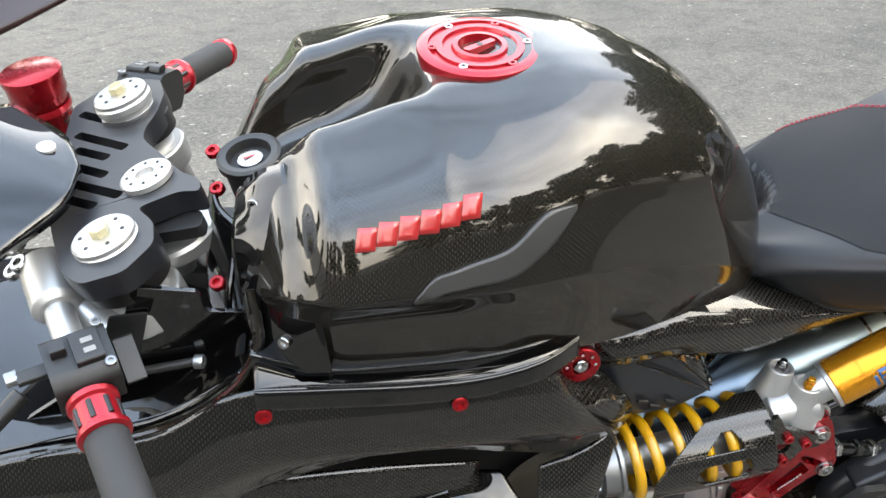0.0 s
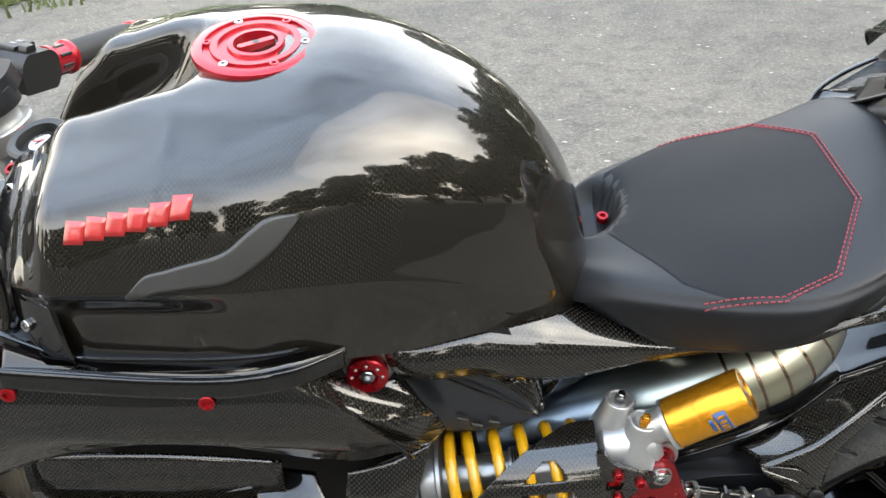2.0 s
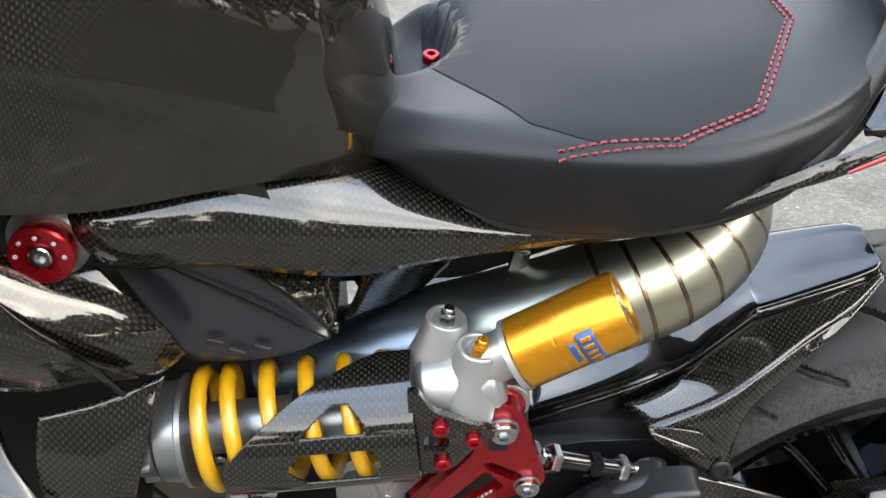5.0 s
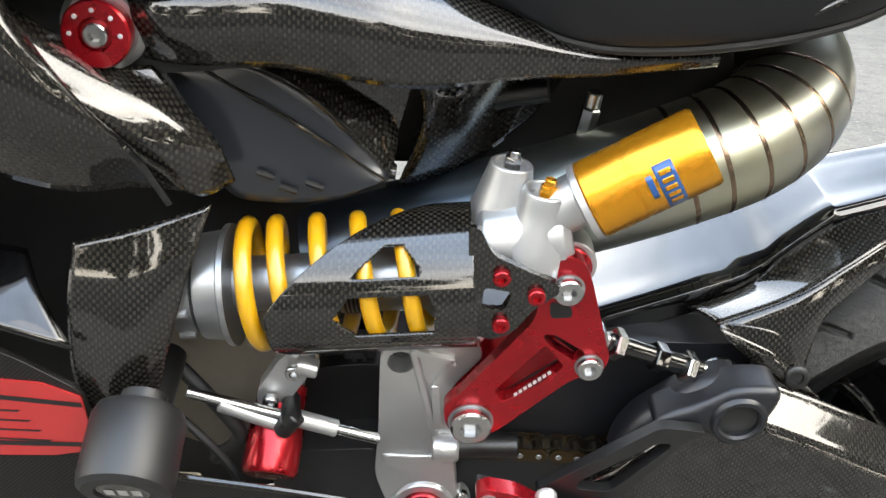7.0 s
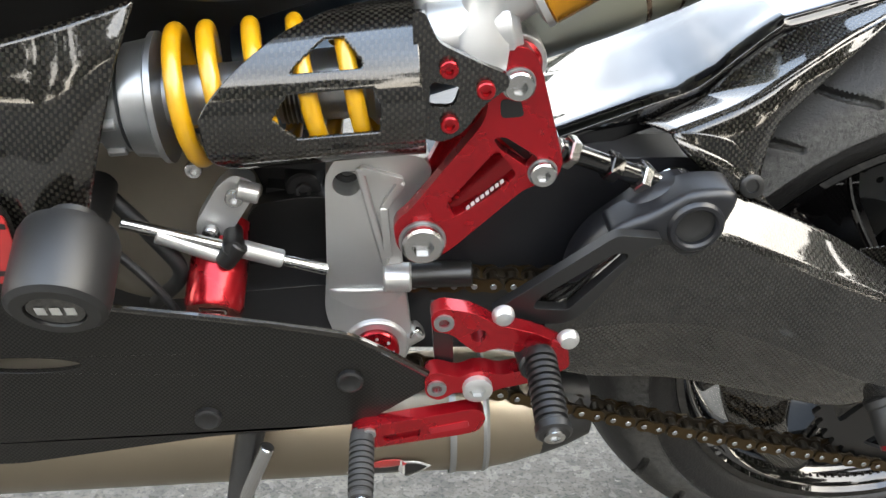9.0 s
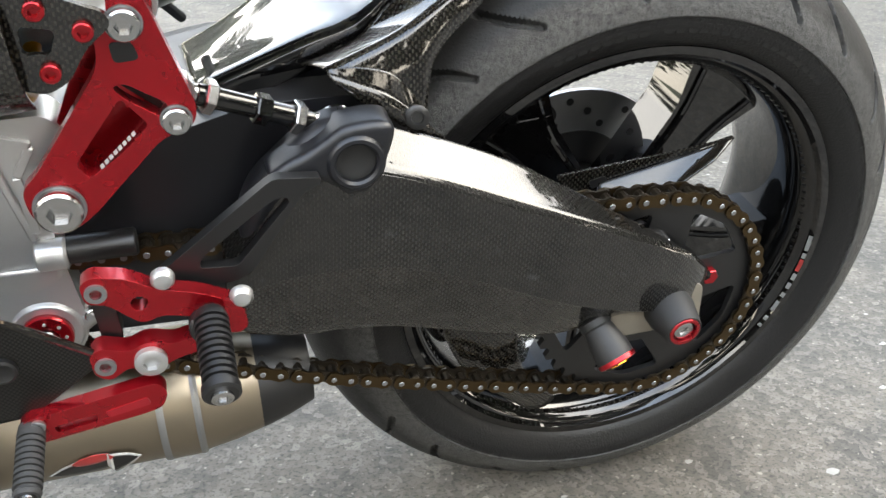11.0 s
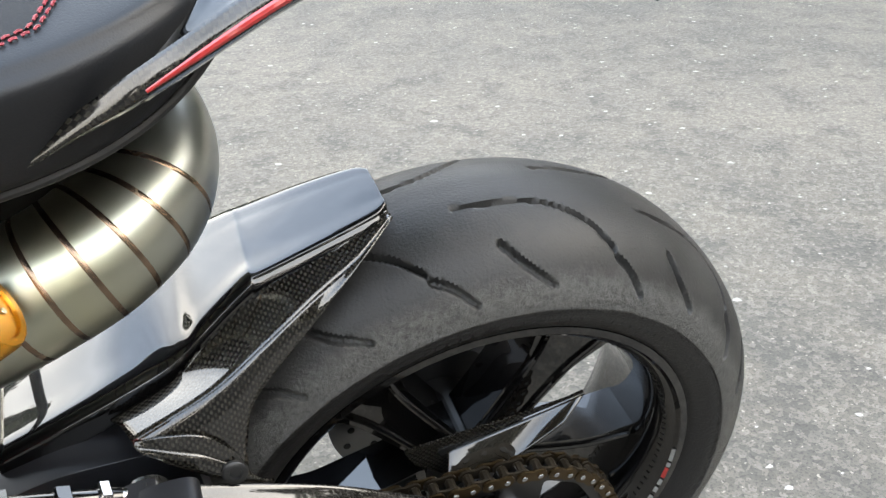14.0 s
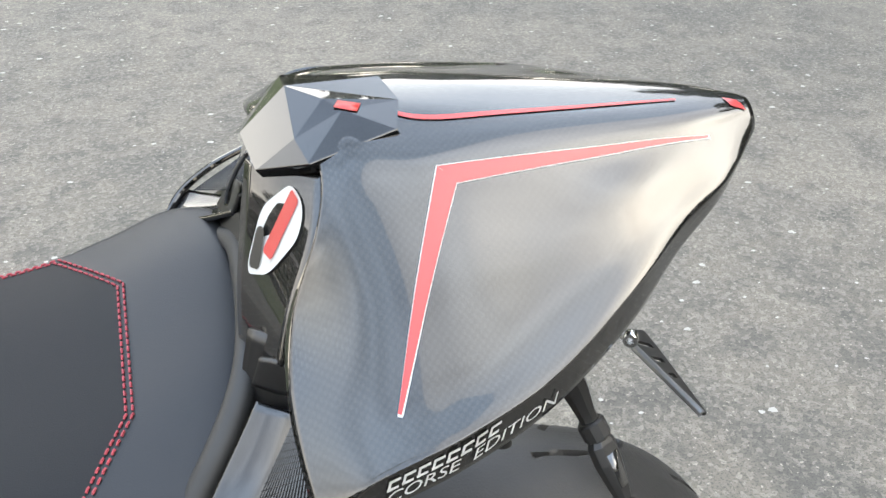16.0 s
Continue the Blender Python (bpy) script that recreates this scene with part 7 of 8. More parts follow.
def tail_stripes():
    # angled side stripe: a long leg to the rear and one that tapers down the flank, with its pale edge
    for name, m, w, lift in (("stripe_edge", WHITE_PAINT, 0.0004, 0.0004), ("red_stripe", STRIPE_RED, 0.0, 0.0007)):
        on_tail(name, [(-0.0735 - w, -0.0455 + w), (0.1075 + w * 3, -0.0258 + w)], [(-0.0650, -0.0555 - w), (0.1075 + w * 3, -0.0272 - w)], m, "red stripe with a pale edge on the tail", 40, 4, lift)
        on_tail(name, [(-0.0738 - w, -0.0455 + w), (-0.0990 - w, -0.1086), (-0.1178 - w, -0.160 - 3 * w)], [(-0.0645 + w, -0.0556), (-0.0900 + w, -0.1066), (-0.1160 + w, -0.161 - 3 * w)], m, "red stripe with a pale edge on the tail", 40, 4, lift + 0.0001)
    on_tail("middle_stripe", [(-0.1165, 0.0130), (-0.0952, 0.0022), (-0.0709, -0.0062), (-0.0203, -0.0045), (0.0949, 0.0022)], [(-0.1165, 0.0085), (-0.0952, -0.0018), (-0.0709, -0.0105), (-0.0203, -0.0085), (0.0949, 0.0006)], STRIPE_RED, "thin red stripe along the ridge", 60, 3)
    on_tail("end_mark", [(0.130, 0.004), (0.140, 0.002)], [(0.133, -0.004), (0.144, -0.006)], RED_PAINT, "short red mark at the tip", 8, 3)


tail_stripes()


def letters(text):
    """Flat letters in the built-in font: points from 0 to 1 along the line and up, and their faces."""
    data = bpy.data.curves.new("letters", "FONT")
    data.body, data.resolution_u = text, 3
    ob = bpy.data.objects.new("letters", data)
    scene.collection.objects.link(ob)
    me = ob.evaluated_get(bpy.context.evaluated_depsgraph_get()).to_mesh()
    v = np.array([p.co[:2] for p in me.vertices])
    f = [tuple(p.vertices) for p in me.polygons]
    bpy.data.objects.remove(ob)
    bpy.data.curves.remove(data)
    return (v - v.min(0)) / (v.max(0) - v.min(0)), f


def tail_print():
    """Two lines of white print on the dark band along the cowl's foot: the model's name as plain bars, the second line in letters."""
    fold = np.array([TAIL_ROWS[k][1] for k in range(1, 6)])
    foot = np.array([TAIL_ROWS[k][0] for k in range(1, 6)])
    def at(x, v):
        a = np.array([np.interp(x, fold[:, 0], fold[:, i]) for i in range(3)])
        b = np.array([np.interp(x, foot[:, 0], foot[:, i]) for i in range(3)])
        p = a + (b - a) * v
        return (p[0], p[1] - 0.0016, p[2] + 0.0006)
    x0, x1 = -0.129, -0.064
    w = (x1 - x0) / 8
    for k in range(8):
        a, b = x0 + k * w, x0 + (k + 0.78) * w
        lean = 0.0015
        frame_bars = [[(a + lean, 0.06), (b + lean, 0.06), (b + lean, 0.15), (a + lean, 0.15)], [(a, 0.30), (b, 0.30), (b, 0.39), (a, 0.39)], [(a + lean, 0.06), (a + lean + 0.0016, 0.06), (a + 0.0016, 0.39), (a, 0.39)]]
        part("print_bar", joined(*[([at(*q) for q in bar], [(0, 1, 2, 3)]) for bar in frame_bars]), WHITE_PAINT, tail, "white bar of the model print", smooth=False)
    v, f = letters("CORSE  EDITION")
    part("print_line", ([at(-0.130 + 0.100 * u + 0.002 * t, 0.80 - 0.34 * t) for u, t in v], f), WHITE_PAINT, tail, "white lettering on the tail", smooth=False)


tail_print()


def cowl_front():
    T = TAIL_MID
    # dark slanted face at the hump's front, with its badge
    for side in (1, -1):
        flip = (lambda g: g) if side == 1 else (lambda g: ([(x, 2 * T - y, z) for x, y, z in g[0]], [tuple(reversed(f)) for f in g[1]]))
        back = [(-0.137, -0.038, 0.729), (-0.146, -0.069, 0.708), (-0.165, -0.093, 0.672), (-0.173, -0.106, 0.650)]
        front = [(-0.178, 0.002, 0.714), (-0.184, -0.016, 0.690), (-0.191, -0.040, 0.655), (-0.194, -0.058, 0.626)]
        a, b = spline(back, 24), spline(front, 24)
        part("cowl_face", flip(grid([[a[i] + (b[i] - a[i]) * t for t in np.linspace(0, 1, 10)] for i in range(24)])), CARBON_TAIL, tail, "slanted dark carbon face of the cowl", solid=0.003)
    out = Vector((-0.72, -0.62, 0.30)).normalized()
    def badge(points, m, lift, label):
        v = []
        for u, w in points:
            i = w * 23
            k = min(int(i), 22)
            p, q = a[k] + (a[k + 1] - a[k]) * (i - k), b[k] + (b[k + 1] - b[k]) * (i - k)
            v.append(Vector(p + (q - p) * u) + out * lift)
        part("cowl_badge", (v, [tuple(range(len(v)))]), m, tail, label)
    shield = rounded([(0.36, 0.08), (0.19, 0.18), (0.19, 0.36), (0.46, 0.54), (0.82, 0.59), (0.70, 0.26)], 0.10, 6)
    badge(shield, WHITE_PAINT, 0.0014, "plain white shield badge")
    badge(rounded([(0.34, 0.11), (0.24, 0.17), (0.46, 0.48), (0.60, 0.46)], 0.03), RED_PAINT, 0.0020, "red field of the badge")
    badge(rounded([(0.62, 0.36), (0.72, 0.36), (0.78, 0.55), (0.60, 0.54)], 0.05), BLACK_SATIN, 0.0020, "dark field of the badge")
    # faceted visor over the face
    tip, far_tip, crease, brow, peak = (-0.173, -0.014, 0.717), (-0.179, 0.026, 0.716), (-0.150, -0.015, 0.7375), (-0.130, 0.011, 0.7455), (-0.150, 0.032, 0.7430)
    shoulder, wing, root, hem = (-0.120, 0.000, 0.7440), (-0.092, -0.021, 0.7420), (-0.085, 0.008, 0.7425), (-0.145, -0.038, 0.7360)
    far_hem, far_wing, far_foot = (-0.150, 0.060, 0.7330), (-0.092, 0.036, 0.7420), (-0.182, 0.048, 0.700)
    low = [(x + 0.004, y, z - 0.006) for x, y, z in (wing, hem, tip)]
    v = [tip, far_tip, crease, brow, peak, shoulder, wing, root, hem, far_hem, far_wing, far_foot] + low
    f = [(0, 2, 1), (2, 4, 1), (2, 3, 4), (0, 8, 2), (2, 8, 5), (2, 5, 3), (5, 8, 6), (5, 6, 7), (3, 5, 7), (4, 3, 7), (4, 7, 10), (4, 10, 9), (1, 4, 9), (1, 9, 11), (8, 13, 12, 6), (0, 14, 13, 8)]
    part("cowl_nose", (v, f), BLACK_GLOSS, tail, "black gloss faceted nose of the hump", smooth=False, bevel=0.0012)
    part("nose_mark", ([(-0.1215, 0.0080, 0.7454), (-0.1085, 0.0040, 0.7446), (-0.1120, -0.0030, 0.7440), (-0.1250, 0.0020, 0.7450)], [(0, 1, 2, 3)]), STRIPE_RED, tail, "short red mark", solid=0.0003)
    for side in (1, -1):
        flip = (lambda g: g) if side == 1 else (lambda g: ([(x, -0.04 - y, z) for x, y, z in g[0]], [tuple(reversed(f)) for f in g[1]]))
        part("scoop", flip(surface([
            [(-0.2415, -0.168, 0.5660), (-0.2385, -0.176, 0.5660), (-0.2310, -0.186, 0.5710), (-0.2200, -0.189, 0.5790)],
            [(-0.2320, -0.160, 0.5770), (-0.2260, -0.164, 0.5770), (-0.2180, -0.171, 0.5790), (-0.2080, -0.177, 0.5840)],
            [(-0.2120, -0.134, 0.5960), (-0.2030, -0.138, 0.5950), (-0.1920, -0.143, 0.5970), (-0.1840, -0.147, 0.6020)],
            [(-0.1880, -0.106, 0.6230), (-0.1800, -0.110, 0.6220), (-0.1720, -0.115, 0.6230), (-0.1660, -0.120, 0.6260)]], 24, 14)), BLACK_GLOSS, tail, "glossy scoop blade beside the seat", solid=0.004)
        part("scoop_lip", flip(tube([(-0.2410, -0.173, 0.5640), (-0.2250, -0.190, 0.5780), (-0.1980, -0.195, 0.5970), (-0.1640, -0.196, 0.6140)], [0.0025, 0.003, 0.003, 0.0025], 10, 24)), BLACK_GLOSS, tail, "glossy lip under the mesh")
        part("scoop_roof", flip(surface([
            [(-0.190, -0.098, 0.628), (-0.178, -0.106, 0.628), (-0.162, -0.118, 0.634)],
            [(-0.184, -0.094, 0.646), (-0.174, -0.102, 0.650), (-0.164, -0.112, 0.650)]], 8, 10)), BLACK_SATIN, tail, "dark roof of the scoop", solid=0.003)
        # mesh: crossed wires over a black sheet that stands in for the cavity's shade
        a, b, c, e = Vector((-0.2170, -0.1860, 0.5800)), Vector((-0.1650, -0.1935, 0.6120)), Vector((-0.1570, -0.1380, 0.6400)), Vector((-0.1680, -0.1230, 0.6240))
        wires = []
        for t in np.linspace(0.02, 0.98, 20):
            wires.append(tube([a.lerp(e, t), b.lerp(c, t)], 0.00055, 5))
            wires.append(tube([a.lerp(b, t), e.lerp(c, t)], 0.00055, 5))
        part("scoop_mesh", flip(joined(*wires)), BLACK_GLOSS, tail, "fine metal mesh in the scoop")
        part("scoop_backing", flip(([p + Vector((0.003, 0.010, -0.008)) for p in (a, b, c, e)], [(0, 1, 2, 3)])), BLACK_SATIN, tail, solid=0.001)
    part("tail_rail", (surface([
        [(-0.345, -0.172, 0.498), (-0.345, -0.176, 0.493), (-0.345, -0.168, 0.487)],
        [(-0.300, -0.186, 0.536), (-0.300, -0.192, 0.529), (-0.300, -0.182, 0.520)],
        [(-0.262, -0.198, 0.566), (-0.259, -0.204, 0.557), (-0.257, -0.194, 0.548)],
        [(-0.202, -0.199, 0.602), (-0.199, -0.205, 0.593), (-0.196, -0.194, 0.583)],
        [(-0.166, -0.196, 0.617), (-0.162, -0.2005, 0.609), (-0.158, -0.192, 0.600)],
        [(-0.140, -0.190, 0.628), (-0.137, -0.193, 0.623), (-0.134, -0.186, 0.616)]], 40, 12)), CARBON_PLAIN, tail, "black carbon rail under the tail", solid=0.003)
    part("rail_stripe", (tube([(-0.262, -0.2050, 0.556), (-0.232, -0.2070, 0.575), (-0.199, -0.2062, 0.5935), (-0.158, -0.2008, 0.611)], [0.001, 0.0020, 0.0024, 0.0018], 8, 30)), RED_PAINT, tail, "red stripe along the rail")
    part("seat_border", tube([(-0.205, 0.100, 0.575), (-0.190, 0.050, 0.606), (-0.186, 0.0, 0.622), (-0.188, -0.050, 0.621), (-0.194, -0.085, 0.615), (-0.209, -0.113, 0.600), (-0.230, -0.138, 0.578), (-0.249, -0.158, 0.556), (-0.270, -0.172, 0.538), (-0.305, -0.170, 0.520)], [0.007, 0.008, 0.008, 0.008, 0.009, 0.009, 0.009, 0.008, 0.006, 0.004], 14, 50), RUBBER, tail, "thick black border between seat and tail")
    # dark blocker added behind the scoop, where brightness would show through
    part("scoop_blocker", surface([
        [(-0.200, -0.090, 0.600), (-0.175, -0.115, 0.600), (-0.150, -0.140, 0.604)],
        [(-0.188, -0.074, 0.650), (-0.165, -0.095, 0.656), (-0.140, -0.115, 0.660)]], 8, 10), BLACK_SATIN, tail, "dark blocker added behind the scoop", solid=0.003)
    # black sheet laid across the gap between seat and cowl
    part("seat_gap_sheet", surface([
        [(-0.205, -0.085, 0.575), (-0.200, -0.05, 0.585), (-0.200, 0.05, 0.590), (-0.210, 0.11, 0.575)],
        [(-0.182, -0.085, 0.632), (-0.180, -0.05, 0.640), (-0.180, 0.06, 0.640), (-0.186, 0.12, 0.610)]], 8, 20), BLACK_SATIN, tail, "dark sheet that closes the gap behind the seat", solid=0.004)


cowl_front()


def tail_fittings():
    T = TAIL_MID
    turn = lambda g: ([(x, 2 * T - y, z) for x, y, z in g[0]], [tuple(reversed(f)) for f in g[1]])
    for side in (1, -1):
        flip = (lambda g: g) if side == 1 else turn
        ind = part("indicator", flip(tube([(-0.020, -0.120, 0.642), (-0.006, -0.128, 0.626), (0.002, -0.140, 0.610), (0.006, -0.147, 0.602)], [0.014, 0.0095, 0.0062, 0.0058], 8, 14)), BLACK_SATIN, label="black slim turn indicator")
        part("indicator_collar", flip(rod((0.004, -0.144, 0.606), (0.009, -0.1515, 0.597), 0.0088, 10)), BLACK_PLASTIC, ind)
        ax, wide = Vector((0.30, -0.62, -0.72)).normalized(), Vector((0.85, 0.52, -0.08))
        wide = (wide - ax * wide.dot(ax)).normalized()
        thin = ax.cross(wide)
        foot, rows = Vector((0.008, -0.150, 0.599)), []
        for t, a, b in ((0.0, 0.0055, 0.0050), (0.006, 0.0100, 0.0062), (0.018, 0.0098, 0.0066), (0.034, 0.0072, 0.0055), (0.046, 0.0045, 0.0040), (0.048, 0.0020, 0.0020)):
            rows.append([tuple(foot + ax * t + wide * a * u + thin * b * w) for u, w in ((1, 0.35), (0.5, 1), (-0.6, 1), (-1, 0.4), (-1, -0.4), (-0.6, -1), (0.5, -1), (1, -0.35))])
        part("indicator_body", flip(grid(rows, False, True)), BLACK_PLASTIC, ind, smooth=False, bevel=0.0008)
        part("indicator_lens", flip(grid([[tuple(foot + ax * t + wide * a * u + thin * 0.0066) for u in (-0.6, 0.4)] for t, a in ((0.012, 0.009), (0.034, 0.0065))])), LENS_DARK, ind, "smoked lens", solid=0.001)
    # plate carrier
    ex, ez = Vector((0.24, -0.96, 0.10)).normalized(), Vector((0.40, 0.62, -0.32)).normalized()
    ez = (ez - ex * ez.dot(ex)).normalized()
    ey = ez.cross(ex)
    lie = Matrix((ex, ey, ez)).transposed().to_4x4()
    lie.translation = (0.090, -0.018, 0.530)
    slots = [rounded([(0.010 + k * 0.020, 0.005), (0.016 + k * 0.020, 0.005), (0.020 + k * 0.018, 0.020 - k * 0.004), (0.014 + k * 0.018, 0.020 - k * 0.004)], 0.0012) for k in range(3)]
    p = part("plate_carrier", plate(rounded([(-0.004, -0.002), (0.094, 0.000), (0.095, 0.005), (0.010, 0.028), (-0.004, 0.030)], 0.002), -0.0012, 0.0012, slots, lie), BLACK_SATIN, label="black plate carrier with cut-outs")
    part("carrier_rib", tube([tuple(lie @ Vector((-0.004, 0, -0.002))), tuple(lie @ Vector((0.050, -0.001, -0.003))), tuple(lie @ Vector((0.094, 0, 0.0)))], 0.0028, 8, 14), DULL_STEEL, p)
    part("carrier_arm", tube([(0.03, -0.01, 0.66), (0.06, -0.012, 0.60), (0.090, -0.016, 0.545)], 0.008, 12, 12), BLACK_SATIN, p)
    part("carrier_screw", screw((0.092, -0.030, 0.538), (-0.5, -0.8, 0.3), 0.006, 0.008), STEEL, p)
    part("tail_screw", screw((-0.060, -0.166, 0.637), (0, -0.5, -1), 0.005, 0.006), BLACK_SATIN, tail)
    part("tail_screw", screw((-0.140, -0.188, 0.612), (0, -0.5, -1), 0.005, 0.006), BLACK_SATIN, tail)


tail_fittings()


# ---- front end ----
def triple_clamp():
    up = Vector((-0.28, 0.03, 1)).normalized()
    # plate drawn flat, then laid on the steering head
    m = Matrix.Translation((-1.150, -0.036, 0.648)) @ Matrix.Rotation(radians(-14), 4, "Y") @ Matrix.Rotation(radians(90), 4, "X")
    out = rounded([(-0.068, 0.095), (-0.066, 0.150), (-0.040, 0.168), (0.000, 0.170), (0.028, 0.152), (0.034, 0.120), (0.028, 0.085), (0.017, 0.060), (0.016, 0.042), (0.036, 0.004), (0.056, -0.036), (0.074, -0.056), (0.075, -0.076), (0.055, -0.066), (0.018, -0.072), (0.034, -0.100), (0.036, -0.130), (0.012, -0.156), (-0.025, -0.155), (-0.044, -0.130), (-0.062, -0.060), (-0.068, 0.0)], 0.008)
    slots = []
    for (x0, y0), (x1, y1) in (((-0.056, 0.130), (-0.024, 0.098)), ((-0.056, 0.089), (0.000, 0.035)), ((-0.054, 0.060), (-0.017, 0.026)), ((-0.050, 0.028), (-0.016, -0.004)), ((-0.050, 0.000), (0.001, -0.045)), ((-0.052, -0.024), (-0.022, -0.050))):
        w = Vector((x1 - x0, y1 - y0)).normalized() * 0.0052
        slots.append(rounded([(x0 - w.y, y0 + w.x), (x1 - w.y, y1 + w.x), (x1 + w.y, y1 - w.x), (x0 + w.y, y0 - w.x)], 0.005))
    def lay(o, y0, y1, h=()):
        g = plate([(x, -z) for x, z in o], y0, y1, [[(x, -z) for x, z in hh] for hh in h])
        return moved(g, m)
    c = part("triple_clamp", lay(out, -0.012, 0.010, slots), GREY_CAST, label="slotted dark grey triple clamp", bevel=0.0015)
    part("clamp_floor", lay(rounded([(-0.060, 0.130), (0.010, 0.060), (0.030, 0.0), (0.010, -0.065), (-0.055, -0.040)], 0.006), -0.030, -0.022), BLACK_SATIN, c)
    n = part("stem_nut", turned([(0, 0.024), (0.005, 0.024), (0.0065, 0.022), (0.0065, 0.009), (0.002, 0.008), (0.002, 0.001)], (-1.128, -0.067, 0.6635), up, 40), SILVER, c, "round silver stem nut")
    e1, e2, d = frame_on(up)
    for k in range(8):
        a = k * math.pi / 4
        q = Vector((-1.128, -0.067, 0.6635)) + d * 0.0068 + 0.0165 * (math.cos(a) * e1 + math.sin(a) * e2)
        part("nut_mark", rod(q, q + d * 0.0006, 0.0016, 8), BLACK_SATIN, n)
    for y, z in ((0.076, 0.658), (-0.141, 0.645)):
        f = part("fork_cap", turned([(-0.030, 0.029), (-0.004, 0.029), (-0.002, 0.0265), (0.002, 0.0265), (0.004, 0.029), (0.010, 0.029), (0.012, 0.0275), (0.016, 0.0275), (0.018, 0.0255), (0.018, 0.008), (0.017, 0.001)], (-1.157, y, z), up, 44), SILVER, c, "machined silver fork cap with grooves")
        o = Vector((-1.157, y, z)) + up * 0.018
        part("preload_hex", turned([(0, 0.0085), (0.007, 0.0085), (0.008, 0.0075)], o, up, 6), PALE_GOLD, f, "pale gold hexagon", smooth=False)
        for k in range(6):
            a = k * math.pi / 3 + 0.4
            q = o + 0.019 * (math.cos(a) * e1 + math.sin(a) * e2)
            part("cap_pin", rod(q, q + up * 0.0008, 0.002, 8), BLACK_SATIN, f)
        part("fork_tube", rod(Vector((-1.157, y, z)) - up * 0.03, Vector((-1.157, y, z)) - up * 0.42, 0.0275, 32), SILVER, c, "silver fork tube")
        part("clamp_ring", turned([(-0.035, 0.034), (-0.034, 0.037), (-0.014, 0.037), (-0.012, 0.034)], (-1.157, y, z), up, 40), BLACK_SATIN, c, "black clamp ring")
    part("lower_clamp", turned([(0, 0.040), (0.012, 0.042), (0.016, 0.040)], (-1.110, -0.080, 0.600), up, 40), SILVER, c, "round silver steering boss")
    part("clamp_screw", screw((-1.098, -0.082, 0.640), (0.2, -0.4, 1), 0.0075, 0.010), STEEL, c)
    part("steering_damper", lay(rounded([(-0.004, -0.056), (0.006, -0.046), (0.052, -0.050), (0.068, -0.074), (0.066, -0.092), (0.010, -0.080)], 0.006), -0.026, -0.014), BLACK_PLASTIC, c, "black damper arm", bevel=0.002)


triple_clamp()


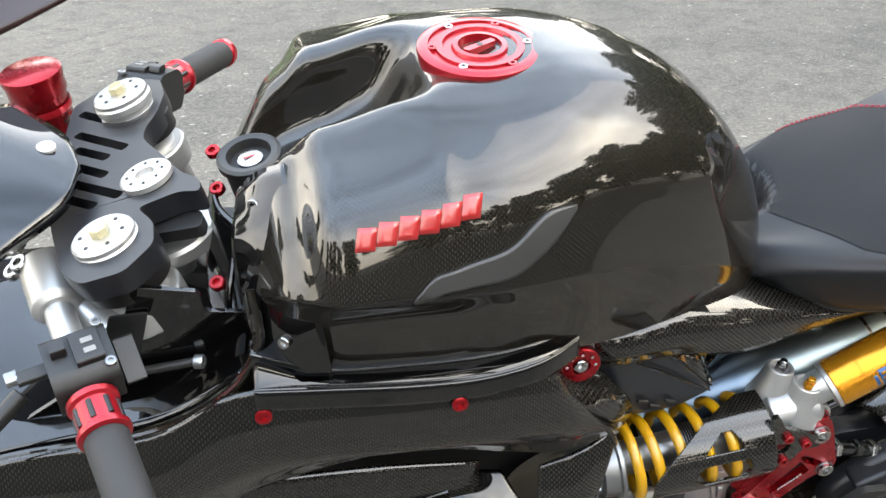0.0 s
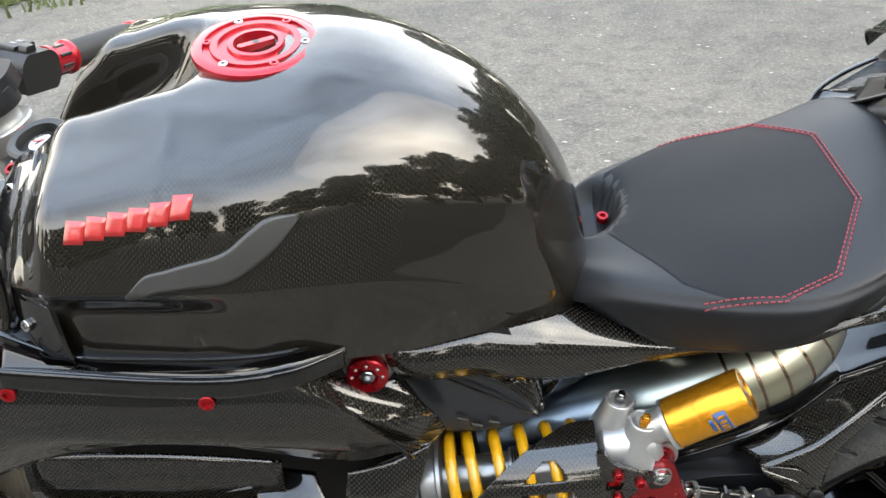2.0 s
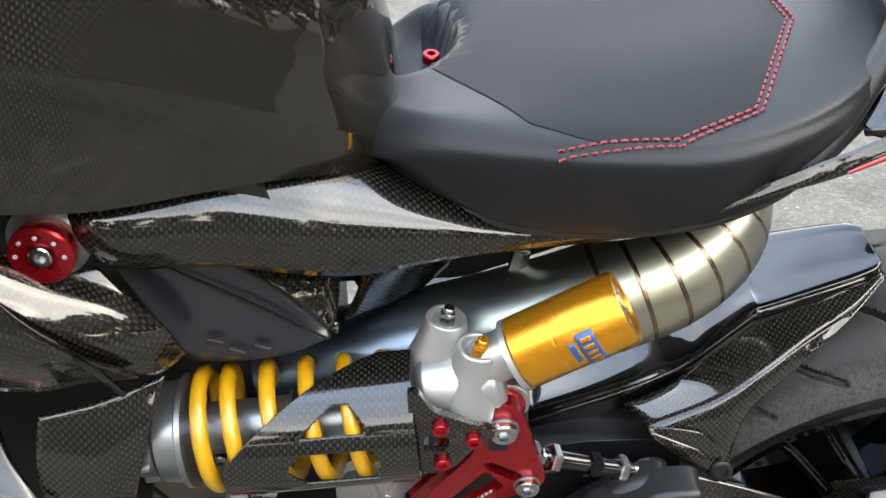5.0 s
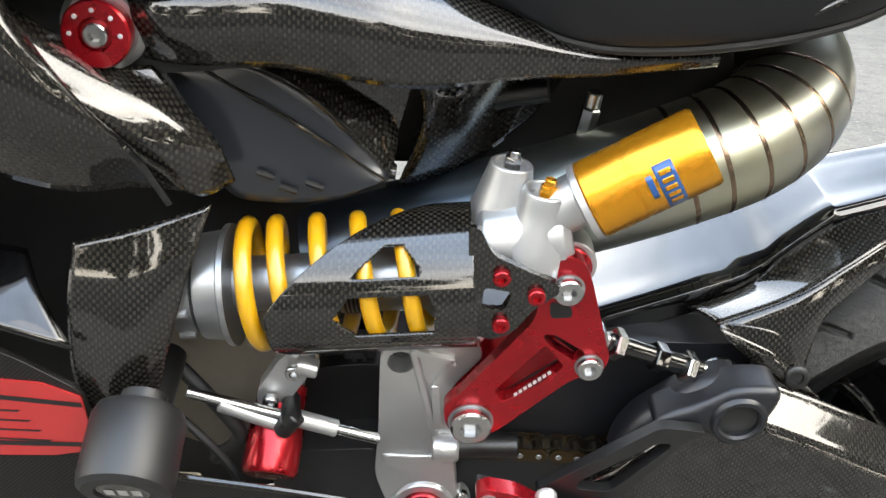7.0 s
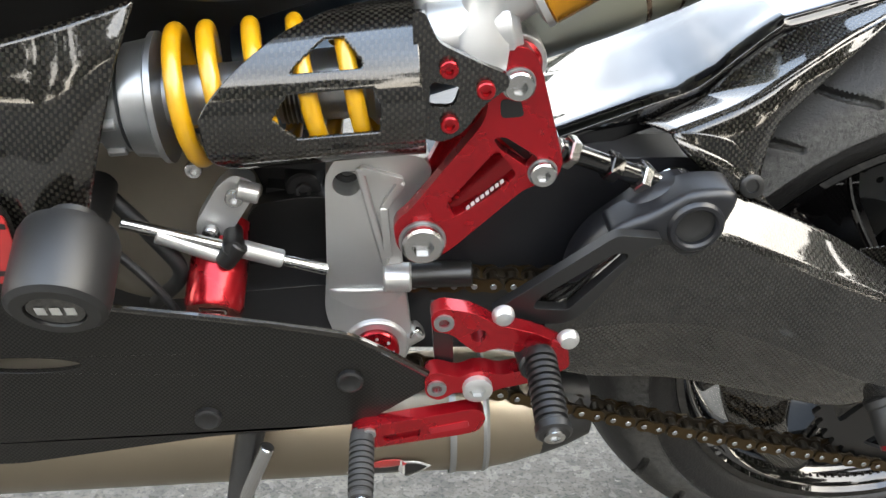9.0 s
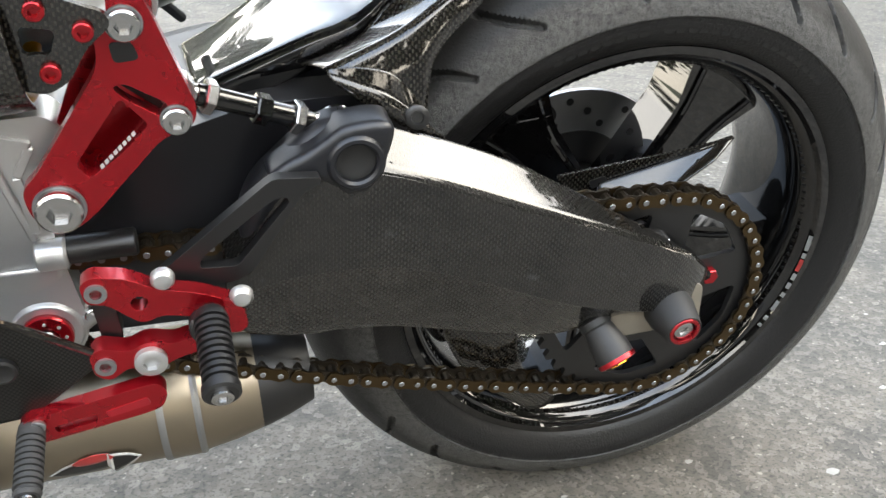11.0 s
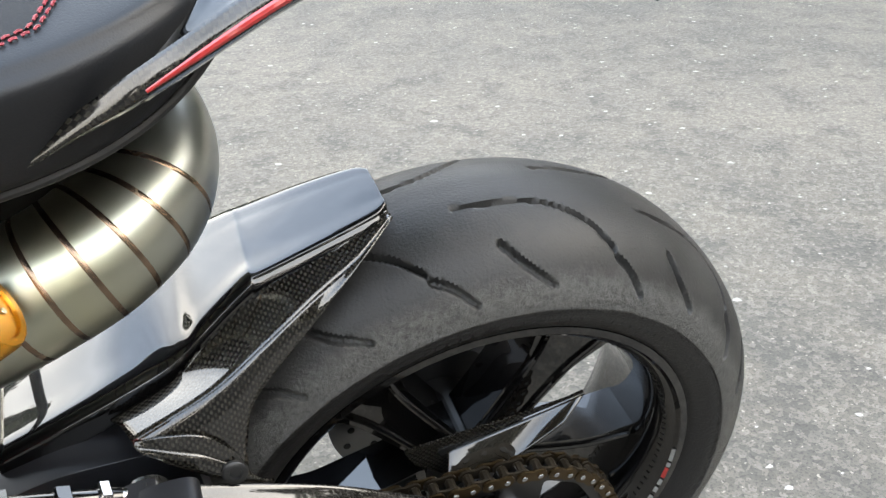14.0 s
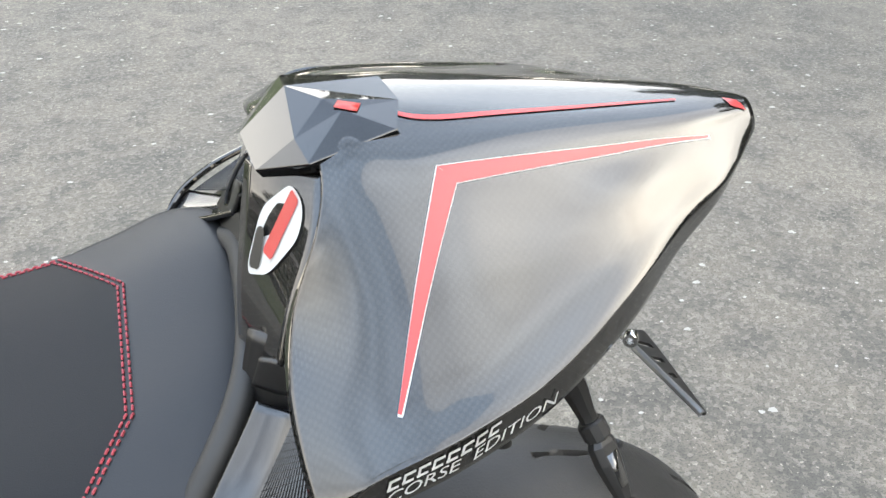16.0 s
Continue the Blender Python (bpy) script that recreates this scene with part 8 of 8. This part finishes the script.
def clip_on(path, material_label, near):
    """Handlebar half: clamp, tube, switch block, red collar with slots, rubber grip and end."""
    p = [Vector(q) for q in path]
    d = (p[-1] - p[0]).normalized()
    L = (p[-1] - p[0]).length
    bar = part("handlebar", rod(p[0], p[0] + d * (L * 0.45), 0.0125, 24), SILVER, label=material_label)
    at_l = lambda s: p[0] + d * s
    s0 = 0.070 if near else 0.03
    e1, e2, _ = frame_on(d)
    top = Vector((0, 0, 1)) - d * d.z
    top.normalize()
    sidev = d.cross(top)
    box = Matrix((d, sidev, top)).transposed().to_4x4()
    box.translation = at_l(s0 - 0.008)
    shape = rounded([(0.0, -0.020), (0.050, -0.022), (0.058, -0.008), (0.056, 0.016), (0.046, 0.025), (0.010, 0.026), (0.0, 0.014)], 0.005)
    block = part("switch_block", joined(plate(shape, -0.027, 0.024, (), box), plate(rounded([(0.012, 0.020), (0.044, 0.020), (0.044, 0.031), (0.012, 0.031)], 0.003), -0.020, 0.002, (), box)), BLACK_PLASTIC, bar, "black moulded switch block", bevel=0.003)
    part("rocker_switch", plate(rounded([(0.014, 0.026), (0.030, 0.026), (0.028, 0.034), (0.016, 0.033)], 0.002), 0.006, 0.018, (), box), BLACK_SATIN, block, bevel=0.001)
    for k in range(2):
        part("print_bar", plate([(0.022 + k * 0.010, 0.0311), (0.027 + k * 0.010, 0.0311), (0.027 + k * 0.010, 0.0316), (0.022 + k * 0.010, 0.0316)], -0.015, -0.006, (), box), PALE_PRINT, block)
    for x, y in ((0.006, -0.022), (0.048, -0.022)):
        part("block_screw", screw(box @ Vector((x, y, 0.024)), top, 0.0045, 0.003), DULL_STEEL, block)
    if near:
        part("toggle", plate(rounded([(0.020, 0.006), (0.030, 0.006), (0.032, 0.014), (0.020, 0.016)], 0.003), 0.022, 0.046, (), box), BLACK_PLASTIC, block, bevel=0.002)
        part("toggle_tip", plate(rounded([(0.016, 0.008), (0.028, 0.007), (0.028, 0.015), (0.017, 0.016)], 0.003), 0.045, 0.054, (), box), DULL_STEEL, block, bevel=0.002)
        part("lever_tab", plate(rounded([(0.004, -0.016), (0.040, -0.020), (0.050, -0.012), (0.010, 0.004)], 0.004), -0.046, -0.030, (), box), BLACK_PLASTIC, block, bevel=0.002)
    s1 = s0 + 0.050
    part("red_collar", turned([(s1, 0.0165), (s1 + 0.002, 0.0205), (s1 + 0.007, 0.0205), (s1 + 0.009, 0.0175), (s1 + 0.030, 0.0175), (s1 + 0.033, 0.021), (s1 + 0.037, 0.021), (s1 + 0.038, 0.018)], p[0], d, 36), RED_CAP, bar, "red collar with dark slots")
    for k in range(8):
        a = k * math.pi / 4 + 0.2
        n = math.cos(a) * e1 + math.sin(a) * e2
        part("collar_slot", rod(at_l(s1 + 0.011) + n * 0.0165, at_l(s1 + 0.028) + n * 0.0165, 0.0026, 10), BLACK_SATIN, bar)
    s2 = s1 + 0.038
    part("grip", turned([(s2, 0.0165), (s2 + 0.002, 0.0175), (s2 + 0.10, 0.0175), (s2 + 0.112, 0.0165)], p[0], d, 32), GRIP_RUBBER, bar, "dark grey rubber grip")
    part("bar_end", turned([(s2 + 0.112, 0.0165), (s2 + 0.114, 0.0185), (s2 + 0.122, 0.0185), (s2 + 0.130, 0.012)], p[0], d, 28), RED_CAP, bar, "red bar end")
    return bar


def bars():
    left = clip_on([(-1.214, -0.142, 0.608), (-1.128, -0.385, 0.560)], "left clip-on bar with red collar and rubber grip", True)
    right = clip_on([(-1.165, 0.135, 0.628), (-1.078, 0.330, 0.579)], "right clip-on bar with red collar and rubber grip", False)
    # left clamp round the fork tube, with its screws
    up = Vector((-0.28, 0.03, 1)).normalized()
    part("bar_clamp", joined(turned([(-0.075, 0.036), (-0.073, 0.038), (-0.052, 0.038), (-0.050, 0.036)], (-1.157, -0.141, 0.645), up, 36), rod((-1.225, -0.105, 0.612), (-1.205, -0.165, 0.604), 0.022, 28, 0.006), rod((-1.190, -0.150, 0.590), (-1.165, -0.175, 0.580), 0.016)), SILVER, left, "cast silver bar clamp", bevel=0.002)
    for p in ((-1.243, -0.098, 0.626), (-1.238, -0.118, 0.620), (-1.248, -0.110, 0.606)):
        part("clamp_screw", screw(p, (-0.4, -0.2, 0.9), 0.0085, 0.007), STEEL, left)
    part("bar_clamp", joined(turned([(-0.075, 0.036), (-0.052, 0.038), (-0.050, 0.036)], (-1.157, 0.076, 0.658), up, 36), rod((-1.185, 0.10, 0.625), (-1.160, 0.145, 0.628), 0.018)), SILVER, right, "cast silver bar clamp", bevel=0.002)
    part("clutch_lever", tube([(-1.235, -0.225, 0.572), (-1.275, -0.262, 0.548), (-1.310, -0.335, 0.530)], [0.008, 0.007, 0.005], 12, 16), BLACK_SATIN, left, "black clutch lever")
    # brake fluid pot
    c = part("fluid_reservoir", turned([(-0.070, 0.016), (-0.060, 0.026), (-0.004, 0.029), (0, 0.0315), (0.012, 0.0315), (0.018, 0.033), (0.024, 0.033), (0.026, 0.030), (0.026, 0.001)], (-1.264, 0.178, 0.630), (-0.1, 0.0, 1), 44), RED_ANODISED, label="red anodised brake fluid reservoir")
    part("pot_band", turned([(-0.022, 0.030), (-0.020, 0.0305), (-0.016, 0.0305), (-0.014, 0.030)], (-1.264, 0.178, 0.630), (-0.1, 0, 1), 44, False), RED_CAP, c)
    part("pot_screw", screw((-1.228, 0.176, 0.600), (1, -0.3, 0.2), 0.006, 0.008), STEEL, c)
    part("pot_bracket", tube([(-1.24, 0.165, 0.600), (-1.205, 0.145, 0.620), (-1.175, 0.130, 0.630)], 0.006, 10, 10), STEEL, c)


bars()


def cockpit():
    # dash screen with its bevelled housing
    d = part("dash_housing", surface([
        [(-1.262, -0.175, 0.655), (-1.226, -0.140, 0.665), (-1.193, -0.095, 0.670), (-1.187, -0.045, 0.672)],
        [(-1.310, -0.170, 0.675), (-1.270, -0.120, 0.682), (-1.235, -0.045, 0.684), (-1.205, 0.005, 0.674)],
        [(-1.370, -0.150, 0.690), (-1.330, -0.080, 0.700), (-1.290, 0.010, 0.700), (-1.262, 0.074, 0.674)]], 20, 22), BLACK_GLOSS, label="glossy dark dash housing", solid=0.014)
    part("dash_screw", screw((-1.216, -0.026, 0.6790), (0.1, -0.1, 1), 0.0085, 0.003, False), WHITE_PAINT, d, "white round rivet")
    # dark inner fairing panel and its rim
    part("inner_fairing", surface([
        [(-1.44, -0.215, 0.455), (-1.40, -0.150, 0.50), (-1.35, -0.06, 0.52), (-1.32, 0.04, 0.52)],
        [(-1.27, -0.205, 0.482), (-1.27, -0.150, 0.500), (-1.25, -0.06, 0.515), (-1.24, 0.04, 0.52)],
        [(-1.145, -0.205, 0.495), (-1.145, -0.150, 0.510), (-1.15, -0.06, 0.520), (-1.15, 0.04, 0.525)],
        [(-1.055, -0.205, 0.550), (-1.060, -0.150, 0.540), (-1.07, -0.06, 0.535), (-1.07, 0.04, 0.53)]], 24, 20), BLACK_GLOSS, label="black inner fairing panel", solid=0.004)
    part("fairing_rim", tube([(-1.40, -0.222, 0.462), (-1.27, -0.222, 0.494), (-1.145, -0.226, 0.508), (-1.075, -0.222, 0.540), (-1.046, -0.208, 0.580), (-1.046, -0.190, 0.625)], 0.0045, 10, 50), CARBON, label="carbon rim of the side fairing")
    part("cockpit_panel", plate(rounded([(-1.141, 0.632), (-1.088, 0.619), (-1.087, 0.597), (-1.046, 0.589), (-1.039, 0.546), (-1.059, 0.511), (-1.151, 0.472), (-1.271, 0.455), (-1.262, 0.49), (-1.184, 0.54), (-1.151, 0.605)], 0.006), -0.178, -0.173), BLACK_GLOSS, label="black panel beside the fork", bevel=0.001)
    part("cable_plate", plate(rounded([(-1.164, 0.606), (-1.132, 0.606), (-1.149, 0.552), (-1.176, 0.57)], 0.003), -0.182, -0.180), BLACK_PLASTIC, label="grey black cable plate with unreadable print", bevel=0.0006)
    part("brake_line", tube([(-1.169, -0.186, 0.541), (-1.102, -0.186, 0.547)], 0.0042, 10, 8), RUBBER, label="black cable")
    part("fairing_knob", screw((-1.102, -0.186, 0.547), (1, -0.3, 0.1), 0.0065, 0.008), DULL_STEEL, label="small dark fastener")
    # ignition lock between clamp and tank
    g = part("ignition_lock", turned([(-0.060, 0.024), (0.0, 0.026), (0.006, 0.030), (0.012, 0.030), (0.014, 0.027), (0.013, 0.021), (0.004, 0.0195), (0.004, 0.001)], (-1.036, -0.056, 0.662), (-0.15, -0.1, 1), 40), BLACK_PLASTIC, label="black ignition lock with a steel key plate")
    part("key_plate", turned([(0.004, 0.012), (0.0075, 0.012), (0.0085, 0.010), (0.0085, 0.001)], (-1.036, -0.056, 0.662), (-0.15, -0.1, 1), 28), STEEL, g, "round steel key plate")
    part("key_mark", plate(rounded([(-0.006, -0.0012), (0.006, -0.0012), (0.006, 0.0012), (-0.006, 0.0012)], 0.0006), -0.0003, 0.0003, (), Matrix.Translation((-1.0373, -0.0569, 0.671)) @ Matrix.Rotation(0.4, 4, "Z") @ Matrix.Rotation(radians(90), 4, "X")), RED_PAINT, g)
    part("lock_bracket", surface([
        [(-1.082, -0.060, 0.560), (-1.084, -0.060, 0.610), (-1.076, -0.050, 0.645)],
        [(-1.090, -0.110, 0.560), (-1.084, -0.110, 0.600), (-1.070, -0.085, 0.640)],
        [(-1.072, -0.170, 0.555), (-1.066, -0.160, 0.600), (-1.050, -0.120, 0.640)]], 14, 14), BLACK_GLOSS, label="black lock bracket with red screws", solid=0.004)
    for p, m in (((-1.069, -0.062, 0.640), RED_ANODISED), ((-1.075, -0.145, 0.597), RED_ANODISED), ((-1.072, -0.010, 0.648), RED_ANODISED)):
        part("bracket_screw", screw(p, (-0.3, -0.3, 1), 0.0072, 0.006), m, label="red screw")
    k = part("tank_filler_knob", turned([(0, 0.0105), (0.010, 0.0105), (0.011, 0.0125), (0.016, 0.0125), (0.018, 0.010)], (-1.107, -0.096, 0.582), (-0.1, -0.1, 1), 26), DULL_STEEL, label="grey steel damper knob")
    # windscreen edge, with the red inside of the nose
    part("nose_fairing", surface([
        [(-1.50, 0.24, 0.66), (-1.46, 0.27, 0.72), (-1.42, 0.30, 0.80)],
        [(-1.37, 0.25, 0.645), (-1.33, 0.30, 0.71), (-1.30, 0.34, 0.78)],
        [(-1.24, 0.26, 0.690), (-1.22, 0.30, 0.73), (-1.20, 0.34, 0.78)],
        [(-1.15, 0.27, 0.735), (-1.14, 0.30, 0.76), (-1.13, 0.34, 0.79)]], 14, 14), SMOKED, label="dark smoked red edge of the nose fairing", solid=0.004)
    # front wheel, so that the machine stands
    w = part("front_wheel", turned([(-0.055, 0.215), (-0.060, 0.245), (-0.052, 0.275), (-0.030, 0.292), (0, 0.298), (0.030, 0.292), (0.052, 0.275), (0.060, 0.245), (0.055, 0.215), (-0.055, 0.215)], (-1.437, 0.0, -0.022), (0, 1, 0), 72, False), TREAD, label="front wheel under the nose")
    part("front_rim", turned([(-0.055, 0.218), (-0.050, 0.205), (0.050, 0.205), (0.055, 0.218)], (-1.437, 0.0, -0.022), (0, 1, 0), 60, False), BLACK_GLOSS, w)
    for k in range(5):
        a = k * 2 * math.pi / 5
        part("front_spoke", rod((-1.437, 0, -0.022), (-1.437 + 0.208 * math.cos(a), 0, -0.022 + 0.208 * math.sin(a)), 0.016, 12), BLACK_GLOSS, w)


cockpit()
